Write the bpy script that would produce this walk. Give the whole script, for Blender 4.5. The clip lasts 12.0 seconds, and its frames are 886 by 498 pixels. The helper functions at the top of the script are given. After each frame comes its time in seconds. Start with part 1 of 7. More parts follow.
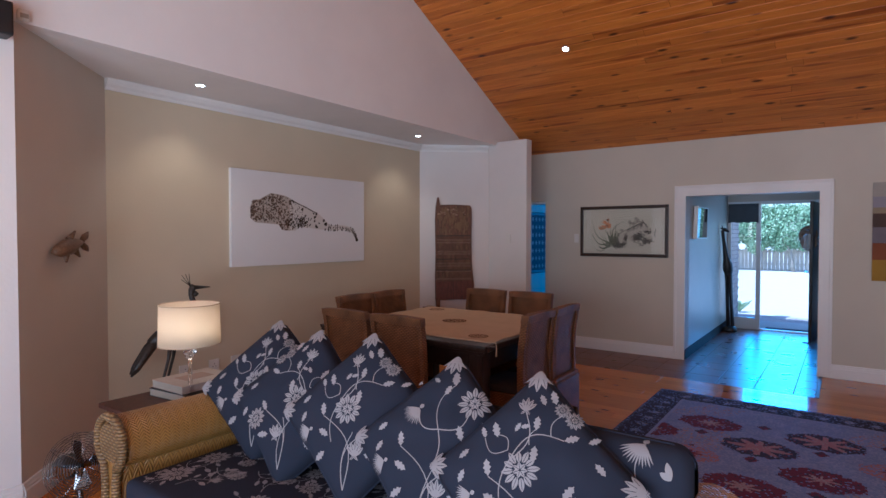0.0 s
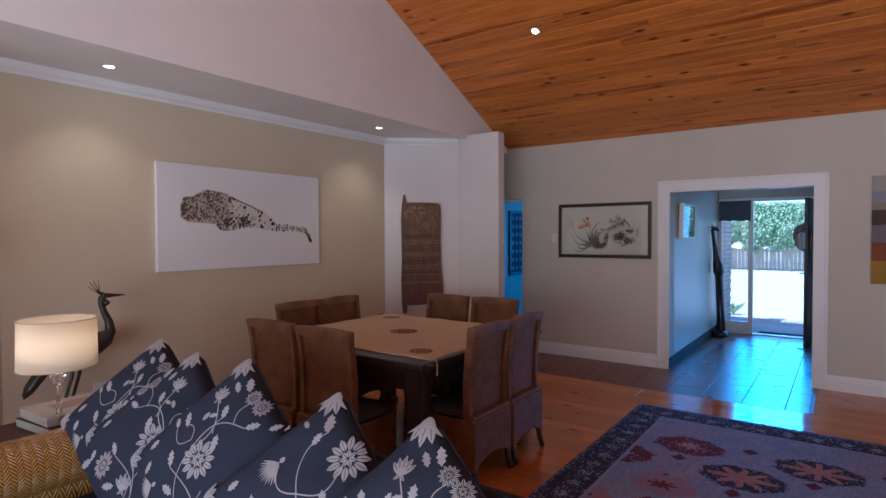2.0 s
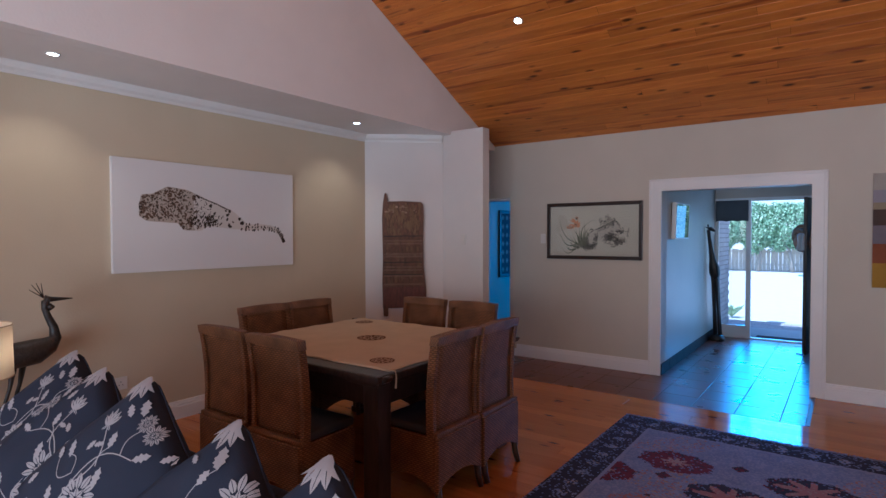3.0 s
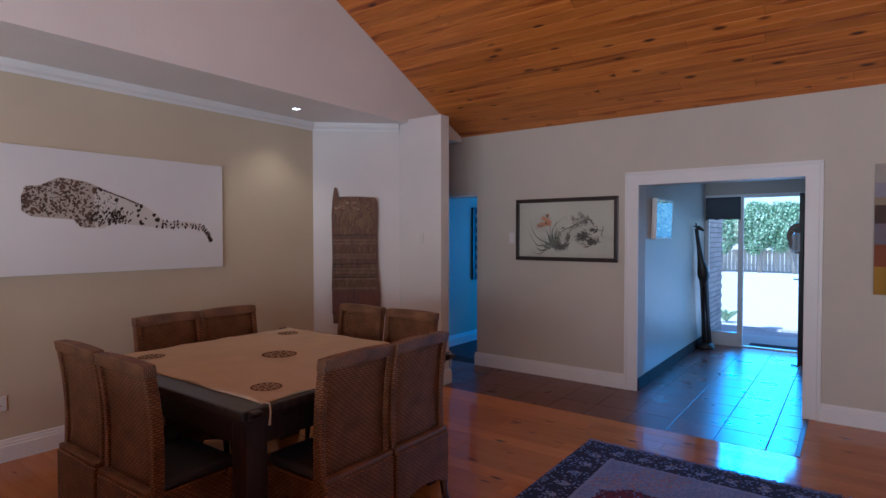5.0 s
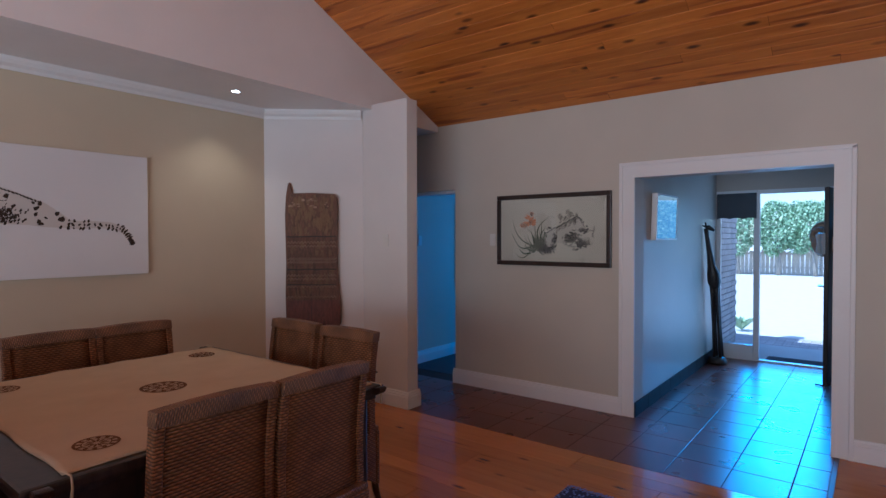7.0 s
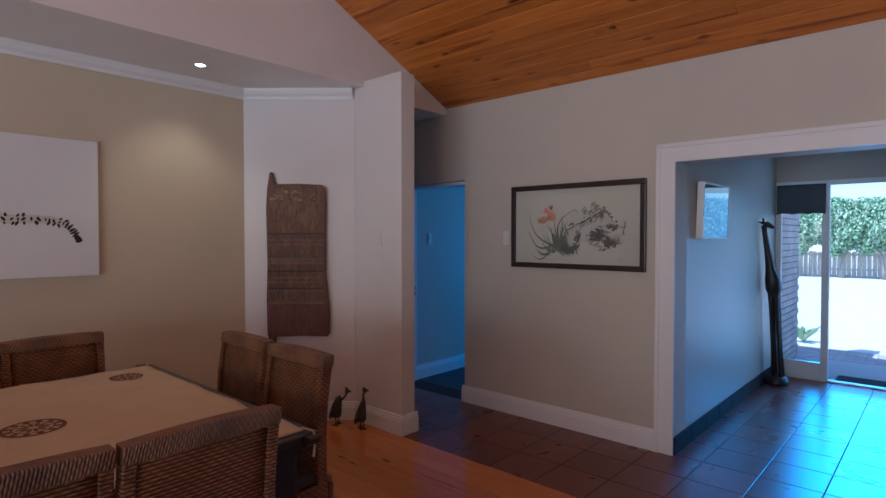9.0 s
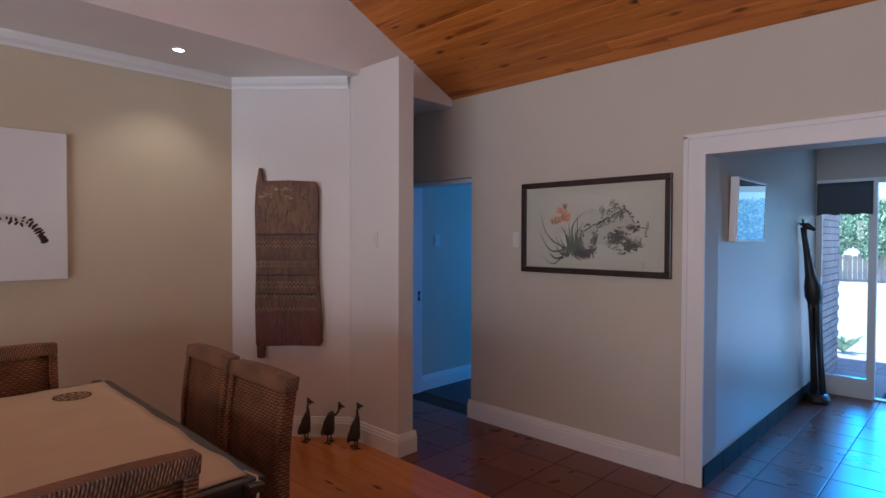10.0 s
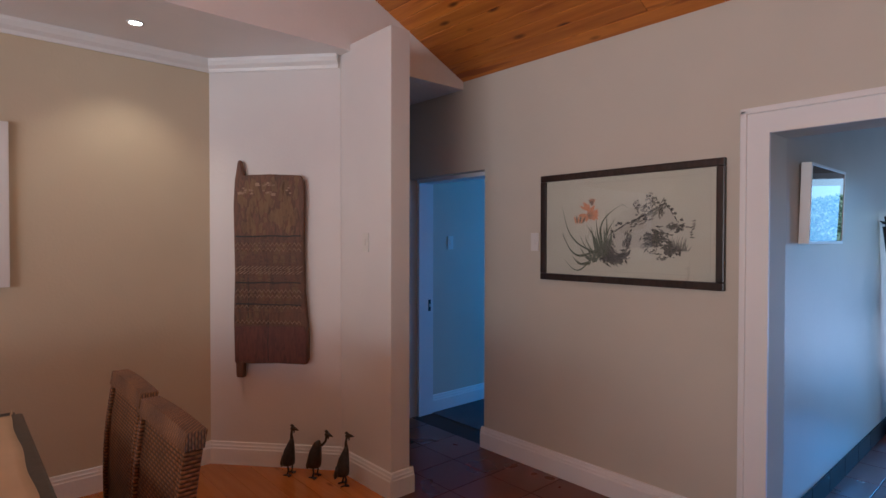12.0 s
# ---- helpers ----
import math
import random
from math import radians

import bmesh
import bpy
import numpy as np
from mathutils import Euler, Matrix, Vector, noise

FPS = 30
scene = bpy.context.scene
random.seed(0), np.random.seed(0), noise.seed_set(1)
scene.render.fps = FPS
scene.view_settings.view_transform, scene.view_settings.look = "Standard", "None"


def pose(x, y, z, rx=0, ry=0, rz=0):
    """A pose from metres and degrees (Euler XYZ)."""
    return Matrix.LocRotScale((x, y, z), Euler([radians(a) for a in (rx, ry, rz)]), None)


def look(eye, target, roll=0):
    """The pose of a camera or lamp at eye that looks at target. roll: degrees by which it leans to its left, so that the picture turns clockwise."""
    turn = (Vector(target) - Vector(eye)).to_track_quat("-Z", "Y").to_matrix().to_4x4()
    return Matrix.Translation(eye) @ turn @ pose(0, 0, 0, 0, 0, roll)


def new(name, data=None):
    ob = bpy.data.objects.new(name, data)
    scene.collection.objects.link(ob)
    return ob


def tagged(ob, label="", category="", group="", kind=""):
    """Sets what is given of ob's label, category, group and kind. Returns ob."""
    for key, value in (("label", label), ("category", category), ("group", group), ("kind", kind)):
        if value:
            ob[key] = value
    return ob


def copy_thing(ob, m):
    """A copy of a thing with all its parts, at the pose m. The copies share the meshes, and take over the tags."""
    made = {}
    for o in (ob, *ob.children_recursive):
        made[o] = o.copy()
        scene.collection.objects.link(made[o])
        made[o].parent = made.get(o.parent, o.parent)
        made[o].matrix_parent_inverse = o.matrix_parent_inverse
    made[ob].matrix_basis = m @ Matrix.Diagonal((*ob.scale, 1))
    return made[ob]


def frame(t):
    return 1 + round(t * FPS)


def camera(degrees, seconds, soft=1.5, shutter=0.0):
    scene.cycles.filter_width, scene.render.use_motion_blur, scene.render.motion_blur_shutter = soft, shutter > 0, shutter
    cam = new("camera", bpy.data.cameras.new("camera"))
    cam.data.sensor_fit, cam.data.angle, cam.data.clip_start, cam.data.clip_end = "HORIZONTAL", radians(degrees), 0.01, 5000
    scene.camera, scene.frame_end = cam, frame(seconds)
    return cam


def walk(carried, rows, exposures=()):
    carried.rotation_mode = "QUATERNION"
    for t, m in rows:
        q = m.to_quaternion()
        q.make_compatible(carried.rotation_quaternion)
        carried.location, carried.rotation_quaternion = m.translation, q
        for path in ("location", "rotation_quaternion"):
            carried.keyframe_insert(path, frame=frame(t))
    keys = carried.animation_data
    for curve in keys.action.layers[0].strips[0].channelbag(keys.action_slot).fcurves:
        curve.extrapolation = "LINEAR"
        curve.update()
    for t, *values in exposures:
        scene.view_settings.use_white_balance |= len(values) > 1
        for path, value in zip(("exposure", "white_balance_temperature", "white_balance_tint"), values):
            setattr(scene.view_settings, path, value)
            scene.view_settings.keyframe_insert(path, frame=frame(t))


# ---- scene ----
cam = camera(77.1, 12.0)
PATH = [
    (0, (0.114, -0.061, 1.556), (-1.059, 1.558, 1.508), -0.0),
    (0.5, (0.107, 0.099, 1.558), (-1.071, 1.715, 1.512), -0.1),
    (1, (0.106, 0.259, 1.558), (-1.075, 1.872, 1.508), -0.0),
    (1.5, (0.115, 0.424, 1.557), (-1.061, 2.04, 1.505), 0.0),
    (2, (0.133, 0.595, 1.557), (-1.038, 2.215, 1.509), -0.2),
    (2.5, (0.152, 0.762, 1.556), (-1.019, 2.382, 1.503), -0.0),
    (3, (0.163, 0.949, 1.556), (-1.015, 2.564, 1.509), -0.1),
    (5, (0.209, 1.749, 1.548), (-0.979, 3.357, 1.5), -0.0),
    (5.5, (0.202, 1.956, 1.549), (-0.995, 3.559, 1.503), 0.0),
    (6, (0.181, 2.174, 1.547), (-1.022, 3.772, 1.502), 0.0),
    (6.5, (0.149, 2.393, 1.545), (-1.064, 3.982, 1.5), -0.1),
    (8.5, (-0.043, 3.19, 1.537), (-1.349, 4.704, 1.499), 0.0),
    (9, (-0.109, 3.394, 1.534), (-1.452, 4.875, 1.488), 0.0),
    (9.5, (-0.198, 3.601, 1.536), (-1.571, 5.055, 1.499), 0.1),
    (10, (-0.276, 3.786, 1.533), (-1.675, 5.215, 1.493), 0.2),
    (10.5, (-0.354, 3.954, 1.531), (-1.772, 5.363, 1.493), 0.1),
    (11, (-0.408, 4.1, 1.529), (-1.858, 5.477, 1.489), -0.0),
    (11.5, (-0.474, 4.243, 1.528), (-1.949, 5.594, 1.49), 0.1),
    (12, (-0.551, 4.389, 1.531), (-2.047, 5.716, 1.499), 0.1),
]
walk(cam, [(t, look(eye, target, roll)) for t, eye, target, roll in PATH],
     exposures=[(0, 0.46, 4300, 8), (6.5, 0.44, 4280, 7), (8.5, 0.36, 4330, 8), (9.5, 0.53, 4400, 8), (11.0, 0.75, 4600, 9.8), (12, 0.8, 4750, 11)])

# ---- plan, in metres ----
X_BAY, X_GABLE, X_EAST = -4.455, -3.64, 3.2
Y_BACK, Y_DOOR, Y_DOOR2 = -2.13, 7.335, 7.57
Z_EAVE, PITCH, Y_RIDGE = 2.735, 0.48, 2.6
Z_SOFFIT, Z_CORR = 2.75, 2.68
OPEN_L, OPEN_R, OPEN_H = -1.51, -0.12, 2.05
DW_L, DW_R, DW_H = -4.3, -3.41, 2.05
Y_FRONT = 10.4
Z_RIDGE = Z_EAVE + PITCH * (Y_DOOR - Y_RIDGE)


def ceil_z(y):
    return Z_EAVE + PITCH * (Y_DOOR - y) if y >= Y_RIDGE else Z_RIDGE - PITCH * (Y_RIDGE - y)


# ---- world, sun, large lights ----
world = bpy.data.worlds.new("sky")
scene.world = world
world.use_nodes = True
wn = world.node_tree.nodes
sky = wn.new("ShaderNodeTexSky")
sky.sky_type, sky.sun_disc = "NISHITA", False
sky.sun_elevation, sky.sun_rotation = radians(57), radians(208)
wn["Background"].inputs["Strength"].default_value = 0.19
world.node_tree.links.new(sky.outputs["Color"], wn["Background"].inputs["Color"])

sun = new("sun", bpy.data.lights.new("sun", "SUN"))
sun.data.energy, sun.data.angle, sun.data.color = 5.0, radians(0.5), (1.0, 0.95, 0.88)
sun.matrix_world = look((0, 0, 30), (9, 17, 0))


def area(name, eye, target, w, h, watts, colour, spread=180):
    ob = new(name, bpy.data.lights.new(name, "AREA"))
    ob.data.shape, ob.data.size, ob.data.size_y, ob.data.energy, ob.data.color = "RECTANGLE", w, h, watts, colour
    ob.data.spread = radians(spread)
    ob.matrix_world = look(eye, target)
    return ob


SKYLIGHT = (0.10, 0.48, 0.98)
DAYLIGHT = (0.945, 0.757, 0.53)
area("sky_at_back_window", (0.2, Y_BACK + 0.02, 1.15), (0.2, 5, 6.2), 5.0, 2.1, 184, DAYLIGHT)
area("sky_at_front_door", (-0.68, Y_FRONT - 0.05, 1.05), (-0.60, 8, -0.50), 1.12, 1.9, 12, SKYLIGHT, 66)
area("sunlit_yard_at_front_door", (-0.58, Y_FRONT - 0.06, 1.05), (-0.9, 5, 1.05), 0.8, 1.9, 6.5, (0.34, 0.66, 0.95))
area("sky_at_room_window", (-2.6, 11.1, 1.4), (-3.4, 7, 1.0), 1.2, 1.2, 21, (0.03, 0.42, 0.98))


# ---- materials ----
def material(name, colour=(0.8, 0.8, 0.8), rough=0.6, metal=0.0, spec=0.5):
    m = bpy.data.materials.new(name)
    m.use_nodes = True
    b = m.node_tree.nodes["Principled BSDF"]
    b.inputs["Base Color"].default_value = (*colour, 1)
    b.inputs["Roughness"].default_value = rough
    b.inputs["Metallic"].default_value = metal
    b.inputs["Specular IOR Level"].default_value = spec
    return m


def node(m, kind, **inputs):
    n = m.node_tree.nodes.new("ShaderNode" + kind)
    for k, v in inputs.items():
        n.inputs[k.replace("_", " ")].default_value = v
    return n


def link(m, a, b):
    m.node_tree.links.new(a, b)


def bsdf(m):
    return m.node_tree.nodes["Principled BSDF"]


def coords(m, scale=(1, 1, 1), kind="Object"):
    c, mp = node(m, "TexCoord"), node(m, "Mapping")
    mp.inputs["Scale"].default_value = scale
    link(m, c.outputs[kind], mp.inputs["Vector"])
    return mp.outputs["Vector"]


def ramp(m, fac, stops):
    r = node(m, "ValToRGB")
    e = r.color_ramp.elements
    while len(e) < len(stops):
        e.new(0.5)
    for el, (p, c) in zip(e, stops):
        el.position, el.color = p, (*c, 1)
    link(m, fac, r.inputs["Fac"])
    return r.outputs["Color"]


def mix(m, fac, a, b, mode="MIX"):
    n = node(m, "Mix")
    n.data_type, n.blend_type = "RGBA", mode
    for sock, v in ((n.inputs[0], fac), (n.inputs[6], a), (n.inputs[7], b)):
        if isinstance(v, (int, float)):
            sock.default_value = v
        elif isinstance(v, tuple):
            sock.default_value = (*v, 1)
        else:
            link(m, v, sock)
    return n.outputs[2]


def bump(m, height, strength=0.2, distance=0.01):
    n = node(m, "Bump", Strength=strength, Distance=distance)
    link(m, height, n.inputs["Height"])
    link(m, n.outputs["Normal"], bsdf(m).inputs["Normal"])


def noisy(m, vec, scale, detail=4.0, rough=0.55, distortion=0.0):
    n = node(m, "TexNoise", Scale=scale, Detail=detail, Roughness=rough, Distortion=distortion)
    link(m, vec, n.inputs["Vector"])
    return n.outputs["Fac"]


def paint(name, colour, rough=0.55):
    """Emulsion on plaster: faint blotches and a trowelled surface."""
    m = material(name, colour, rough, spec=0.3)
    v = coords(m)
    big, fine = noisy(m, v, 1.3, 3), noisy(m, v, 55, 5)
    dark = tuple(c * 0.93 for c in colour)
    link(m, mix(m, ramp(m, big, [(0.35, (0, 0, 0)), (0.7, (1, 1, 1))]), colour, dark), bsdf(m).inputs["Base Color"])
    both = node(m, "Math")
    both.operation = "ADD"
    link(m, big, both.inputs[0])
    link(m, fine, both.inputs[1])
    bump(m, both.outputs[0], 0.12, 0.01)
    return m


WALL = paint("wall_paint", (0.58, 0.535, 0.445))
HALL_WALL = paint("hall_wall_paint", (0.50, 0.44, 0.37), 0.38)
WALL_BEIGE = paint("beige_wall_paint", (0.60, 0.515, 0.37))
WHITE = paint("white_gloss_paint", (0.80, 0.79, 0.78), 0.35)
SOFFIT = paint("ceiling_paint", (0.84, 0.82, 0.81))


def pine(name, dark, light, knot, rough, islands, heart=0.62):
    """Knotty pine: long grain, round knots, and a tone of its own for every board."""
    m = material(name, light, rough)
    g = node(m, "NewGeometry") if islands else node(m, "ObjectInfo")
    rnd = g.outputs["Random Per Island" if islands else "Random"]
    c = node(m, "TexCoord")
    shift = node(m, "Combine" + "XYZ")
    k = node(m, "Math")
    k.operation = "MULTIPLY"
    k.inputs[1].default_value = 37.0
    link(m, rnd, k.inputs[0])
    link(m, k.outputs[0], shift.inputs["X"])
    link(m, k.outputs[0], shift.inputs["Z"])
    add = node(m, "VectorMath")
    g2 = node(m, "NewGeometry")
    link(m, g2.outputs["Position"], add.inputs[0])
    link(m, shift.outputs[0], add.inputs[1])
    mp = node(m, "Mapping")
    mp.inputs["Scale"].default_value = (0.7, 9, 9)
    link(m, add.outputs[0], mp.inputs["Vector"])
    grain = noisy(m, mp.outputs[0], 2.2, 6, 0.6, 0.6)
    mp2 = node(m, "Mapping")
    mp2.inputs["Scale"].default_value = (3.4, 10.5, 0.0)
    link(m, add.outputs[0], mp2.inputs["Vector"])
    vor = node(m, "TexVoronoi", Scale=1.0, Randomness=1.0)
    link(m, mp2.outputs[0], vor.inputs["Vector"])
    kn = ramp(m, vor.outputs["Distance"], [(0.08, (0.95, 0.95, 0.95)), (0.14, (0.65, 0.65, 0.65)), (0.22, (0, 0, 0))])
    keep = node(m, "SeparateXYZ")
    link(m, vor.outputs["Color"], keep.inputs[0])
    kn = mix(m, ramp(m, keep.outputs[0], [(0.36, (0, 0, 0)), (0.56, (1, 1, 1))]), (0, 0, 0), kn)
    base = mix(m, ramp(m, grain, [(0.3, (0, 0, 0)), (0.72, (1, 1, 1))]), dark, light)
    mp3 = node(m, "Mapping")
    mp3.inputs["Scale"].default_value = (0.5, 9, 9)
    link(m, add.outputs[0], mp3.inputs["Vector"])
    streak = noisy(m, mp3.outputs[0], 1.6, 3, 0.5, 0.3)
    base = mix(m, ramp(m, streak, [(heart, (0, 0, 0)), (heart + 0.05, (0.75, 0.75, 0.75))]), base, (dark[0] * 0.5, dark[1] * 0.33, dark[2] * 0.5))
    tone = node(m, "HueSaturation")
    mr = node(m, "MapRange")
    mr.inputs["To Min"].default_value, mr.inputs["To Max"].default_value = 0.82, 1.12
    link(m, rnd, mr.inputs["Value"])
    link(m, mr.outputs[0], tone.inputs["Value"])
    link(m, base, tone.inputs["Color"])
    link(m, mix(m, kn, tone.outputs["Color"], knot), bsdf(m).inputs["Base Color"])
    bump(m, grain, 0.08, 0.004)
    return m


CEIL_PINE = pine("ceiling_pine", (0.44, 0.127, 0.010), (0.66, 0.232, 0.022), (0.045, 0.008, 0.003), 0.34, True, 0.605)
FLOOR_PINE = pine("floor_pine", (0.44, 0.140, 0.017), (0.54, 0.19, 0.027), (0.09, 0.018, 0.005), 0.09, False, 0.68)
GAP = material("dark_joint", (0.045, 0.022, 0.014), 0.9)


# ---- mesh helpers ----
def part(name, bm, mat, parent=None, label=""):
    me = bpy.data.meshes.new(name)
    bm.to_mesh(me)
    bm.free()
    me.materials.append(mat)
    ob = new(name, me)
    if parent is not None:
        ob.parent = parent
    if label:
        ob["label"] = label
    return ob


def thing(name, label, category, m=None, group=""):
    ob = new(name)
    ob.empty_display_size = 0.1
    if m is not None:
        ob.matrix_basis = m
    return tagged(ob, label, category, group)


def structure(ob, label):
    return tagged(ob, label, kind="structure")


def box(bm, x0, x1, y0, y1, z0, z1, bevel=0.0, m=None, seg=2):
    t = bmesh.new()
    bmesh.ops.create_cube(t, size=1)
    for v in t.verts:
        v.co = Vector((x0 + (v.co.x + 0.5) * (x1 - x0), y0 + (v.co.y + 0.5) * (y1 - y0), z0 + (v.co.z + 0.5) * (z1 - z0)))
    if bevel:
        bmesh.ops.bevel(t, geom=list(t.edges), offset=bevel, segments=seg, profile=0.6, affect="EDGES")
    join(bm, t, m)


def join(bm, t, m=None, smooth=False):
    if m is not None:
        bmesh.ops.transform(t, matrix=m, verts=t.verts)
    me = bpy.data.meshes.new("tmp")
    if smooth:
        for f in t.faces:
            f.smooth = True
    t.to_mesh(me)
    t.free()
    bm.from_mesh(me)
    bpy.data.meshes.remove(me)


def prism(bm, outline, depth, m=None, bevel=0.0):
    """A polygon in the xz plane, made thick along +y."""
    t = bmesh.new()
    f = t.faces.new([t.verts.new((x, 0, z)) for x, z in outline])
    r = bmesh.ops.extrude_face_region(t, geom=[f])
    for v in r["geom"]:
        if isinstance(v, bmesh.types.BMVert):
            v.co.y += depth
    bmesh.ops.recalc_face_normals(t, faces=t.faces)
    if bevel:
        bmesh.ops.bevel(t, geom=list(t.edges), offset=bevel, segments=2, affect="EDGES")
    join(bm, t, m)


def tube(bm, points, radii, sides=10, smooth=True):
    """A round limb along points, closed at both ends."""
    t = bmesh.new()
    pts = [Vector(p) for p in points]
    if isinstance(radii, (int, float)):
        radii = [radii] * len(pts)
    rings, ref = [], None
    for i, p in enumerate(pts):
        d = (pts[min(i + 1, len(pts) - 1)] - pts[max(i - 1, 0)]).normalized()
        if ref is None:
            ref = Vector((0, 0, 1)) if abs(d.z) < 0.9 else Vector((1, 0, 0))
        u = d.cross(ref).normalized()
        w = u.cross(d)
        ref = w
        rings.append([t.verts.new(p + (u * math.cos(a) + w * math.sin(a)) * radii[i]) for a in (2 * math.pi * k / sides for k in range(sides))])
    for a, b in zip(rings, rings[1:]):
        for k in range(sides):
            t.faces.new((a[k], a[(k + 1) % sides], b[(k + 1) % sides], b[k]))
    t.faces.new(rings[0])
    t.faces.new(rings[-1])
    bmesh.ops.recalc_face_normals(t, faces=t.faces)
    join(bm, t, None, smooth)


def lathe(bm, profile, m=None, sides=24):
    """A turned shape from (radius, height) pairs round the z axis."""
    t = bmesh.new()
    rings = [[t.verts.new((r * math.cos(2 * math.pi * k / sides), r * math.sin(2 * math.pi * k / sides), z)) for k in range(sides)] for r, z in profile]
    for a, b in zip(rings, rings[1:]):
        for k in range(sides):
            t.faces.new((a[k], a[(k + 1) % sides], b[(k + 1) % sides], b[k]))
    bmesh.ops.contextual_create(t, geom=rings[0])
    bmesh.ops.contextual_create(t, geom=rings[-1])
    bmesh.ops.recalc_face_normals(t, faces=t.faces)
    join(bm, t, m, True)


def frame_m(p, q):
    """Wall frame: x from p to q on the floor, y to the left of that way, z up."""
    d = Vector((q[0] - p[0], q[1] - p[1], 0))
    return Matrix.Translation((p[0], p[1], 0)) @ Matrix.Rotation(math.atan2(d.y, d.x), 4, "Z"), d.length


# ---- large structure ----
def build_walls():
    bm = bmesh.new()
    box(bm, -6.2, DW_L, Y_DOOR, Y_DOOR2, 0, 2.9)
    box(bm, DW_L, DW_R, Y_DOOR, Y_DOOR2, DW_H, 2.9)
    box(bm, DW_R, OPEN_L, Y_DOOR, Y_DOOR2, 0, 2.9)
    box(bm, OPEN_L, OPEN_R, Y_DOOR, Y_DOOR2, OPEN_H, 2.9)
    box(bm, OPEN_R, X_EAST, Y_DOOR, Y_DOOR2, 0, 2.9)
    structure(part("wall_north", bm, WALL), "warm white painted wall with two openings")

    # gable wall over the bay, down to the floor beside it
    bm = bmesh.new()
    top = [(Y_DOOR, ceil_z(Y_DOOR) + 0.05), (Y_RIDGE, Z_RIDGE + 0.05), (Y_BACK, ceil_z(Y_BACK) + 0.05)]
    outline = [(Y_BACK, 0), (1.06, 0), (1.06, Z_SOFFIT), (6.33, Z_SOFFIT), (6.40, Z_CORR), (Y_DOOR, Z_CORR)] + top
    prism(bm, [(y, z) for y, z in outline], 0.12, Matrix(((0, -1, 0, X_GABLE), (1, 0, 0, 0), (0, 0, 1, 0), (0, 0, 0, 1))))
    structure(part("wall_gable", bm, SOFFIT), "white painted gable wall above the dining bay")

    bm = bmesh.new()
    box(bm, X_BAY - 0.2, X_BAY, 1.87, 5.72, 0, 2.9)
    structure(part("wall_west", bm, WALL_BEIGE), "beige painted wall of the dining bay")

    bm = bmesh.new()
    m, n = frame_m((X_BAY, 1.87), (X_GABLE, 1.06))
    box(bm, 0, n, -0.15, 0, 0, 2.9, m=m)
    structure(part("wall_bay_1", bm, paint("pale_beige_paint", (0.64, 0.57, 0.49))), "slanted painted wall of the dining bay")
    bm = bmesh.new()
    m, n = frame_m((X_BAY, 5.72), (-3.76, 6.33))
    box(bm, 0, n, 0, 0.15, 0, 2.9, m=m)
    structure(part("wall_bay_2", bm, WHITE_WALL), "slanted white wall of the dining bay")
    bm = bmesh.new()
    box(bm, -3.76, -3.2, 6.33, 6.47, 0, 2.79, 0.004)
    structure(part("wall_pier", bm, WHITE_WALL), "white wing wall that stops below the pine ceiling")
    bm = bmesh.new()
    box(bm, -6.2, -3.77, 6.34, 6.47, 0, 2.9)
    structure(part("wall_corridor", bm, WALL), "painted corridor wall")
    bm = bmesh.new()
    box(bm, -6.3, -6.2, 6.34, Y_DOOR2, 0, 2.9)
    structure(part("wall_corridor_end", bm, WALL), "painted wall at the end of the corridor")

    bm = bmesh.new()
    box(bm, X_EAST, X_EAST + 0.2, Y_BACK, Y_DOOR2, 0, 5.3)
    structure(part("wall_east", bm, WALL), "warm white painted wall")
    bm = bmesh.new()
    box(bm, X_GABLE - 0.12, -2.4, Y_BACK - 0.2, Y_BACK, 0, 2.9)
    box(bm, -2.4, 2.8, Y_BACK - 0.2, Y_BACK, 2.3, 2.9)
    box(bm, 2.8, X_EAST, Y_BACK - 0.2, Y_BACK, 0, 2.9)
    structure(part("wall_south", bm, WALL), "painted wall with a wide glazed opening")

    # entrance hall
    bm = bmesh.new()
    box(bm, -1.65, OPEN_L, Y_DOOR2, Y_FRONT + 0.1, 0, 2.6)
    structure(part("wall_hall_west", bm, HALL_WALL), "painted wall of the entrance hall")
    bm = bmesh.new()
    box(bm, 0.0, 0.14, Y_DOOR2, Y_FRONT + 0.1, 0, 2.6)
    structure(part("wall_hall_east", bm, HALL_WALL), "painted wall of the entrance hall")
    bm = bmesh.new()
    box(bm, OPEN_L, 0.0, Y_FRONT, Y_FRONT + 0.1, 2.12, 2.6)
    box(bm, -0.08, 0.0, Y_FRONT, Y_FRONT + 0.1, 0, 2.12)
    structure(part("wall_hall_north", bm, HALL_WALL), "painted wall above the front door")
    bm = bmesh.new()
    box(bm, -1.65, 0.14, Y_DOOR2, Y_FRONT + 0.1, 2.5, 2.6)
    structure(part("ceiling_hall", bm, SOFFIT), "white hall ceiling")

    # room beyond the corridor doorway
    bm = bmesh.new()
    box(bm, DW_L - 0.12, DW_L, Y_DOOR2, 11.2, 0, 2.6)
    structure(part("wall_bedroom_west", bm, WALL), "painted wall of the room beyond the corridor")
    bm = bmesh.new()
    box(bm, DW_L, -3.3, 11.2, 11.35, 0, 2.6)
    box(bm, -3.3, -1.9, 11.2, 11.35, 0, 0.7)
    box(bm, -3.3, -1.9, 11.2, 11.35, 2.1, 2.6)
    box(bm, -1.9, -1.65, 11.2, 11.35, 0, 2.6)
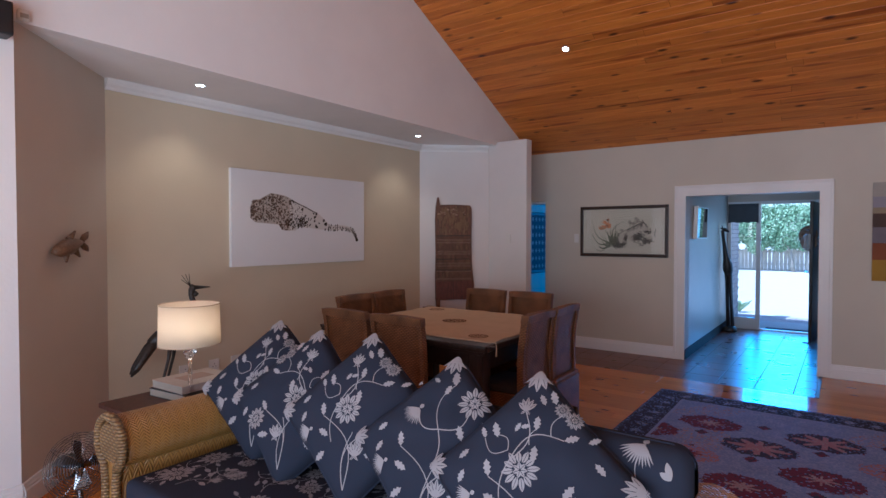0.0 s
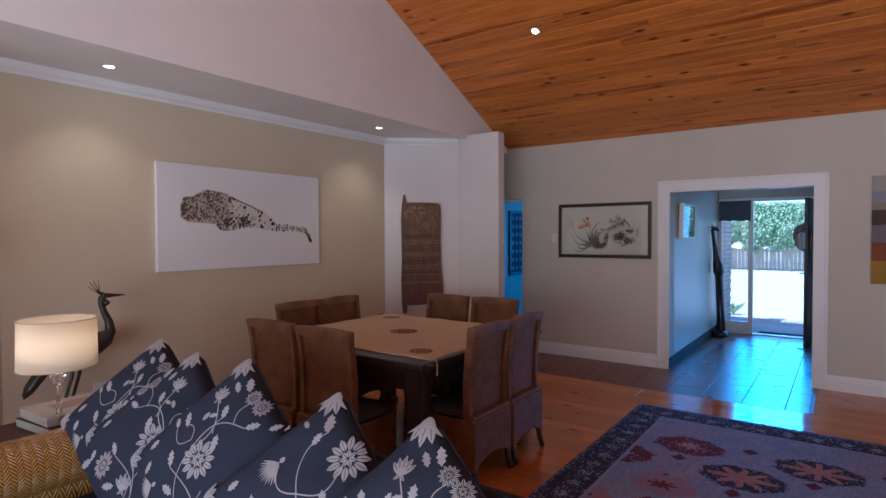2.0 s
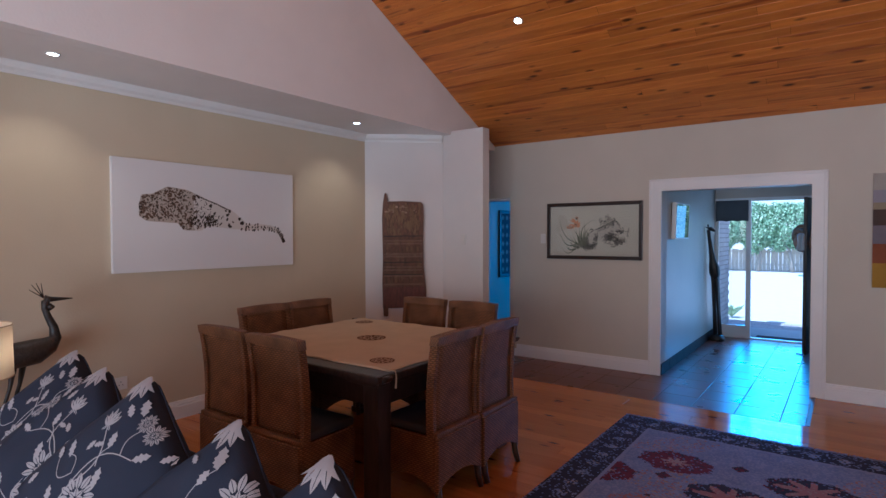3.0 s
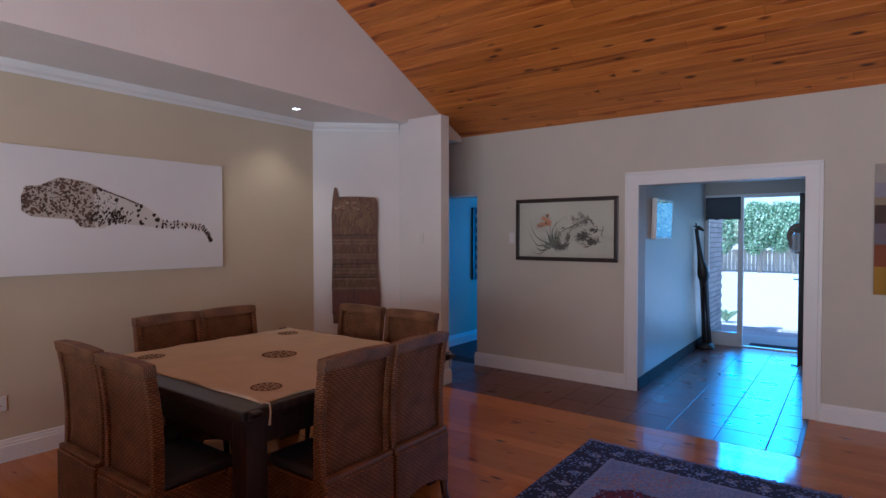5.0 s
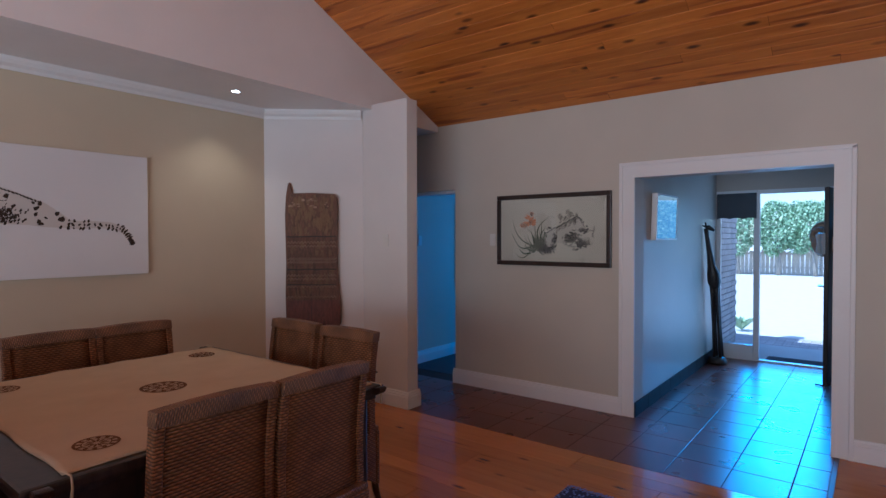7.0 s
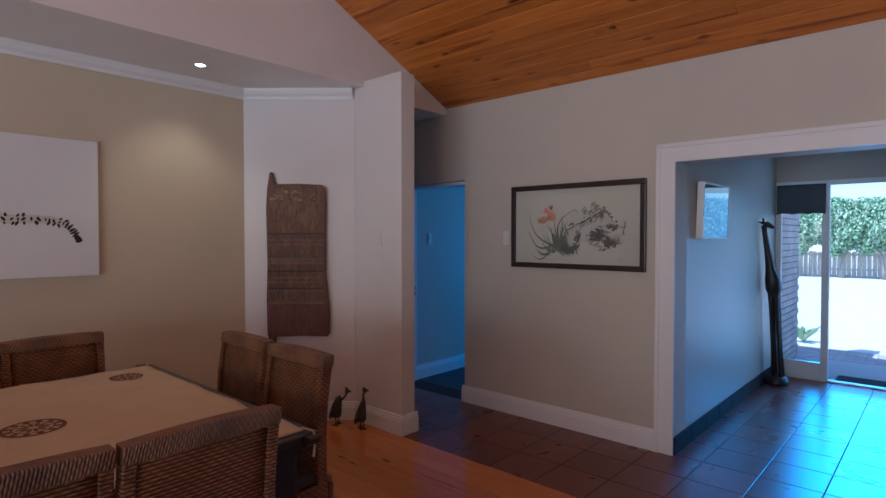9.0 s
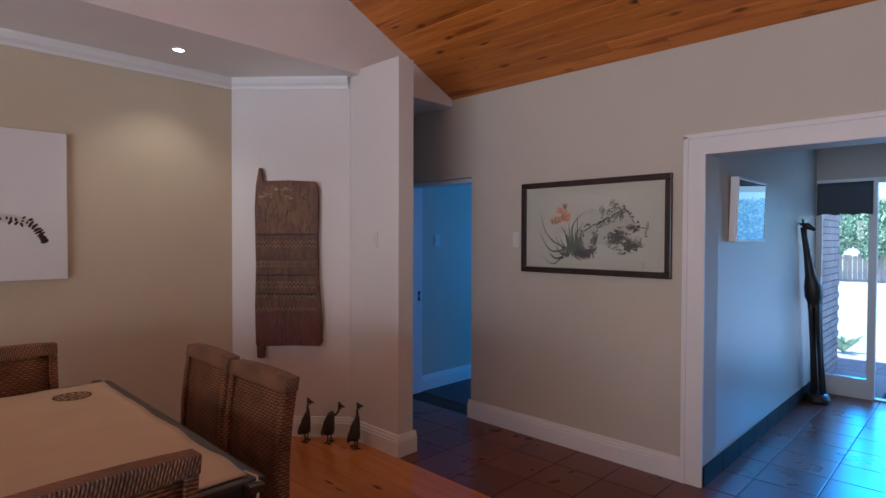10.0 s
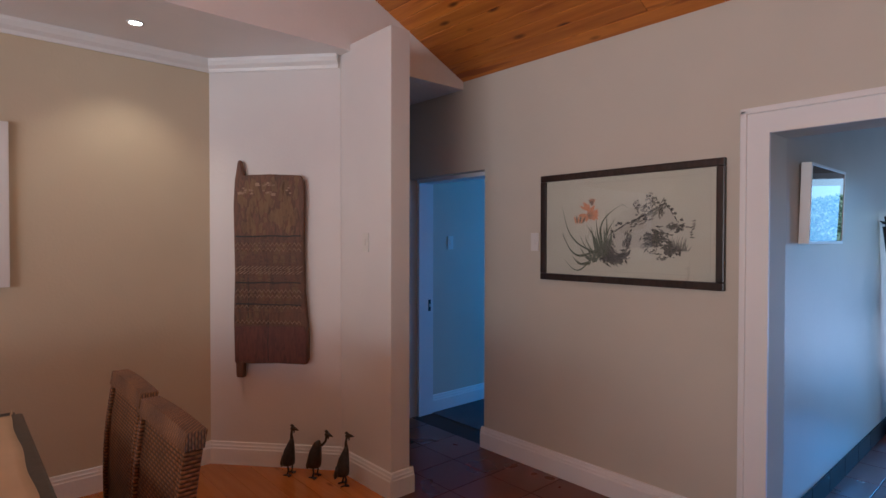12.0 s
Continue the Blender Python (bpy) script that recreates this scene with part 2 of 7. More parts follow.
    structure(part("wall_bedroom_north", bm, WALL), "painted wall with a window opening")
    bm = bmesh.new()
    box(bm, DW_L - 0.12, -1.65, Y_DOOR2, 11.35, 2.5, 2.6)
    structure(part("ceiling_bedroom", bm, SOFFIT), "white ceiling")

    # flat ceilings
    bm = bmesh.new()
    t = bmesh.new()
    f = t.faces.new([t.verts.new((x, y, Z_SOFFIT)) for x, y in ((X_BAY - 0.1, 1.8), (X_BAY - 0.1, 5.8), (-3.80, 6.40), (X_GABLE - 0.122, 6.34), (X_GABLE - 0.122, 1.0))])
    r = bmesh.ops.extrude_face_region(t, geom=[f])
    for v in r["geom"]:
        if isinstance(v, bmesh.types.BMVert):
            v.co.z += 0.1
    bmesh.ops.recalc_face_normals(t, faces=t.faces)
    join(bm, t)
    structure(part("ceiling_bay", bm, SOFFIT), "flat white ceiling of the dining bay")
    bm = bmesh.new()
    box(bm, -6.2, X_GABLE - 0.122, 6.47, Y_DOOR, Z_CORR, Z_CORR + 0.1)
    structure(part("ceiling_corridor", bm, SOFFIT), "flat white corridor ceiling")


WHITE_WALL = paint("white_wall_paint", (0.71, 0.68, 0.66))
build_walls()


def build_pine_ceiling():
    """Tongue-and-groove boards along x on both slopes; board ends at chance places."""
    rng = random.Random(4)
    verts, faces = [], []
    w, gap, thick = 0.098, 0.002, 0.02
    length = math.hypot(1, PITCH)
    for side in (1, -1):
        span = (Y_DOOR - Y_RIDGE) * length if side > 0 else (Y_RIDGE - Y_BACK) * length
        n = int(span / w) + 1
        for i in range(n):
            a, b = i * w + gap / 2, min((i + 1) * w - gap / 2, span)
            x = X_GABLE + 0.001
            while x < X_EAST:
                x1 = min(x + rng.uniform(1.4, 3.6), X_EAST)
                k = len(verts)
                for s, lift in ((a, 0), (a + 0.003, -0.004), (b - 0.003, -0.004), (b, 0)):
                    y = (Y_DOOR - s / length) if side > 0 else (Y_BACK + s / length)
                    z = (ceil_z(y) if y >= Y_RIDGE or side < 0 else ceil_z(y)) + lift + 0.004
                    verts += [(x + 0.001, y, z), (x1 - 0.001, y, z)]
                faces += [(k + 2 * j, k + 2 * j + 1, k + 2 * j + 3, k + 2 * j + 2) for j in range(3)]
                x = x1
    me = bpy.data.meshes.new("ceiling")
    me.from_pydata(verts, [], faces)
    me.materials.append(CEIL_PINE)
    structure(new("ceiling", me), "knotty orange pine board ceiling, sloping up from the wall")
    bm = bmesh.new()
    for y0, y1 in ((Y_RIDGE, Y_DOOR2), (Y_BACK - 0.2, Y_RIDGE)):
        prism(bm, [(y0, ceil_z(y0) + 0.012), (y1, ceil_z(y1) + 0.012), (y1, ceil_z(y1) + 0.14), (y0, ceil_z(y0) + 0.14)], X_EAST - X_GABLE + 0.32,
              Matrix(((0, 1, 0, X_GABLE - 0.12), (1, 0, 0, 0), (0, 0, 1, 0), (0, 0, 0, 1))))
    structure(part("roof", bm, GAP), "dark roof deck behind the ceiling boards")


build_pine_ceiling()


# ---- more materials ----
def weave(name, dark, light, fine, rough=0.55, herring=0.0, radius=0.0, upright=False):
    """Woven strands from crossed sines of the object's own coordinates; herring: chevron repeats a metre."""
    m = material(name, light, rough)
    c, sep = node(m, "TexCoord"), node(m, "SeparateXYZ")
    link(m, c.outputs["Object"], sep.inputs[0])

    def calc(op, a, b=0.0, c2=None):
        n = node(m, "Math")
        n.operation = op
        for k, v in enumerate((a, b) if c2 is None else (a, b, c2)):
            if isinstance(v, (int, float)):
                n.inputs[k].default_value = v
            else:
                link(m, v, n.inputs[k])
        return n.outputs[0]

    X, Y, Z = sep.outputs
    if herring:
        zig = calc("PINGPONG", calc("MULTIPLY", Y, herring), 0.5)
        around = calc("MULTIPLY", calc("MULTIPLY", calc("ARCTAN2", Z, X), radius), fine)
        h = calc("SINE", calc("MULTIPLY", calc("ADD", calc("MULTIPLY", zig, 3.2), around), 6.2832))
        edge = calc("SINE", calc("MULTIPLY", zig, 6.2832))
        x = calc("ADD", calc("MULTIPLY", calc("ADD", h, 1.0), 0.36), calc("MULTIPLY", edge, 0.2))
    else:
        along, rows = (Z, calc("ADD", X, Y)) if upright else (calc("ADD", X, Y), Z)
        lay = calc("MULTIPLY", rows, fine * 2.6)
        shift = calc("MULTIPLY", calc("FLOOR", lay), 3.1416)
        over = calc("SINE", calc("ADD", calc("MULTIPLY", along, fine * 6.2832), shift))
        strand = calc("SINE", calc("MULTIPLY", calc("FRACT", lay), 3.1416))
        x = calc("MULTIPLY", strand, calc("ADD", calc("MULTIPLY", over, 0.26), 0.74))
    v = coords(m)
    n = noisy(m, v, 9, 4)
    base = mix(m, ramp(m, x, [(0.1, (0, 0, 0)), (0.8, (1, 1, 1))]), dark, light)
    link(m, mix(m, ramp(m, n, [(0.35, (0, 0, 0)), (0.7, (0.6, 0.6, 0.6))]), base, dark), bsdf(m).inputs["Base Color"])
    bump(m, x, 0.8, 0.006)
    return m


def cloth(name, colour, rough=0.9, scale=260, vary=0.8):
    m = material(name, colour, rough, spec=0.2)
    v = coords(m)
    n, f = noisy(m, v, 6, 3), noisy(m, v, scale, 2)
    link(m, mix(m, n, colour, tuple(c * vary for c in colour)), bsdf(m).inputs["Base Color"])
    bump(m, f, 0.25, 0.002)
    return m


def wood(name, dark, light, rough=0.4, scale=(6, 6, 1.0)):
    m = material(name, light, rough)
    v = coords(m, scale)
    n = noisy(m, v, 5, 6, 0.6, 0.8)
    link(m, mix(m, ramp(m, n, [(0.3, (0, 0, 0)), (0.7, (1, 1, 1))]), dark, light), bsdf(m).inputs["Base Color"])
    bump(m, n, 0.15, 0.004)
    return m


def tile_glaze():
    """Dark red-brown glazed clay, each tile a little different."""
    m = material("glazed_tile", (0.09, 0.035, 0.022), 0.25, spec=0.55)
    v = node(m, "NewGeometry").outputs["Position"]
    r = node(m, "ObjectInfo")
    c = ramp(m, r.outputs["Random"], [(0.0, (0.115, 0.027, 0.012)), (0.5, (0.145, 0.035, 0.016)), (1.0, (0.165, 0.043, 0.02))])
    n = noisy(m, v, 3, 2)
    link(m, mix(m, ramp(m, n, [(0.3, (0, 0, 0)), (0.85, (0.4, 0.4, 0.4))]), c, (0.10, 0.025, 0.012)), bsdf(m).inputs["Base Color"])
    rr = node(m, "MapRange")
    rr.inputs["To Min"].default_value, rr.inputs["To Max"].default_value = 0.24, 0.33
    link(m, n, rr.inputs["Value"])
    link(m, rr.outputs[0], bsdf(m).inputs["Roughness"])
    return m


def brickwork(name):
    m = material(name, (0.35, 0.30, 0.28), 0.85)
    r = node(m, "ObjectInfo")
    c = ramp(m, r.outputs["Random"], [(0.0, (0.40, 0.36, 0.34)), (0.5, (0.50, 0.46, 0.44)), (1.0, (0.62, 0.58, 0.55))])
    n = noisy(m, coords(m), 40, 5)
    link(m, mix(m, n, c, (0.33, 0.28, 0.26)), bsdf(m).inputs["Base Color"])
    bump(m, n, 0.5, 0.01)
    return m


def glass(name):
    m = bpy.data.materials.new(name)
    m.use_nodes = True
    b = m.node_tree.nodes["Principled BSDF"]
    b.inputs["Base Color"].default_value = (1, 1, 1, 1)
    b.inputs["Roughness"].default_value = 0.0
    b.inputs["Transmission Weight"].default_value = 1.0
    b.inputs["IOR"].default_value = 1.45
    return m


def leafy(name, dark, light):
    m = material(name, light, 0.6, spec=0.3)
    g = node(m, "NewGeometry")
    link(m, ramp(m, g.outputs["Random Per Island"], [(0, dark), (1, light)]), bsdf(m).inputs["Base Color"])
    return m


def glow(name, colour, strength):
    m = material(name, colour, 0.5)
    bsdf(m).inputs["Emission Color"].default_value = (*colour, 1)
    bsdf(m).inputs["Emission Strength"].default_value = strength
    return m


WICKER = weave("brown_wicker", (0.050, 0.019, 0.007), (0.37, 0.16, 0.052), 32)
WICKER_ROLL = weave("wrapped_wicker", (0.045, 0.017, 0.006), (0.42, 0.19, 0.062), 44, upright=True)
HONEY = weave("honey_wicker", (0.23, 0.115, 0.024), (0.47, 0.255, 0.056), 62, 0.34, 21.0, 0.125)
HONEY_CANE = weave("honey_cane_braid", (0.08, 0.044, 0.016), (0.34, 0.22, 0.085), 26, 0.45)
NAVY = cloth("navy_cotton", (0.025, 0.029, 0.048), 0.9)
PRINT = cloth("pale_print", (0.33, 0.31, 0.32), 0.9)
FAN_WIRE = material("smoked_wire", (0.10, 0.10, 0.11), 0.3, 0.8)
RED_BROWN = wood("reddish_brown_wood", (0.035, 0.011, 0.006), (0.085, 0.028, 0.014), 0.5)
SEAT_CLOTH = cloth("dark_seat_cloth", (0.06, 0.058, 0.07), 0.85)
LINEN = cloth("cream_linen", (0.60, 0.475, 0.32), 0.95, 180)
BROWN_PRINT = cloth("brown_embroidery", (0.17, 0.085, 0.045), 0.9, 120)
DARK_WOOD = wood("dark_table_wood", (0.012, 0.008, 0.007), (0.045, 0.026, 0.02), 0.32)
BROWN_WOOD = wood("brown_wood", (0.026, 0.011, 0.006), (0.07, 0.03, 0.015), 0.4)
OLD_WOOD = wood("weathered_carved_wood", (0.055, 0.023, 0.011), (0.17, 0.072, 0.034), 0.62, (9, 9, 2.2))
OLD_WOOD_PALE = wood("worn_pale_ridges", (0.17, 0.10, 0.058), (0.38, 0.25, 0.155), 0.7)
OCHRE_WORN = wood("ochre_worn_wood", (0.10, 0.052, 0.024), (0.20, 0.115, 0.05), 0.7, (9, 9, 2.2))
RED_STAIN = wood("red_stained_wood", (0.06, 0.017, 0.010), (0.15, 0.045, 0.026), 0.6, (9, 9, 2.2))
IRON = wood("dark_patina_metal", (0.012, 0.010, 0.009), (0.05, 0.038, 0.03), 0.45, (12, 12, 12))
BRONZE = wood("brown_patina", (0.07, 0.037, 0.018), (0.22, 0.125, 0.066), 0.45, (14, 14, 14))
CHROME = material("chrome", (0.75, 0.76, 0.78), 0.12, 1.0)
STEEL = material("brushed_steel", (0.55, 0.55, 0.55), 0.3, 1.0)
DULL_STEEL = material("dull_edge_metal", (0.16, 0.15, 0.15), 0.5, 0.6)
PRINT_GLASS = material("dark_print_under_glass", (0.03, 0.035, 0.045), 0.015, 0.0, 0.4)
MIRROR = material("mirror_glass", (0.9, 0.92, 0.92), 0.02, 1.0)
GLASS = glass("clear_glass")
PLASTIC = material("white_plastic", (0.68, 0.66, 0.62), 0.4)
BLACK = material("black_plastic", (0.015, 0.015, 0.017), 0.45)
CANVAS = cloth("white_canvas", (0.74, 0.73, 0.73), 0.9, 320, 0.97)
PAPER = cloth("rice_paper", (0.36, 0.325, 0.27), 0.9, 90, 0.94)
INK = material("black_ink", (0.03, 0.028, 0.028), 0.9)
WASH = material("grey_ink_wash", (0.10, 0.09, 0.08), 0.9)
DARK_WASH = material("dark_ink_wash", (0.032, 0.029, 0.026), 0.9)
PALE_WASH = material("pale_ink_wash", (0.29, 0.26, 0.22), 0.9)
ORANGE_INK = material("orange_ink", (0.38, 0.15, 0.07), 0.9)
GREEN_INK = material("green_ink", (0.055, 0.062, 0.038), 0.9)
SEPIA = material("dark_brown_paint", (0.035, 0.022, 0.016), 0.9)
SEPIA_WASH = material("warm_grey_paint", (0.44, 0.385, 0.33), 0.9)
UMBER = material("umber_paint", (0.11, 0.068, 0.046), 0.9)
TILE = tile_glaze()
BRICK = brickwork("weathered_brick")
MORTAR = cloth("grey_mortar", (0.20, 0.18, 0.17), 0.95, 80)
SLATE_CLOTH = cloth("slate_blind_cloth", (0.10, 0.11, 0.125), 0.9)
FELT = cloth("brown_felt", (0.46, 0.29, 0.20), 0.95)
STRAW = weave("brown_straw", (0.22, 0.12, 0.06), (0.55, 0.34, 0.19), 60, 0.8)
PAVING = cloth("pale_paving", (0.62, 0.60, 0.56), 0.95, 30, 0.85)
INSET = material("inset_tile", (0.03, 0.022, 0.02), 0.4)
# Skirting is the floor's clay tile, its shade put into a darker, duller colour.
SHADED_SKIRT = material("shaded_skirting_tile", (0.018, 0.014, 0.014), 0.6, spec=0.1)
PORCH = cloth("porch_concrete", (0.55, 0.55, 0.52), 0.8, 40, 0.85)
FENCE = wood("grey_fence_wood", (0.44, 0.37, 0.30), (0.64, 0.56, 0.47), 0.85, (8, 8, 1))
BARK = wood("pale_bark", (0.22, 0.19, 0.15), (0.42, 0.37, 0.31), 0.9)
# Leaf greens are lifted towards pale; the colour stands in for bright haze.
LEAF = leafy("hazy_hedge_leaf", (0.19, 0.30, 0.16), (0.44, 0.55, 0.34))
CARPET = cloth("grey_carpet", (0.10, 0.10, 0.11), 0.98, 140)
SHADE = material("linen_lampshade", (0.80, 0.70, 0.55), 0.9)
through_cloth = node(SHADE, "BsdfTranslucent", Color=(0.86, 0.78, 0.64, 1))
half_mix = node(SHADE, "MixShader", Fac=0.55)
link(SHADE, bsdf(SHADE).outputs[0], half_mix.inputs[1])
link(SHADE, through_cloth.outputs[0], half_mix.inputs[2])
link(SHADE, half_mix.outputs[0], SHADE.node_tree.nodes["Material Output"].inputs["Surface"])
BULB = glow("warm_bulb", (1.0, 0.78, 0.5), 8)
SPOT_GLOW = glow("downlight_glow", (1.0, 0.86, 0.66), 14)


# ---- trim ----
def run_profile(name, profile, p, q, mat, label, trim0=0.0, trim1=0.0, side=-1):
    """A moulding along the wall foot from p to q; the room lies on the right of that way (side -1) or the left (1)."""
    m, n = frame_m(p, q)
    bm = bmesh.new()
    t = bmesh.new()
    a = [t.verts.new((trim0, side * d, z)) for d, z in profile]
    b = [t.verts.new((n - trim1, side * d, z)) for d, z in profile]
    for i in range(len(a)):
        j = (i + 1) % len(a)
        t.faces.new((a[i], a[j], b[j], b[i]))
    t.faces.new(a)
    t.faces.new(b)
    bmesh.ops.recalc_face_normals(t, faces=t.faces)
    join(bm, t, m)
    return structure(part(name, bm, mat), label)


BASE = [(0, 0), (0.022, 0), (0.022, 0.105), (0.017, 0.112), (0.017, 0.125), (0.012, 0.132), (0.010, 0.148), (0, 0.152)]
CORN = [(0, 2.665), (0.012, 2.665), (0.018, 2.685), (0.04, 2.705), (0.052, 2.73), (0.052, 2.7495), (0, 2.7495)]
for p, q, a, b in (((X_BAY, 1.87), (X_BAY, 5.72), 0.0, 0.0), ((X_BAY, 5.72), (-3.76, 6.33), 0.0, 0.004), ((-3.76, 6.33), (-3.178, 6.33), 0.0, 0.0),
                   ((-3.2, 6.308), (-3.2, 6.492), 0.022, 0.0), ((DW_R - 0.022, Y_DOOR), (OPEN_L - 0.12, Y_DOOR), 0.0, 0.0),
                   ((OPEN_R + 0.12, Y_DOOR), (X_EAST, Y_DOOR), 0.0, 0.0), ((X_GABLE, 1.06), (X_BAY, 1.87), 0.0, 0.0), ((X_GABLE, Y_BACK), (X_GABLE, 1.06), 0.0, 0.0),
                   ((DW_L, Y_DOOR2), (DW_L, 11.2), 0.0, 0.0), ((-6.2, Y_DOOR), (DW_L - 0.0, Y_DOOR), 0.0, 0.0)):
    run_profile("baseboard", BASE, p, q, WHITE, "tall white moulded baseboard", a, b)
run_profile("baseboard", [(0, 0), (0.022, 0), (0.022, 0.105), (0.012, 0.13), (0.010, 0.148), (0, 0.152)], (DW_R, Y_DOOR + 0.001), (DW_R, Y_DOOR2), WHITE, "tall white moulded baseboard", 0, 0, 1)
for p, q, b in (((X_BAY, 1.87), (X_BAY, 5.72), 0.0), ((X_BAY, 5.72), (-3.77, 6.322), 0.0)):
    run_profile("trim", CORN, p, q, WHITE, "white plaster cornice", 0, b)


def architrave():
    bm = bmesh.new()
    w, y0, y1 = 0.118, Y_DOOR - 0.02, Y_DOOR
    for x0, x1, z0, z1 in ((OPEN_L - w, OPEN_L + 0.004, 0, OPEN_H), (OPEN_R - 0.004, OPEN_R + w, 0, OPEN_H), (OPEN_L - w, OPEN_R + w, OPEN_H - 0.004, OPEN_H + w)):
        box(bm, x0, x1, y0, y1, z0, z1, 0.003)
    for x0, x1, z0, z1 in ((OPEN_L - w - 0.008, OPEN_L - w + 0.022, 0, OPEN_H + w), (OPEN_R + w - 0.022, OPEN_R + w + 0.008, 0, OPEN_H + w), (OPEN_L - w - 0.008, OPEN_R + w + 0.008, OPEN_H + w - 0.022, OPEN_H + w + 0.008)):
        box(bm, x0, x1, y0 - 0.012, y1, z0, z1, 0.006)
    structure(part("trim", bm, WHITE), "wide white architrave round the hall opening")
    bm = bmesh.new()
    box(bm, DW_L, DW_L + 0.03, Y_DOOR + 0.08, Y_DOOR2 + 0.003, 0, DW_H)
    box(bm, DW_L + 0.03, DW_R, Y_DOOR + 0.08, Y_DOOR2 + 0.003, DW_H - 0.03, DW_H)
    structure(part("trim", bm, WHITE), "white painted door lining")


architrave()


# ---- light fittings ----
def downlight(at, normal, watts, spread):
    th = thing("downlight", "small round recessed ceiling spotlight, switched on", "downlight", group="recessed spotlights")
    z = Vector(normal)
    th.matrix_basis = Matrix.Translation(at) @ z.to_track_quat("Z", "Y").to_matrix().to_4x4()
    bm = bmesh.new()
    lathe(bm, [(0.034, 0.0), (0.034, 0.006), (0.042, 0.006), (0.045, 0.0)])
    part("rim", bm, PLASTIC, th, "white ring")
    bm = bmesh.new()
    lathe(bm, [(0.001, 0.003), (0.033, 0.003), (0.033, 0.001), (0.001, 0.001)])
    part("lens", bm, SPOT_GLOW, th, "glowing lens")
    lamp = new("spot_beam", bpy.data.lights.new("spot_beam", "SPOT"))
    lamp.data.energy, lamp.data.color, lamp.data.spot_size, lamp.data.spot_blend, lamp.data.shadow_soft_size = watts, (1.0, 0.70, 0.40), radians(spread), 0.7, 0.03
    lamp.matrix_world = look(Vector(at) + Vector(normal) * 0.02, Vector(at) + Vector((0, 0, -1)) if spread < 200 else (0, 0, 0))
    return th


downlight((-4.05, 2.405, Z_SOFFIT), (0, 0, -1), 8, 110)
downlight((-4.05, 5.18, Z_SOFFIT), (0, 0, -1), 8, 110)
sl = Vector((0, -PITCH, -1)).normalized()
downlight((-2.357, 5.6, ceil_z(5.6) - 0.002), sl, 14, 100)


# ---- sofa and cushions ----
def strip2d(pts, w0, w1):
    """A tapering ribbon through 2D points: quads."""
    out = []
    n = len(pts)
    side = []
    for i, (x, y) in enumerate(pts):
        x0, y0 = pts[max(i - 1, 0)]
        x1, y1 = pts[min(i + 1, n - 1)]
        d = math.hypot(x1 - x0, y1 - y0) or 1
        w = (w0 + (w1 - w0) * i / (n - 1)) / 2
        side.append(((x - (y1 - y0) / d * w, y + (x1 - x0) / d * w), (x + (y1 - y0) / d * w, y - (x1 - x0) / d * w)))
    for a, b in zip(side, side[1:]):
        out.append([a[0], a[1], b[1], b[0]])
    return out


def leaf2d(x, y, ang, length, width, lobes=0):
    """A pointed leaf from (x, y) along ang, as fans of small faces; lobes cut its rim."""
    n = 8
    up, dn = [], []
    for i in range(n + 1):
        s = i / n
        w = width / 2 * math.sin(math.pi * s) ** 0.8
        if lobes and i % 2:
            w *= 0.55
        up.append((s * length, w))
        dn.append((s * length, -w))
    c, sn = math.cos(ang), math.sin(ang)
    tr = lambda p: (x + p[0] * c - p[1] * sn, y + p[0] * sn + p[1] * c)
    return [[tr(up[i]), tr(dn[i]), tr(dn[i + 1]), tr(up[i + 1])] for i in range(n)]


def petal2d(x, y, ang, length, width):
    """One petal in two halves, with a fine gap along its vein."""
    n, halves = 5, []
    c, sn = math.cos(ang), math.sin(ang)
    for sgn in (1, -1):
        inner, outer = [], []
        for i in range(n + 1):
            s = i / n
            w = width / 2 * math.sin(math.pi * (0.08 + 0.92 * s)) ** 0.7
            inner.append((s * length, sgn * min(0.0009, w)))
            outer.append((s * length, sgn * max(0.001, w)))
        tr = lambda p: (x + p[0] * c - p[1] * sn, y + p[0] * sn + p[1] * c)
        halves += [[tr(inner[i]), tr(outer[i]), tr(outer[i + 1]), tr(inner[i + 1])] for i in range(n)]
    return halves


def bloom2d(x, y, r, rng, lotus=False, ang=math.pi / 2):
    """A daisy of two rings, or a cupped bloom that opens towards ang."""
    out = []
    if lotus:
        for k in range(5):
            out += petal2d(x, y, ang + (k - 2) * 0.40, r * (1.2 - 0.10 * abs(k - 2)), r * 0.36)
        out += petal2d(x, y, ang + 2.3, r * 0.45, r * 0.2) + petal2d(x, y, ang - 2.3, r * 0.45, r * 0.2)
    else:
        n = 12
        for k in range(n):
            a = 2 * math.pi * k / n + 0.2
            out += petal2d(x + math.cos(a) * r * 0.42, y + math.sin(a) * r * 0.42, a, r * 0.62 * rng.uniform(0.9, 1.1), r * 0.32)
        for k in range(7):
            a = 2 * math.pi * k / 7
            out += petal2d(x + math.cos(a) * r * 0.06, y + math.sin(a) * r * 0.06, a, r * 0.36, r * 0.22)
    return out


def fan2d(x, y, r, ang):
    """A carnation: thin strokes spread to a fringe from a small cup."""
    out = []
    for k in range(13):
        a = ang + (k - 6) * 0.15
        out += leaf2d(x, y, a, r * (1.05 + 0.08 * (k % 2)), r * 0.095)
    return out + leaf2d(x, y, ang + math.pi, r * 0.35, r * 0.3)


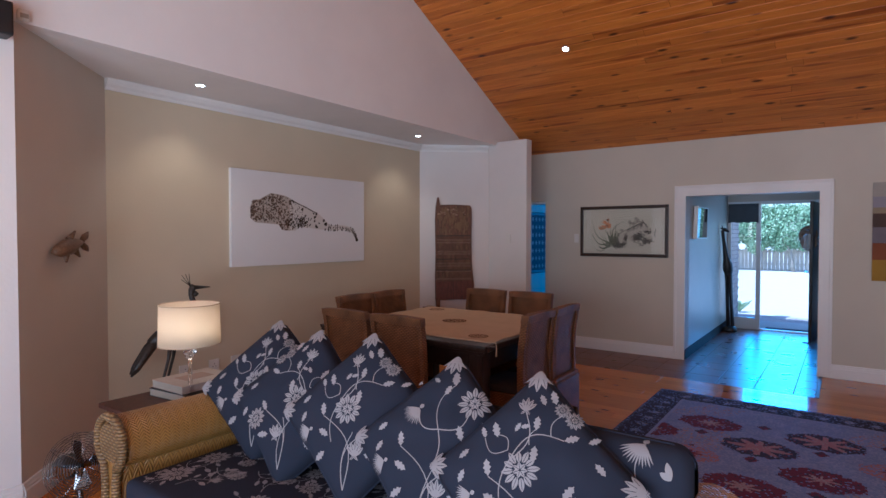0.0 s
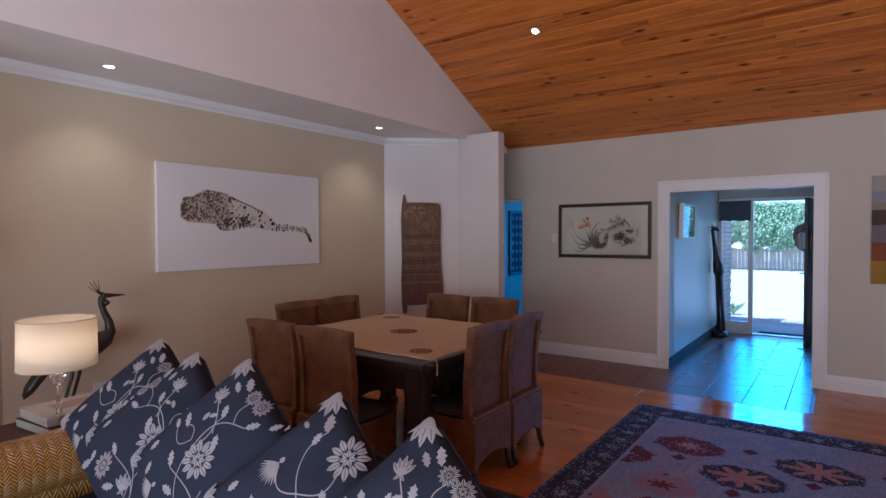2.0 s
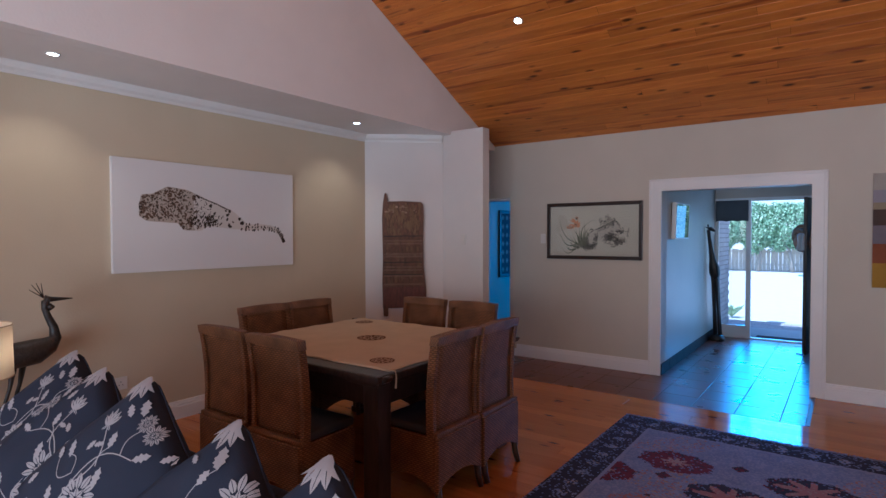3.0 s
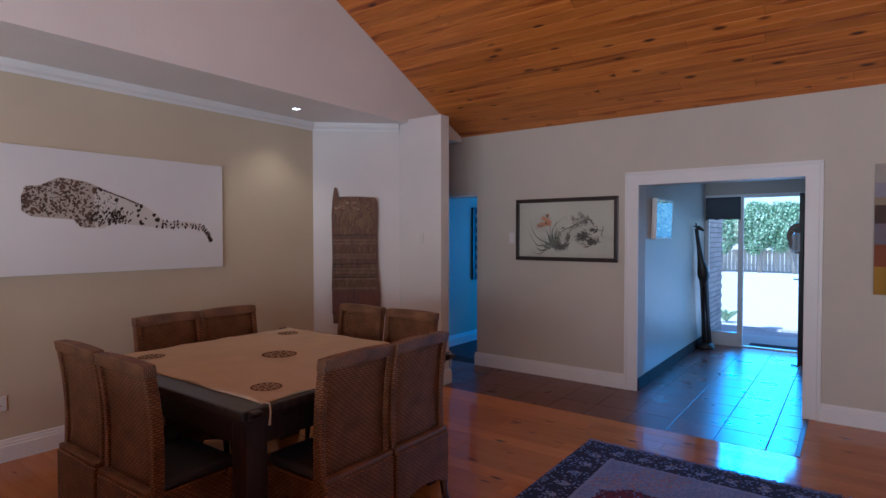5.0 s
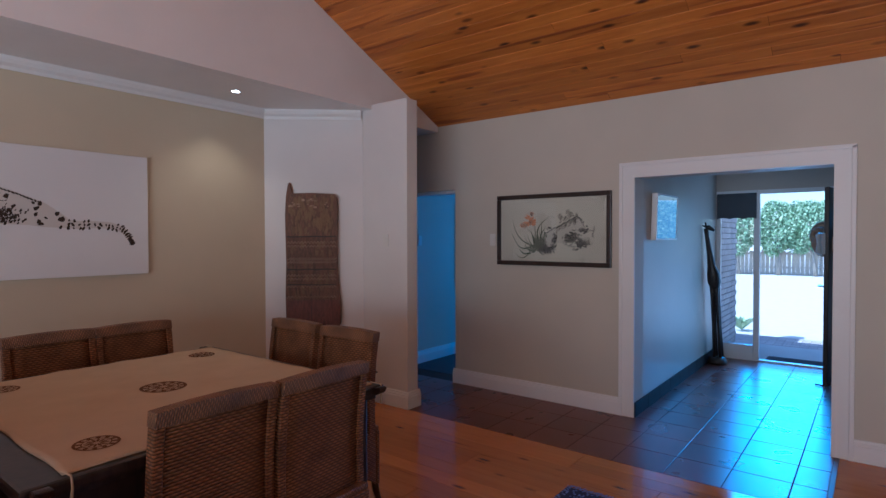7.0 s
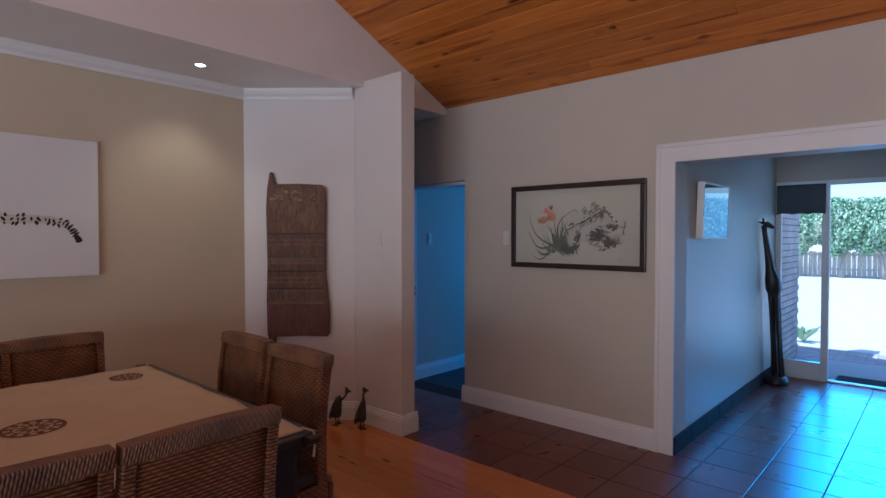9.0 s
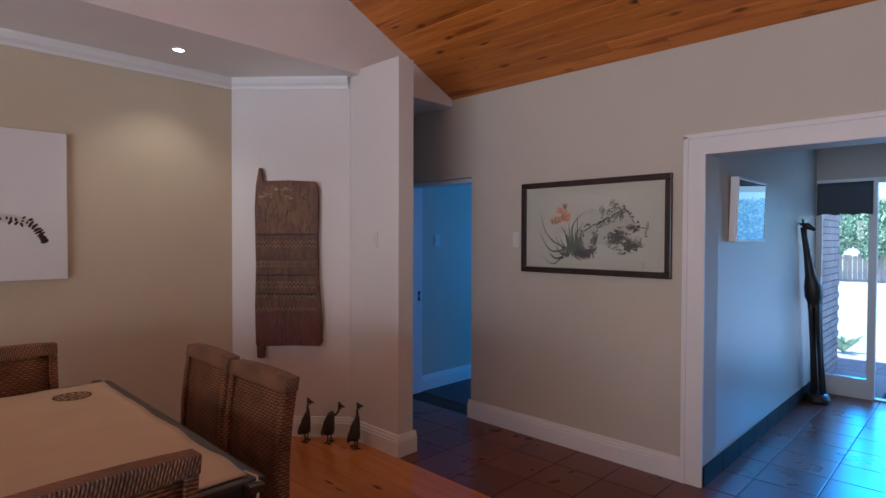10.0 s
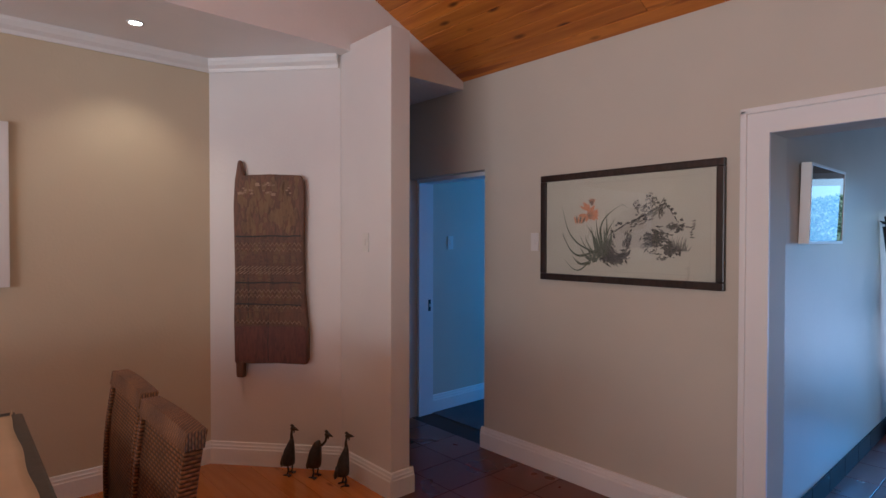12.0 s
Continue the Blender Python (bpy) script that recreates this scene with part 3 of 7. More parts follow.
def curve2d(p, q, bow, n=8):
    (x0, y0), (x1, y1) = p, q
    nx, ny = -(y1 - y0), x1 - x0
    return [(x0 + (x1 - x0) * t + nx * bow * math.sin(math.pi * t), y0 + (y1 - y0) * t + ny * bow * math.sin(math.pi * t)) for t in (i / n for i in range(n + 1))]


def sprig(x, y, ang, size, rng):
    """One branching spray: a bowed stem with leaves and a bloom at its end."""
    out = []
    end = (x + math.cos(ang) * size, y + math.sin(ang) * size)
    stem = curve2d((x, y), end, rng.choice((-0.22, 0.22)))
    out += strip2d(stem, 0.0042, 0.003)
    for i, sgn in ((2, 1), (4, -1), (6, 1)):
        px, py = stem[i]
        a = ang + sgn * rng.uniform(0.7, 1.2)
        s2 = (px + math.cos(a) * size * 0.26, py + math.sin(a) * size * 0.26)
        out += strip2d(curve2d((px, py), s2, 0.15 * sgn, 5), 0.0032, 0.002)
        out += leaf2d(*s2, a, rng.uniform(0.042, 0.056), 0.024, rng.random() < 0.7)
    out += bloom2d(*end, rng.uniform(0.034, 0.044), rng, rng.random() < 0.55, ang)
    return out


def spray_print(seed, half, diamond=True):
    """The flower print of one cushion, in a frame whose v axis points up."""
    rng = random.Random(seed)
    faces = []
    if diamond:
        k = half * math.sqrt(2)
        second = seed == 14

        def stem(p, q, bow, w=0.0042):
            return strip2d(curve2d(p, q, bow, 10), w, w * 0.75)

        def leaf(x, y, a, s=0.05):
            return leaf2d(x, y, a, s * 1.15, s * 0.62, 1)

        # corner bloom that hangs from the upper tip, with one leaf
        faces += bloom2d(0.0, k * 0.955, 0.074, rng, True, -math.pi / 2)
        for s in (-1, 1):
            faces += petal2d(0.0, k * 0.955, -math.pi / 2 + s * 0.55, 0.05, 0.018)
        faces += leaf(0.018, k - 0.115, -1.1, 0.04)
        if second:
            root = (0.01, k - 0.335)
            faces += stem(root, (0.115, k - 0.235), -0.3) + bloom2d(0.125, k - 0.215, 0.062, rng)
            faces += stem(root, (-0.085, k - 0.27), 0.3) + fan2d(-0.09, k - 0.262, 0.062, -2.2)
            faces += stem(root, (0.04, k - 0.15), 0.2, 0.0035) + leaf(0.04, k - 0.15, 1.9, 0.052)
            faces += stem(root, (0.012, k - 0.48), 0.1) + leaf(0.005, k - 0.2, 1.2, 0.04)
            faces += leaf(-0.11, k - 0.16, 2.9) + leaf(-0.03, k - 0.15, 2.6, 0.034) + leaf(0.085, k - 0.31, -1.2)
            faces += leaf(0.16, k - 0.30, 0.3, 0.045)
        else:
            root = (-0.06, k - 0.36)
            faces += stem(root, (-0.024, k - 0.185), -0.22) + bloom2d(-0.024, k - 0.185, 0.044, rng, True)
            faces += stem(root, (0.115, k - 0.275), 0.28) + leaf(0.115, k - 0.275, 0.4, 0.045)
            faces += stem((-0.07, k - 0.325), (-0.12, k - 0.275), -0.3, 0.0035) + leaf(-0.115, k - 0.285, 1.9, 0.05)
            faces += stem((-0.07, k - 0.325), (-0.16, k - 0.29), 0.35, 0.0035) + leaf(-0.158, k - 0.29, 2.0, 0.036)
            faces += stem((0.0, k - 0.30), (0.02, k - 0.245), 0.2, 0.0035) + leaf(0.018, k - 0.25, 1.5, 0.044)
            faces += leaf(-0.055, k - 0.26, 1.0, 0.032) + leaf(-0.035, k - 0.245, 0.3, 0.03) + leaf(0.02, k - 0.30, -1.6, 0.05)
            faces += bloom2d(-0.02, k - 0.385, 0.060, rng)
            faces += stem((0.07, k - 0.265), (0.10, k - 0.19), 0.2, 0.0035)
            faces += bloom2d(0.10, k - 0.168, 0.027, rng) + bloom2d(0.142, k - 0.20, 0.030, rng) + leaf(0.075, k - 0.15, 1.9, 0.05)
            faces += leaf(0.19, k - 0.27, 0.5, 0.04) + stem(root, (-0.07, k - 0.52), -0.15)
        # lower half: branches that rise from the bottom corner
        base = (0.0, -0.30)
        for q, bow in (((-0.13, -0.02), -0.25), ((0.12, -0.06), 0.25), ((0.02, -0.08), 0.1)):
            faces += stem(base, q, bow)
        faces += leaf(-0.13, -0.02, 1.8) + leaf(-0.09, -0.10, 2.7) + leaf(-0.10, -0.16, -2.4) + leaf(0.12, -0.06, 0.9) + leaf(0.08, -0.16, -0.2)
        faces += bloom2d(0.17, -0.10, 0.05, rng) + fan2d(-0.19, -0.08, 0.052, 3.6) + bloom2d(0.04, -0.17, 0.05, rng, True)
        for s in (-1, 1):
            faces += bloom2d(s * k * 0.93, 0.0, 0.062, rng, True, math.pi if s > 0 else 0.0)
            faces += leaf(s * 0.25, 0.03, 1.57 + s * 0.8, 0.042) + leaf(s * 0.24, -0.05, -1.2 * s, 0.042)
        return faces, lambda u, v: abs(u) + abs(v) < k * 0.972
    w, d = half
    for i in range(58):
        u, v = -w + 2 * w * ((i * 0.7549 + 0.05 * rng.random()) % 1), -d + 2 * d * ((i * 0.5698) % 1)
        faces += sprig(u, v, rng.uniform(0, 6.28), rng.uniform(0.12, 0.2), rng)
        if i % 2:
            faces += bloom2d(u, v, rng.uniform(0.05, 0.075), rng)
    return faces, lambda u, v: abs(u) < w * 0.97 and abs(v) < d * 0.95


def decal(name, faces, keep, lift, mat, parent, label):
    """Printed shapes laid on a surface given by lift(u, v)."""
    bm = bmesh.new()
    for k, f in enumerate(faces):
        if all(keep(u, v) for u, v in f):
            step = 0.000012 * (k % 40)
            try:
                bm.faces.new([bm.verts.new(lift(u, v) + Vector((0, -step, step))) for u, v in f])
            except ValueError:
                pass
    return tagged(part(name, bm, mat, parent, label), kind="stuff")


def pillow(seed, at, tilt, turn, lean, half=0.28, thick=0.112):
    """A square scatter cushion that stands on one corner; u, v in its plane, w out of it."""
    rng = random.Random(seed)
    th = thing("scatter_cushion", "navy cotton cushion with pale flower print, propped on its corner", "cushion", group="scatter cushions on the sofa")
    th.matrix_basis = Matrix.Translation(at) @ pose(0, 0, 0, 0, 0, turn) @ pose(0, 0, 0, 90 - tilt, 0, 0) @ pose(0, 0, 0, 0, 0, lean)
    r2 = math.sqrt(0.5)
    crease = [(rng.uniform(-0.1, 0.1), rng.uniform(-0.1, 0.1), rng.uniform(0, 3)) for _ in range(5)]

    def puff(a, b):
        base = thick * max(0.0, (1 - a * a) * (1 - b * b)) ** 0.36
        wob = sum(0.0022 * math.sin(40 * ((a * half - cx) * math.cos(t) + (b * half - cy) * math.sin(t))) for cx, cy, t in crease)
        return base + wob * min(1, 4 * (1 - a * a) * (1 - b * b))

    def place(a, b, sgn):
        pull = 1 - 0.05 * (1 - abs(a) ** 2) * abs(b) ** 4 - 0.05 * (1 - abs(b) ** 2) * abs(a) ** 4
        x, y = a * half * (1 - 0.06 * (1 - b * b) * abs(a) ** 3), b * half * (1 - 0.06 * (1 - a * a) * abs(b) ** 3)
        blunt = 1 - 0.075 * (abs(a) * abs(b)) ** 7
        return Vector(((x - y) * r2 * blunt, (x + y) * r2 * blunt, sgn * puff(a, b)))

    bm = bmesh.new()
    n = 22
    for sgn in (1, -1):
        grid = [[bm.verts.new(place(-1 + 2 * i / n, -1 + 2 * j / n, sgn)) for j in range(n + 1)] for i in range(n + 1)]
        for i in range(n):
            for j in range(n):
                q = (grid[i][j], grid[i + 1][j], grid[i + 1][j + 1], grid[i][j + 1])
                f = bm.faces.new(q if sgn > 0 else q[::-1])
                f.smooth = True
    bmesh.ops.remove_doubles(bm, verts=bm.verts, dist=0.0005)
    part("cover", bm, NAVY, th)
    bm = bmesh.new()
    ring = []
    for k in range(48):
        s, f = divmod(k, 12)
        f = -1 + 2 * f / 12
        a, b = ((f, -1), (1, f), (-f, 1), (-1, -f))[s]
        ring.append(place(a, b, 0))
    tube(bm, ring + [ring[0]], 0.0035, 6)
    part("piping", bm, NAVY, th)

    def lift(u, v):
        x, y = (u + v) * r2, (v - u) * r2
        a, b = max(-1, min(1, x / half)), max(-1, min(1, y / half))
        return Vector((u, v, puff(a, b) + 0.0018))

    faces, keep = spray_print(seed, half)
    if seed == 12:
        faces = [[(-u, v) for u, v in f] for f in faces]
    decal("flower_print", faces, keep, lift, PRINT, th, "pale grey printed flowers and stems")
    return th


def back_cushion(th, i, x0, x1):
    """A plump block with round edges: a rounded profile swept along x, drawn in at its ends."""
    y0, y1, z0, z1, r = 1.785, 1.97, 0.44, 0.86, 0.085
    centre, half = (x0 + x1) / 2, (x1 - x0) / 2

    def inset(u):
        t = max(0.0, (abs(u) - half + 0.07) / 0.07)
        return 0.07 * (1 - math.sqrt(max(0.0, 1 - t * t)))

    bm = bmesh.new()
    rings = []
    for k in range(49):
        u = -half + 2 * half * (0.5 - 0.5 * math.cos(math.pi * k / 48))
        e = inset(u) * 0.9
        rr = max(0.006, r - e * 0.5)
        ring = []
        for cy, cz, a0 in ((y1 - e - rr, z1 - e - rr, 0), (y0 + e + rr, z1 - e - rr, 90), (y0 + e + rr, z0 + e + rr, 180), (y1 - e - rr, z0 + e + rr, 270)):
            for a in range(0, 91, 10):
                q = radians(a0 + a)
                ring.append(bm.verts.new((centre + u, cy + rr * math.cos(q), cz + rr * math.sin(q))))
        rings.append(ring)
    for a, b in zip(rings, rings[1:]):
        for k in range(len(a)):
            bm.faces.new((a[k], a[(k + 1) % len(a)], b[(k + 1) % len(a)], b[k])).smooth = True
    bm.faces.new(rings[0])
    bm.faces.new(rings[-1])
    bmesh.ops.recalc_face_normals(bm, faces=bm.faces)
    back = part("back_cushion", bm, NAVY, th, "plump navy floral back cushion")
    rng = random.Random(90 + i)
    faces = []
    for k in range(5):
        u = half - 0.155 - k * 0.25
        faces += fan2d(u, 0.10, 0.075, -1.9) if k % 2 == 0 else bloom2d(u, 0.05, 0.055, rng)
        faces += leaf2d(u + 0.10, 0.0, 1.9, 0.055, 0.022) + leaf2d(u + 0.10, 0.0, 2.7, 0.04, 0.022)
        faces += strip2d(curve2d((u + 0.005, 0.10), (u + 0.10, -0.10), -0.3, 12), 0.004, 0.003)
        faces += bloom2d(u - 0.10, -0.15, 0.05, rng) + leaf2d(u + 0.02, -0.12, 2.0, 0.05, 0.026, 1)

    def over_edge(u, s):
        e = inset(u) * 0.9
        if s < 0.0:
            return Vector((centre + u, y0 + e - 0.003, z1 - r + s))
        a = min(s / r, math.pi / 2)
        return Vector((centre + u, y0 + r - (r + 0.003 - e) * math.cos(a) + max(0.0, s - r * math.pi / 2), z1 - r + (r + 0.003 - e) * math.sin(a)))

    decal("flower_print", faces, lambda u, v: abs(u) < half - 0.02, over_edge, PRINT, back, "pale grey printed flowers")
    bm = bmesh.new()
    tube(bm, [(x1 - 0.012, y0 + 0.03 + 0.0 * k, 0.46 + 0.033 * k) for k in range(9)] + [(x1 - 0.02, y0 + 0.05, z1 - 0.07), (x1 - 0.035, y0 + 0.075, z1 - 0.035), (x1 - 0.07, y0 + 0.09, z1 + 0.001), (x0 + 0.07, y0 + 0.09, z1 + 0.001)], 0.004, 6)
    part("piping", bm, NAVY, back)


def sofa():
    th = thing("sofa", "honey wicker sofa with rolled arms and navy floral seat", "sofa")
    y0, y1 = 1.10, 2.02
    bm = bmesh.new()
    box(bm, -2.62, -0.28, y0 + 0.02, y1, 0.08, 0.30, 0.02)
    part("base", bm, HONEY, th)
    for cx, sgn in ((-2.66, -1), (-0.24, 1)):
        prof = []
        for k in range(25):
            a = math.radians(-60 + 300 * k / 24)
            prof.append((cx + 0.125 * math.cos(a), 0.585 + 0.125 * math.sin(a)))
        low = [(cx - 0.05, 0.40), (cx - 0.06, 0.05), (cx + 0.06, 0.05), (cx + 0.05, 0.40)]
        bm = bmesh.new()
        prism(bm, [(x - cx, z - 0.585) for x, z in prof + low], y1 - y0 - 0.04)
        arm = part("arm", bm, HONEY, th, "thick woven rolled arm")
        arm.location = (cx, y0 + 0.02, 0.585)
        away = Vector((-cx, -y0 - 0.02, -0.585))
        bm = bmesh.new()
        tube(bm, [(x, y0 + 0.015, z) for x, z in prof + low + prof[:1]], 0.022, 8)
        bmesh.ops.translate(bm, vec=away, verts=bm.verts)
        part("braid", bm, HONEY_CANE, arm, "braided cane edging")
        bm = bmesh.new()
        prism(bm, [(cx + (x - cx) * 0.75, 0.585 + (z - 0.585) * 0.75) for x, z in prof], 0.012, Matrix.Translation((0, y0 + 0.006, 0)))
        bmesh.ops.translate(bm, vec=away, verts=bm.verts)
        part("end_panel", bm, HONEY_CANE, arm)
        for y in (y0 + 0.1, y1 - 0.1):
            bm = bmesh.new()
            lathe(bm, [(0.03, 0.0), (0.035, 0.03), (0.035, 0.06)], Matrix.Translation((cx, y, 0)), 12)
            part("leg", bm, BROWN_WOOD, th)
    bm = bmesh.new()
    box(bm, -2.60, -0.30, y1 - 0.06, y1 + 0.02, 0.08, 0.70, 0.03)
    part("back_frame", bm, HONEY, th)
    bm = bmesh.new()
    box(bm, -2.53, -0.37, y0 + 0.01, y1 - 0.1, 0.295, 0.45, 0.045, seg=4)
    for f in bm.faces:
        f.smooth = True
    seat = part("seat_cushion", bm, NAVY, th, "long navy floral seat cushion")
    faces, keep = spray_print(77, (1.06, 0.38), False)
    decal("flower_print", faces, keep, lambda u, v: Vector((-1.45 + u, 1.51 + v, 0.4525)), PRINT, seat, "pale grey printed flowers")
    for i, (x0, x1) in enumerate(((-2.52, -1.46), (-1.44, -0.27))):
        back_cushion(th, i, x0, x1)
    return th


sofa()
R = 0.28 * math.sqrt(2) * 0.93
for i, (tx, ty, tz, tilt, turn, lean) in enumerate(((-2.415, 1.93, 1.065, 30, 24, 3), (-2.06, 1.87, 1.055, 30, 20, -2), (-1.64, 1.85, 1.085, 29, 18, 2), (-1.20, 1.86, 1.03, 31, 15, -1), (-0.79, 1.84, 1.03, 31, 13, 2))):
    up = pose(0, 0, 0, 0, 0, turn).to_3x3() @ Vector((0, math.sin(radians(tilt)), math.cos(radians(tilt))))
    pillow(11 + i, Vector((tx, ty, tz)) - up * R, tilt, turn, lean)


# ---- dining table, cloth and chairs ----
TX0, TX1, TY0, TY1, TZ = -3.44, -1.83, 3.10, 4.61, 0.81


def dining_table():
    th = thing("dining_table", "large square dark wooden dining table with heavy legs", "table")
    bm = bmesh.new()
    box(bm, TX0, TX1, TY0, TY1, TZ - 0.045, TZ, 0.012)
    part("tabletop", bm, DARK_WOOD, th)
    bm = bmesh.new()
    box(bm, TX0 + 0.03, TX1 - 0.03, TY0 + 0.03, TY1 - 0.03, TZ - 0.07, TZ - 0.045, 0.004)
    part("moulding", bm, DARK_WOOD, th)
    for x0, x1, y0, y1 in ((TX0 + 0.07, TX1 - 0.07, TY0 + 0.07, TY0 + 0.10), (TX0 + 0.07, TX1 - 0.07, TY1 - 0.10, TY1 - 0.07), (TX0 + 0.07, TX0 + 0.10, TY0 + 0.10, TY1 - 0.10), (TX1 - 0.10, TX1 - 0.07, TY0 + 0.10, TY1 - 0.10)):
        bm = bmesh.new()
        box(bm, x0, x1, y0, y1, TZ - 0.19, TZ - 0.07, 0.004)
        part("apron", bm, DARK_WOOD, th)
    for x in (TX0 + 0.115, TX1 - 0.115):
        for y in (TY0 + 0.115, TY1 - 0.115):
            bm = bmesh.new()
            box(bm, x - 0.055, x + 0.055, y - 0.055, y + 0.055, 0, TZ - 0.071, 0.008)
            box(bm, x - 0.065, x + 0.065, y - 0.065, y + 0.065, 0.0, 0.05, 0.008)
            part("leg", bm, DARK_WOOD, th)
    # turned-up scroll ends of the top
    for y in (TY0 + 0.05, TY1 - 0.05):
        for x, s in ((TX1, 1), (TX0, -1)):
            bm = bmesh.new()
            prism(bm, [(x, TZ - 0.045), (x + s * 0.03, TZ - 0.03), (x + s * 0.045, TZ - 0.005), (x + s * 0.03, TZ + 0.0), (x, TZ - 0.004)], 0.05, Matrix.Translation((0, y - 0.025, 0)), 0.003)
            part("scroll_end", bm, DARK_WOOD, th)


def tablecloth():
    th = thing("tablecloth", "cream linen cloth with brown round motifs on the table", "tablecloth")
    x0, x1, y0, y1, z = TX0 + 0.05, TX1 - 0.035, TY0 + 0.12, TY1 - 0.045, TZ + 0.002
    rng = random.Random(8)
    bm = bmesh.new()
    n = 48
    ph = [rng.uniform(0, 6) for _ in range(4)]

    def drape(x, y):
        u, v = (x - x0) / (x1 - x0), (y - y0) / (y1 - y0)
        edge = max(0.0, 1 - 8 * min(u, v, 1 - u, 1 - v))
        return z + 0.004 + 0.0022 * math.sin(u * 11 + ph[1]) * math.sin(v * 9 + ph[2]) + 0.005 * edge * max(0.0, math.sin((u - v) * 26 + ph[3]))

    g = []
    for i in range(n + 1):
        row = []
        for j in range(n + 1):
            u, v = i / n, j / n
            x, y = x0 + (x1 - x0) * u, y0 + (y1 - y0) * v
            edge = max(0.0, 1 - 8 * min(u, v, 1 - u, 1 - v))
            row.append((x + 0.004 * edge * math.sin(v * 23 + ph[0]), y + 0.004 * edge * math.sin(u * 21 + ph[0]), drape(x, y)))
        g.append(row)
    top = [[bm.verts.new(p) for p in row] for row in g]
    low = [[bm.verts.new((p[0], p[1], z)) for p in row] for row in g]
    for i in range(n):
        for j in range(n):
            bm.faces.new((top[i][j], top[i + 1][j], top[i + 1][j + 1], top[i][j + 1])).smooth = True
    rim = [(i, 0) for i in range(n)] + [(n, j) for j in range(n)] + [(n - i, n) for i in range(n)] + [(0, n - j) for j in range(n)]
    for (a, b), (c, d) in zip(rim, rim[1:] + rim[:1]):
        bm.faces.new((top[a][b], low[a][b], low[c][d], top[c][d]))
    part("cloth", bm, LINEN, th)
    cx, cy = (x0 + x1) / 2, (y0 + y1) / 2
    for k, (mx, my, rad) in enumerate(((cx, cy, 0.105), (x0 + 0.2, y0 + 0.17, 0.075), (x1 - 0.2, y0 + 0.17, 0.075), (x0 + 0.2, y1 - 0.17, 0.075), (x1 - 0.2, y1 - 0.17, 0.075))):
        faces = []
        for ring in ((0.86, 1.0), (0.60, 0.66)):
            for s in range(32):
                a, b = 2 * math.pi * s / 32, 2 * math.pi * (s + 1) / 32
                faces.append([(rad * ring[0] * math.cos(a), rad * ring[0] * math.sin(a)), (rad * ring[1] * math.cos(a), rad * ring[1] * math.sin(a)),
                              (rad * ring[1] * math.cos(b), rad * ring[1] * math.sin(b)), (rad * ring[0] * math.cos(b), rad * ring[0] * math.sin(b))])
        for s in range(12):
            a = 2 * math.pi * s / 12
            faces += leaf2d(rad * 0.62 * math.cos(a), rad * 0.62 * math.sin(a), a + 0.4, rad * 0.3, rad * 0.22)
            faces += leaf2d(rad * 0.12 * math.cos(a), rad * 0.12 * math.sin(a), a, rad * 0.46, rad * 0.13)
        decal("round_motif", faces, lambda u, v: True, lambda u, v, mx=mx, my=my: Vector((mx + u, my + v, drape(mx + u, my + v) + 0.0012)), BROWN_PRINT, th, "brown embroidered roundel")
    for x, y in ((x0, y0), (x1, y0), (x1, y1), (x0, y1)):
        sx, sy = (1 if x > cx else -1), (1 if y > cy else -1)
        bm = bmesh.new()
        ex, ey = (TX1 + 0.012 if sx > 0 else TX0 - 0.012), y
        tube(bm, [(x - sx * 0.02, y, z + 0.008), (ex - sx * 0.004, y + 0.01, z + 0.008), (ex, ey + 0.012, z - 0.03), (ex + sx * 0.002, ey + 0.005, z - 0.085)], [0.003, 0.0035, 0.004, 0.006], 7)
        part("tassel", bm, LINEN, th)


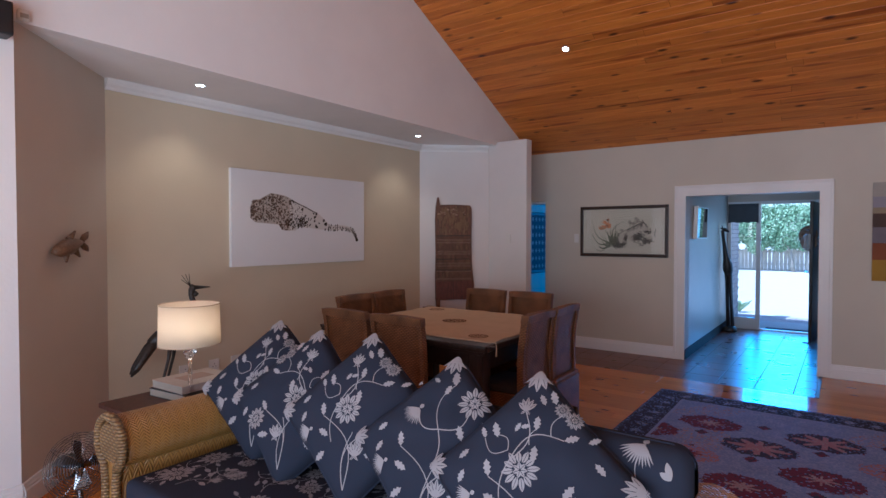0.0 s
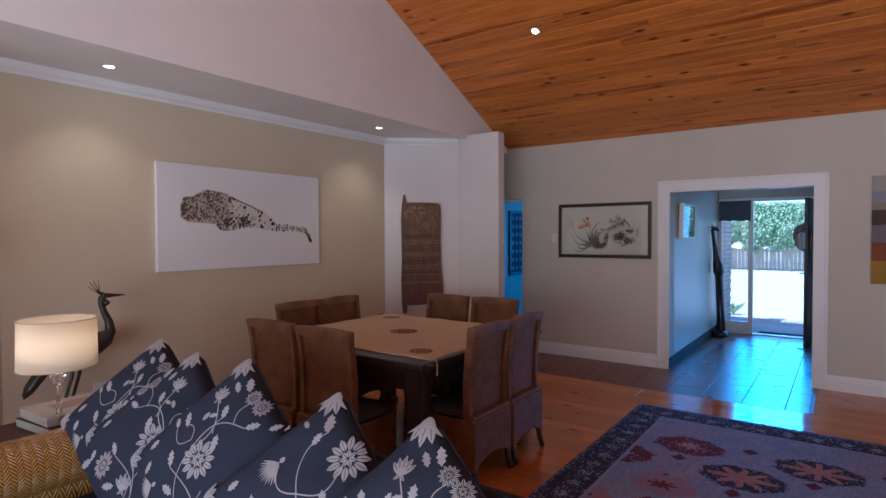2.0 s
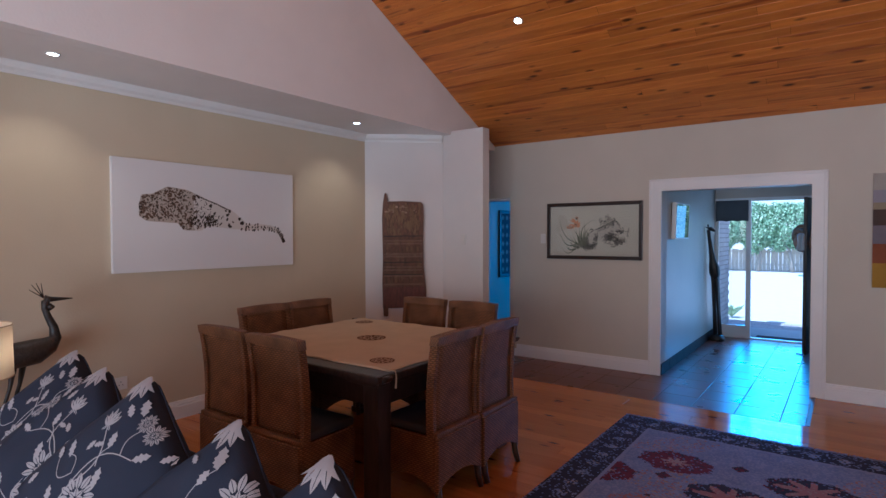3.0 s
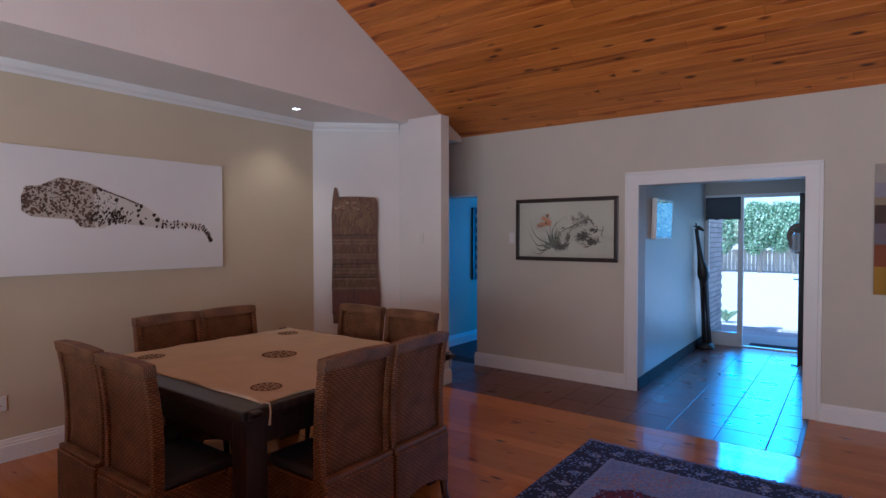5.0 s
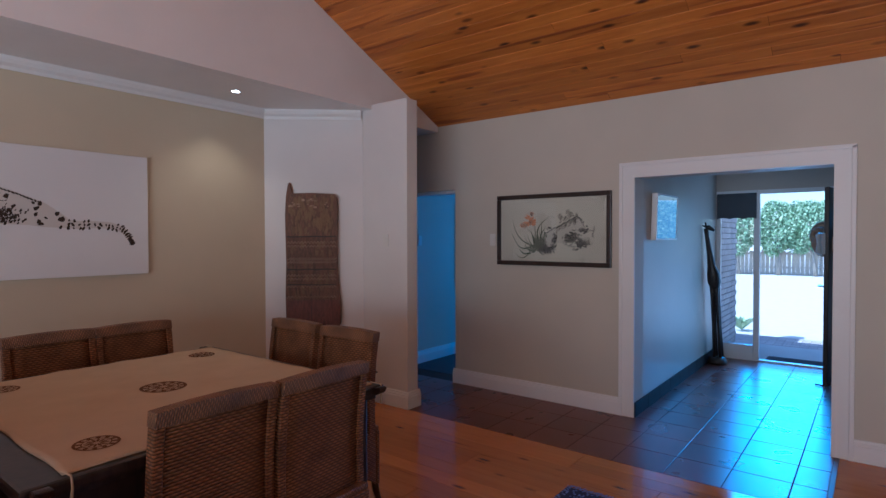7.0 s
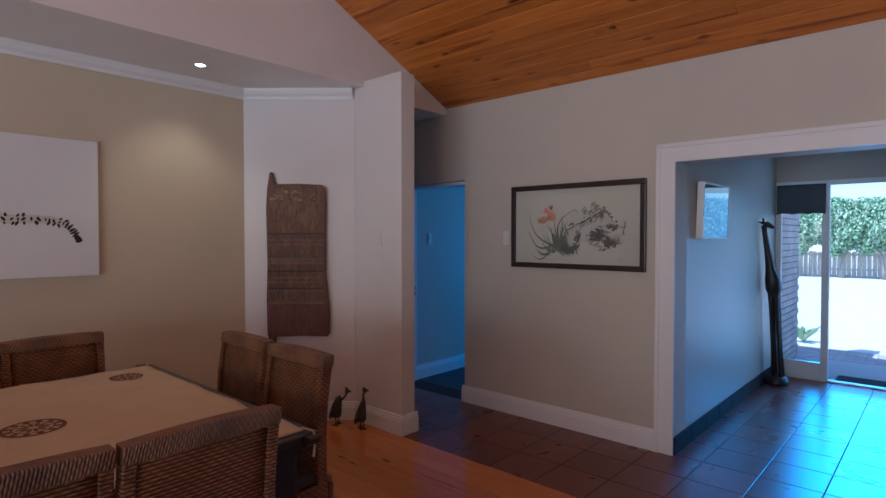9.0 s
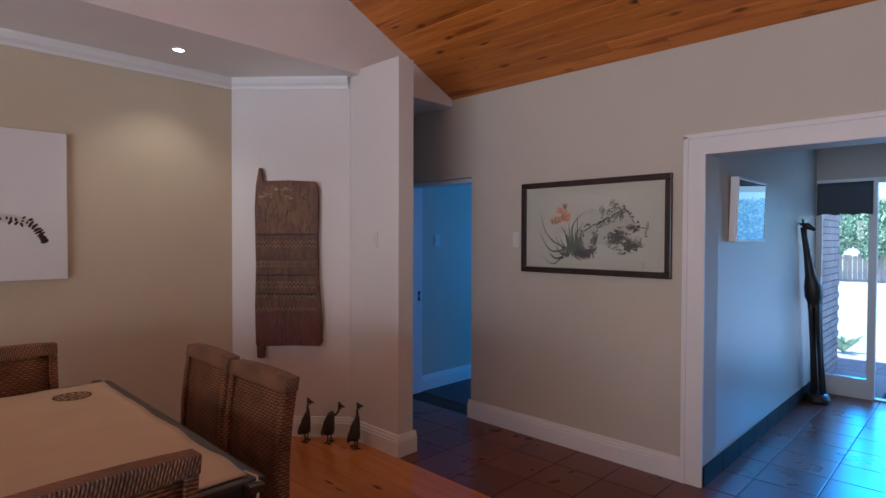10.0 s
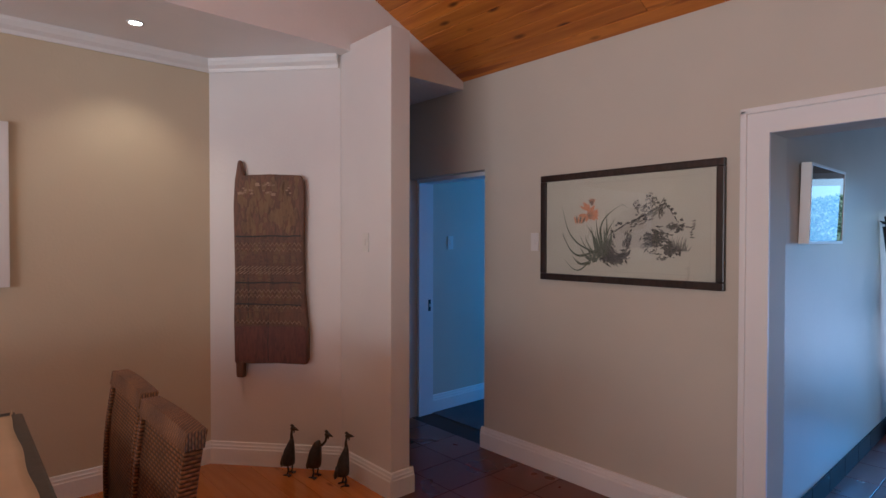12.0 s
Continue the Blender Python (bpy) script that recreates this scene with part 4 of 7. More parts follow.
def dining_chair():
    """High-backed woven chair; its back is at y = 0 and the seat lies towards +y."""
    th = thing("dining_chair", "high-backed brown wicker dining chair with dark seat", "chair", group="wicker chairs round the table")
    w, n = 0.23, 14

    def back_y(z):
        s = (z - 0.44) / 0.56
        return 0.035 - 0.04 * s - 0.03 * math.sin(math.pi * min(1, max(0, s))) * -0.6

    def panel(x0, x1, z0, z1, d0, d1, crown=0.0):
        bm = bmesh.new()
        rows = []
        for k in range(n + 1):
            z = z0 + (z1 - z0) * k / n
            ring = []
            for i in range(7):
                x = x0 + (x1 - x0) * i / 6
                zz = z + (crown * (1 - ((x) / w) ** 2) if k == n else 0)
                ring.append((x, back_y(z), zz))
            rows.append(ring)
        f = [[bm.verts.new((x, y + d0, z)) for x, y, z in r] for r in rows]
        b = [[bm.verts.new((x, y + d1, z)) for x, y, z in r] for r in rows]
        for k in range(n):
            for i in range(6):
                bm.faces.new((f[k][i], f[k][i + 1], f[k + 1][i + 1], f[k + 1][i])).smooth = True
                bm.faces.new((b[k][i], b[k + 1][i], b[k + 1][i + 1], b[k][i + 1])).smooth = True
        for k in range(n):
            bm.faces.new((f[k][0], f[k + 1][0], b[k + 1][0], b[k][0]))
            bm.faces.new((f[k][6], b[k][6], b[k + 1][6], f[k + 1][6]))
        for i in range(6):
            bm.faces.new((f[n][i], f[n][i + 1], b[n][i + 1], b[n][i]))
            bm.faces.new((f[0][i], b[0][i], b[0][i + 1], f[0][i + 1]))
        bmesh.ops.recalc_face_normals(bm, faces=bm.faces)
        return bm

    def soft_edge(ob, width):
        md = ob.modifiers.new("soft_edge", "BEVEL")
        md.width, md.segments, md.limit_method, md.angle_limit = width, 3, "ANGLE", radians(50)
        return ob

    part("backrest", panel(-w + 0.03, w - 0.03, 0.44, 0.965, 0.012, 0.04), WICKER, th)
    for s in (-1, 1):
        a, b = sorted((s * (w - 0.036), s * w))
        bm = panel(a, b, 0.40, 0.94, 0.0, 0.052)
        soft_edge(part("side_post", bm, WICKER, th, "flat cane-wrapped post"), 0.012)
    soft_edge(part("top_rail", panel(-w - 0.001, w + 0.001, 0.938, 0.992, -0.003, 0.056, 0.008), WICKER_ROLL, th, "rolled rail wrapped in upright strands"), 0.022)
    bm = bmesh.new()
    box(bm, -w, w, 0.008, 0.058, 0.415, 0.445, 0.01)
    part("cross_braid", bm, WICKER_ROLL, th, "braided band")
    # skirt below the seat with an arched foot, all four sides
    depth = 0.43
    for name, m, half in (("skirt", Matrix.Translation((0, 0.0, 0)), w), ("skirt", Matrix.Translation((0, depth - 0.03, 0)), w),
                          ("skirt", Matrix.Translation((-w + 0.0, depth / 2, 0)) @ Matrix.Rotation(-math.pi / 2, 4, "Z"), depth / 2 - 0.031),
                          ("skirt", Matrix.Translation((w - 0.03, depth / 2, 0)) @ Matrix.Rotation(-math.pi / 2, 4, "Z"), depth / 2 - 0.031)):
        k = 12
        arch = [(-half + 2 * half * i / k, 0.10 + 0.075 * math.sin(math.pi * i / k) ** 0.7 if 0 < i < k else 0.10) for i in range(k + 1)]
        bm = bmesh.new()
        prism(bm, [(half, 0.415), (-half, 0.415)] + arch, 0.028, m)
        soft_edge(part(name, bm, WICKER, th), 0.008)
    for x in (-w + 0.025, w - 0.025):
        for y, flare in ((0.025, -0.035), (depth - 0.025, 0.01)):
            bm = bmesh.new()
            tube(bm, [(x, y + flare, 0.0), (x, y + flare * 0.4, 0.06), (x, y, 0.16)], [0.017, 0.02, 0.022], 8)
            part("leg", bm, BROWN_WOOD, th)
    bm = bmesh.new()
    box(bm, -w + 0.02, w - 0.02, 0.055, depth + 0.02, 0.416, 0.468, 0.02, seg=3)
    for f in bm.faces:
        f.smooth = True
    part("seat", bm, SEAT_CLOTH, th, "dark navy padded seat")
    return th


dining_table()
tablecloth()
first = dining_chair()
spots = [(-2.955, 2.885, 0), (-2.435, 2.875, 1), (-2.925, 4.935, 180), (-2.405, 4.925, 181), (-1.672, 3.645, 90), (-1.668, 4.12, 91), (-3.695, 3.735, -90), (-3.685, 4.195, -90)]
first.matrix_basis = pose(*spots[0][:2], 0, 0, 0, spots[0][2])
for x, y, a in spots[1:]:
    copy_thing(first, pose(x, y, 0, 0, 0, a))


# ---- side table, lamp, books, statues, fan ----
def side_table():
    th = thing("side_table", "small dark wooden side table beside the sofa arm", "table")
    x0, x1, y0, y1, z = -3.34, -2.81, 1.34, 2.02, 0.60
    bm = bmesh.new()
    box(bm, x0, x1, y0, y1, z - 0.03, z, 0.008)
    part("tabletop", bm, RED_BROWN, th)
    bm = bmesh.new()
    box(bm, x0 + 0.03, x1 - 0.03, y0 + 0.03, y1 - 0.03, z - 0.14, z - 0.03, 0.004)
    part("apron", bm, RED_BROWN, th)
    for x in (x0 + 0.05, x1 - 0.05):
        for y in (y0 + 0.05, y1 - 0.05):
            bm = bmesh.new()
            box(bm, x - 0.022, x + 0.022, y - 0.022, y + 0.022, 0, z - 0.14, 0.004)
            part("leg", bm, RED_BROWN, th)


def table_lamp(x, y):
    z = 0.60
    th = thing("table_lamp", "lit table lamp with glass stem and cream drum shade", "lamp", Matrix.Translation((x, y, z)))
    bm = bmesh.new()
    lathe(bm, [(0.062, 0.0), (0.062, 0.012), (0.05, 0.018), (0.02, 0.022), (0.016, 0.04)])
    part("base", bm, CHROME, th, "round chrome foot")
    bm = bmesh.new()
    lathe(bm, [(0.014, 0.04), (0.017, 0.05), (0.017, 0.09), (0.0115, 0.10), (0.0115, 0.245), (0.022, 0.25), (0.028, 0.262), (0.024, 0.268), (0.034, 0.274), (0.036, 0.284), (0.026, 0.295), (0.014, 0.298)], None, 12)
    part("stem", bm, GLASS, th, "clear turned glass stem")
    bm = bmesh.new()
    lathe(bm, [(0.012, 0.295), (0.016, 0.30), (0.016, 0.36), (0.010, 0.37)])
    part("socket", bm, CHROME, th)
    bm = bmesh.new()
    t = bmesh.new()
    n = 40
    prof = [(0.168, 0.330), (0.1655, 0.44), (0.163, 0.560), (0.160, 0.560), (0.1625, 0.44), (0.165, 0.330)]
    rings = [[t.verts.new((r * math.cos(2 * math.pi * k / n), r * math.sin(2 * math.pi * k / n), h)) for k in range(n)] for r, h in prof]
    for a, b in zip(rings, rings[1:] + rings[:1]):
        for k in range(n):
            t.faces.new((a[k], a[(k + 1) % n], b[(k + 1) % n], b[k])).smooth = True
    join(bm, t)
    shade = part("shade", bm, SHADE, th, "cream fabric drum shade glowing from within")
    for h, r in ((0.330, 0.1675), (0.560, 0.163)):
        bm = bmesh.new()
        tube(bm, [(r * math.cos(2 * math.pi * k / 32), r * math.sin(2 * math.pi * k / 32), h) for k in range(33)], 0.003, 6)
        part("hem", bm, LINEN, shade)
    bm = bmesh.new()
    bmesh.ops.create_uvsphere(bm, u_segments=16, v_segments=10, radius=0.032, matrix=Matrix.Translation((0, 0, 0.415)))
    part("bulb", bm, BULB, th, "glowing round bulb")
    lamp = new("lamp_light", bpy.data.lights.new("lamp_light", "POINT"))
    lamp.data.energy, lamp.data.color, lamp.data.shadow_soft_size = 1.6, (1.0, 0.70, 0.42), 0.04
    lamp.location = (x, y, z + 0.47)


def book(x0, x1, y0, y1, z0, z1, cover, label, turn):
    cx, cy = (x0 + x1) / 2, (y0 + y1) / 2
    th = thing("book", label, "book", Matrix.Translation((cx, cy, z0)) @ pose(0, 0, 0, 0, 0, turn))
    w, d, h = (x1 - x0) / 2, (y1 - y0) / 2, z1 - z0
    bm = bmesh.new()
    box(bm, -w + 0.004, w - 0.004, -d + 0.004, d - 0.004, 0.003, h - 0.003)
    part("pages", bm, PAPER, th)
    bm = bmesh.new()
    box(bm, -w, w, -d, d, 0, 0.003, 0.001)
    box(bm, -w, w, -d, d, h - 0.003, h, 0.001)
    box(bm, w - 0.004, w, -d, d, 0.003, h - 0.003)
    part("cover", bm, cover, th)
    bm = bmesh.new()
    box(bm, -w * 0.5, w * 0.3, -d * 0.5, d * 0.5, h, h + 0.0015)
    part("cover_panel", bm, cloth("book_panel", (0.35, 0.25, 0.2), 0.5), th, "brown picture panel on the cover")


def bird_statue():
    """A tall slender long-necked metal figure, as one plain shape."""
    x = -4.15
    bm = bmesh.new()
    tube(bm, [(x, 2.03, 0.74), (x, 2.10, 0.765), (x, 2.2, 0.79), (x, 2.31, 0.80), (x, 2.39, 0.835), (x, 2.425, 0.88), (x, 2.415, 0.95), (x, 2.385, 1.02), (x, 2.366, 1.08), (x, 2.372, 1.12), (x, 2.39, 1.14)],
         [0.03, 0.06, 0.085, 0.085, 0.06, 0.036, 0.027, 0.022, 0.02, 0.026, 0.016], 12)
    tube(bm, [(x, 2.37, 1.138), (x, 2.40, 1.137), (x, 2.53, 1.132)], [0.03, 0.018, 0.003], 8)
    for dx, dy, dz in ((-0.02, -0.06, 0.09), (0.0, -0.04, 0.10), (0.02, -0.085, 0.06), (0.01, -0.015, 0.1)):
        tube(bm, [(x, 2.36, 1.15), (x + dx, 2.36 + dy, 1.15 + dz)], [0.004, 0.002], 5)
    for dx, dz in ((-0.02, 0.01), (0.0, 0.0), (0.02, 0.02), (0.0, 0.035)):
        tube(bm, [(x, 2.12, 0.78 + dz * 0.5), (x + dx * 0.6, 2.02, 0.675 + dz), (x + dx, 1.93, 0.555 + dz), (x + dx, 1.895, 0.51 + dz * 1.6)], [0.03, 0.034, 0.026, 0.006], 8)
    tube(bm, [(x + 0.01, 2.385, 1.10), (x + 0.012, 2.405, 1.075)], [0.018, 0.022], 8)
    for dx, y in ((-0.03, 2.25), (0.03, 2.18)):
        tube(bm, [(x + dx, y, 0.73), (x + dx, y - 0.02, 0.6), (x + dx, y - 0.06, 0.46), (x + dx, y - 0.04, 0.24), (x + dx, y - 0.02, 0.012)], [0.022, 0.012, 0.011, 0.009, 0.009], 7)
    box(bm, x - 0.09, x + 0.09, 2.06, 2.32, 0.0, 0.015, 0.004)
    tagged(part("bird_statue", bm, IRON), "tall dark metal long-necked bird statue by the wall", "statue")


def fish_sculpture():
    m, n = frame_m((X_GABLE, 1.06), (X_BAY, 1.87))
    bm = bmesh.new()
    s0 = 0.30
    tube(bm, [(s0 - 0.01, -0.045, 1.455), (s0 + 0.06, -0.05, 1.465), (s0 + 0.16, -0.05, 1.485), (s0 + 0.27, -0.045, 1.505), (s0 + 0.36, -0.04, 1.51)], [0.018, 0.045, 0.055, 0.035, 0.014], 12)
    for a, b in ((0.075, 0.07), (0.075, -0.06)):
        tube(bm, [(s0 + 0.34, -0.04, 1.51), (s0 + 0.40, -0.045, 1.51 + b * 0.6), (s0 + 0.43, -0.05, 1.51 + b)], [0.016, 0.022, 0.006], 8)
    for p, q in (((0.17, 1.53), (0.24, 1.585)), ((0.13, 1.44), (0.12, 1.385)), ((0.24, 1.46), (0.30, 1.415))):
        tube(bm, [(s0 + p[0], -0.05, p[1]), (s0 + q[0], -0.055, q[1])], [0.024, 0.006], 8)
    box(bm, s0 + 0.15, s0 + 0.19, -0.02, 0.0, 1.47, 1.51)
    bmesh.ops.transform(bm, matrix=m @ Matrix.Diagonal((1, -1, 1, 1)) @ Matrix.Diagonal((1, -1, 1, 1)), verts=bm.verts)
    tagged(part("fish_sculpture", bm, BRONZE), "brown patinated fish sculpture hung on the slanted wall", "sculpture")


FAN_METAL = material("dark_chrome", (0.30, 0.31, 0.34), 0.18, 1.0)


def floor_fan():
    th = thing("floor_fan", "chrome floor fan with a round wire cage", "fan", Matrix.Translation((-2.99, 1.11, 0)) @ pose(0, 0, 0, 0, 0, 10))
    bm = bmesh.new()
    lathe(bm, [(0.11, 0.0), (0.11, 0.012), (0.03, 0.03), (0.014, 0.05), (0.014, 0.3), (0.02, 0.39)])
    part("stand", bm, FAN_METAL, th)
    tilt = Matrix.Translation((0, 0, 0.40)) @ pose(0, 0, 0, 78, 0, 90)
    bm = bmesh.new()
    lathe(bm, [(0.02, -0.15), (0.055, -0.14), (0.062, -0.08), (0.05, -0.05), (0.012, -0.045)], tilt)
    part("motor", bm, IRON, th, "dark motor housing")
    for k in range(12):
        rr = 0.03 + 0.0118 * k
        for s in (1, -1):
            bm = bmesh.new()
            w = s * 0.055 * (1 - (rr / 0.175) ** 2) ** 0.5
            tube(bm, [tilt @ Vector((rr * math.cos(2 * math.pi * a / 28), rr * math.sin(2 * math.pi * a / 28), w)) for a in range(29)], 0.0015, 5)
            part("cage_ring", bm, FAN_WIRE, th)
    for k in range(8):
        a = 2 * math.pi * k / 8
        bm = bmesh.new()
        pts = [tilt @ Vector((r * math.cos(a), r * math.sin(a), s * 0.057 * max(0.0, 1 - (r / 0.17) ** 2) ** 0.5)) for s, r in ((1, 0.02), (1, 0.09), (1, 0.14), (1, 0.168), (-1, 0.168), (-1, 0.14), (-1, 0.1), (-1, 0.02))]
        tube(bm, pts, 0.0016, 5)
        part("cage_spoke", bm, FAN_METAL, th)
    for k in range(4):
        a = k * math.pi / 2
        bm = bmesh.new()
        t = bmesh.new()
        q = [t.verts.new(v) for v in ((0.02, -0.015, -0.012), (0.11, -0.035, -0.02), (0.13, 0.01, 0.0), (0.10, 0.035, 0.02), (0.02, 0.015, 0.012))]
        f = t.faces.new(q)
        r = bmesh.ops.extrude_face_region(t, geom=[f])
        for v in r["geom"]:
            if isinstance(v, bmesh.types.BMVert):
                v.co.z += 0.003
        join(bm, t, tilt @ Matrix.Rotation(a, 4, "Z"))
        part("blade", bm, FAN_METAL, th)


def wall_plate(name, m, w, h, label, category, rocker=True, group=""):
    th = thing(name, label, category, m, group)
    bm = bmesh.new()
    box(bm, -w / 2, w / 2, -0.010, 0.0, -h / 2, h / 2, 0.003)
    part("plate", bm, PLASTIC, th)
    bm = bmesh.new()
    if rocker:
        box(bm, -0.012, 0.012, -0.015, -0.0102, -0.02, 0.02, 0.002)
        part("rocker", bm, PLASTIC, th)
    else:
        for px, pz in ((0, 0.012), (-0.014, -0.012), (0.014, -0.012)):
            lathe(bm, [(0.001, 0.0), (0.004, 0.0), (0.004, 0.002), (0.001, 0.002)], Matrix.Translation((px, -0.0102, pz)) @ pose(0, 0, 0, 90), 10)
        part("pin_holes", bm, BLACK, th)


side_table()
table_lamp(-2.955, 1.675)
book(-3.27, -2.93, 1.60, 1.99, 0.60, 0.645, cloth("dark_book_cover", (0.05, 0.045, 0.05), 0.45), "thick dark hardback book on the side table", 6)
book(-3.265, -2.95, 1.61, 1.985, 0.6465, 0.69, cloth("cream_book_cover", (0.46, 0.40, 0.36), 0.4), "cream picture book lying on another book", 3)
bird_statue()
fish_sculpture()
floor_fan()
WESTM = lambda y, z: Matrix.Translation((X_BAY, y, z)) @ pose(0, 0, 0, 0, 0, 90)
for y in (2.475, 2.745, 2.966):
    wall_plate("wall_socket", WESTM(y, 0.40), 0.10, 0.10, "white plastic wall socket above the baseboard", "socket", False, "wall sockets")
wall_plate("light_switch", Matrix.Translation((-2.935, Y_DOOR, 1.52)), 0.065, 0.12, "white light switch beside the framed painting", "light switch")
wall_plate("light_switch", Matrix.Translation((-3.46, 6.33, 1.515)), 0.065, 0.12, "white light switch on the wing wall", "light switch")
wall_plate("light_switch", Matrix.Translation((DW_L, 7.80, 1.507)) @ pose(0, 0, 0, 0, 0, 90), 0.065, 0.12, "white light switch in the room past the corridor", "light switch")


def speaker():
    th = thing("wall_speaker", "small black loudspeaker fixed high on the wall", "speaker", Matrix.Translation((X_GABLE, 0.95, 2.70)))
    bm = bmesh.new()
    box(bm, 0.03, 0.15, -0.07, 0.07, -0.08, 0.10, 0.012)
    part("cabinet", bm, BLACK, th)
    bm = bmesh.new()
    box(bm, 0.15, 0.156, -0.06, 0.06, -0.07, 0.09, 0.003)
    part("grille", bm, BLACK, th)
    bm = bmesh.new()
    box(bm, 0.0, 0.03, -0.02, 0.02, -0.02, 0.03, 0.003)
    part("bracket", bm, STEEL, th)
    th = thing("alarm_sensor", "white plastic alarm sensor on the wall corner", "sensor", Matrix.Translation((X_GABLE, 1.10, 2.765)))
    bm = bmesh.new()
    box(bm, 0.0, 0.04, -0.028, 0.028, -0.01, 0.05, 0.008)
    part("housing", bm, PLASTIC, th)
    bm = bmesh.new()
    box(bm, 0.04, 0.043, -0.02, 0.02, 0.0, 0.025, 0.002)
    part("lens", bm, PAPER, th)


speaker()


# ---- pictures on the walls ----
def flat_marks(name, faces, m, mat, parent, label, y=-0.0012):
    bm = bmesh.new()
    for k, f in enumerate(faces):
        try:
            bm.faces.new([bm.verts.new(m @ Vector((u, y - 0.000008 * (k % 40), v))) for u, v in f])
        except ValueError:
            pass
    return tagged(part(name, bm, mat, parent, label), kind="stuff")


def blot(cx, cy, r, rng, squash=1.0, ang=0.0, n=9):
    pts = []
    for k in range(n):
        a = 2 * math.pi * k / n
        q = r * rng.uniform(0.65, 1.2)
        x, y = q * math.cos(a), q * squash * math.sin(a)
        pts.append((cx + x * math.cos(ang) - y * math.sin(ang), cy + x * math.sin(ang) + y * math.cos(ang)))
    return pts


def lerp_table(table, u):
    for (a, va), (b, vb) in zip(table, table[1:]):
        if a <= u <= b:
            return va + (vb - va) * (u - a) / (b - a)
    return table[-1][1]


FAINT = material("faint_warm_paint", (0.62, 0.58, 0.54), 0.9)


def spotted_canvas():
    """A wide canvas with a long spotted shape and a banded end, in plain marks."""
    w, h = 1.725, 0.91
    th = thing("canvas_painting", "wide white canvas with a long brown spotted shape", "painting")
    m = Matrix.Translation((X_BAY, 2.91, 1.267)) @ pose(0, 0, 0, 0, 0, 90)
    bm = bmesh.new()
    box(bm, 0, w, -0.035, 0, 0, h, 0.004, m)
    part("canvas", bm, CANVAS, th)
    front = m @ Matrix.Translation((0, -0.035, 0))
    rng = random.Random(21)
    top = [(0.115, 0.60), (0.13, 0.69), (0.18, 0.70), (0.25, 0.775), (0.35, 0.755), (0.44, 0.69), (0.515, 0.64), (0.6, 0.575), (0.655, 0.50), (0.68, 0.46)]
    low = [(0.115, 0.50), (0.15, 0.455), (0.30, 0.44), (0.33, 0.375), (0.42, 0.37), (0.456, 0.41), (0.54, 0.405), (0.60, 0.39), (0.68, 0.385)]
    body = []
    n = 40
    for i in range(n):
        a, b = 0.116 + 0.563 * i / n, 0.116 + 0.563 * (i + 1) / n
        body.append([(a * w, lerp_table(low, a) * h), (b * w, lerp_table(low, b) * h), (b * w, lerp_table(top, b) * h), (a * w, lerp_table(top, a) * h)])
    flat_marks("pale_wash", [f for f in body if f[0][0] < 0.37 * w], front, SEPIA_WASH, th, "warm grey wash", -0.0010)
    marks = []
    for _ in range(430):
        u = 0.118 + 0.36 * rng.random() ** 1.15
        v = rng.uniform(lerp_table(low, u) + 0.01, lerp_table(top, u) - 0.005)
        marks.append(blot(u * w, v * h, rng.uniform(0.004, 0.0095), rng, 0.45, rng.uniform(0, 3)))
    for _ in range(15):
        u = rng.uniform(0.36, 0.66)
        v = rng.uniform(lerp_table(low, u) + 0.02, lerp_table(top, u) - 0.015)
        marks.append(blot(u * w, v * h, rng.uniform(0.012, 0.024), rng, 0.7, rng.uniform(0, 3)))
    for k in range(16):
        u = 0.40 + 0.012 * k
        marks.append(blot(u * w, (lerp_table(top, u) - 0.012) * h, 0.013, rng, 0.5, -0.6))
    for k in range(13):
        u = 0.31 + 0.012 * k
        for j in range(3):
            marks.append(blot((u + 0.07 + rng.uniform(-0.012, 0.012)) * w, (0.425 + 0.035 * j + rng.uniform(-0.02, 0.02)) * h, rng.uniform(0.009, 0.018), rng, 0.5, 1.0))
    for _ in range(70):
        u = rng.gauss(0.475, 0.03)
        marks.append(blot(u * w, rng.uniform(0.425, 0.53) * h, rng.uniform(0.008, 0.016), rng, 0.45, rng.uniform(0.6, 1.6)))
    tail = [(0.66, 0.42), (0.72, 0.41), (0.78, 0.415), (0.84, 0.41), (0.88, 0.385), (0.91, 0.34), (0.925, 0.29), (0.93, 0.255)]
    for k in range(22):
        u = k / 21 * (len(tail) - 1)
        i = min(int(u), len(tail) - 2)
        f = u - i
        p = [tail[i][j] + (tail[i + 1][j] - tail[i][j]) * f for j in (0, 1)]
        ang = math.atan2((tail[i + 1][1] - tail[i][1]) * h, (tail[i + 1][0] - tail[i][0]) * w)
        size = 0.036 * (1 - 0.35 * k / 21)
        if k < 13:
            for s in (-1, 0, 1):
                if rng.random() < 0.72:
                    marks.append(blot(p[0] * w + rng.uniform(-0.008, 0.008) - s * math.sin(ang) * size * 0.75, p[1] * h + s * math.cos(ang) * size * 0.75, size * rng.uniform(0.28, 0.55), rng, 0.6, ang + rng.uniform(0.6, 2.2)))
        else:
            marks.append(blot(p[0] * w, p[1] * h, size * 0.95, rng, 0.38, ang + 1.57))
    pale = [f for f in body if f[0][0] >= 0.37 * w] + strip2d([(u * w, v * h) for u, v in tail], 0.062, 0.03)
    flat_marks("faint_wash", pale, front, FAINT, th, "faint warm wash", -0.0006)
    flat_marks("brush_work", marks, front, SEPIA, th, "dark brown brush marks", -0.0018)
    soft = []
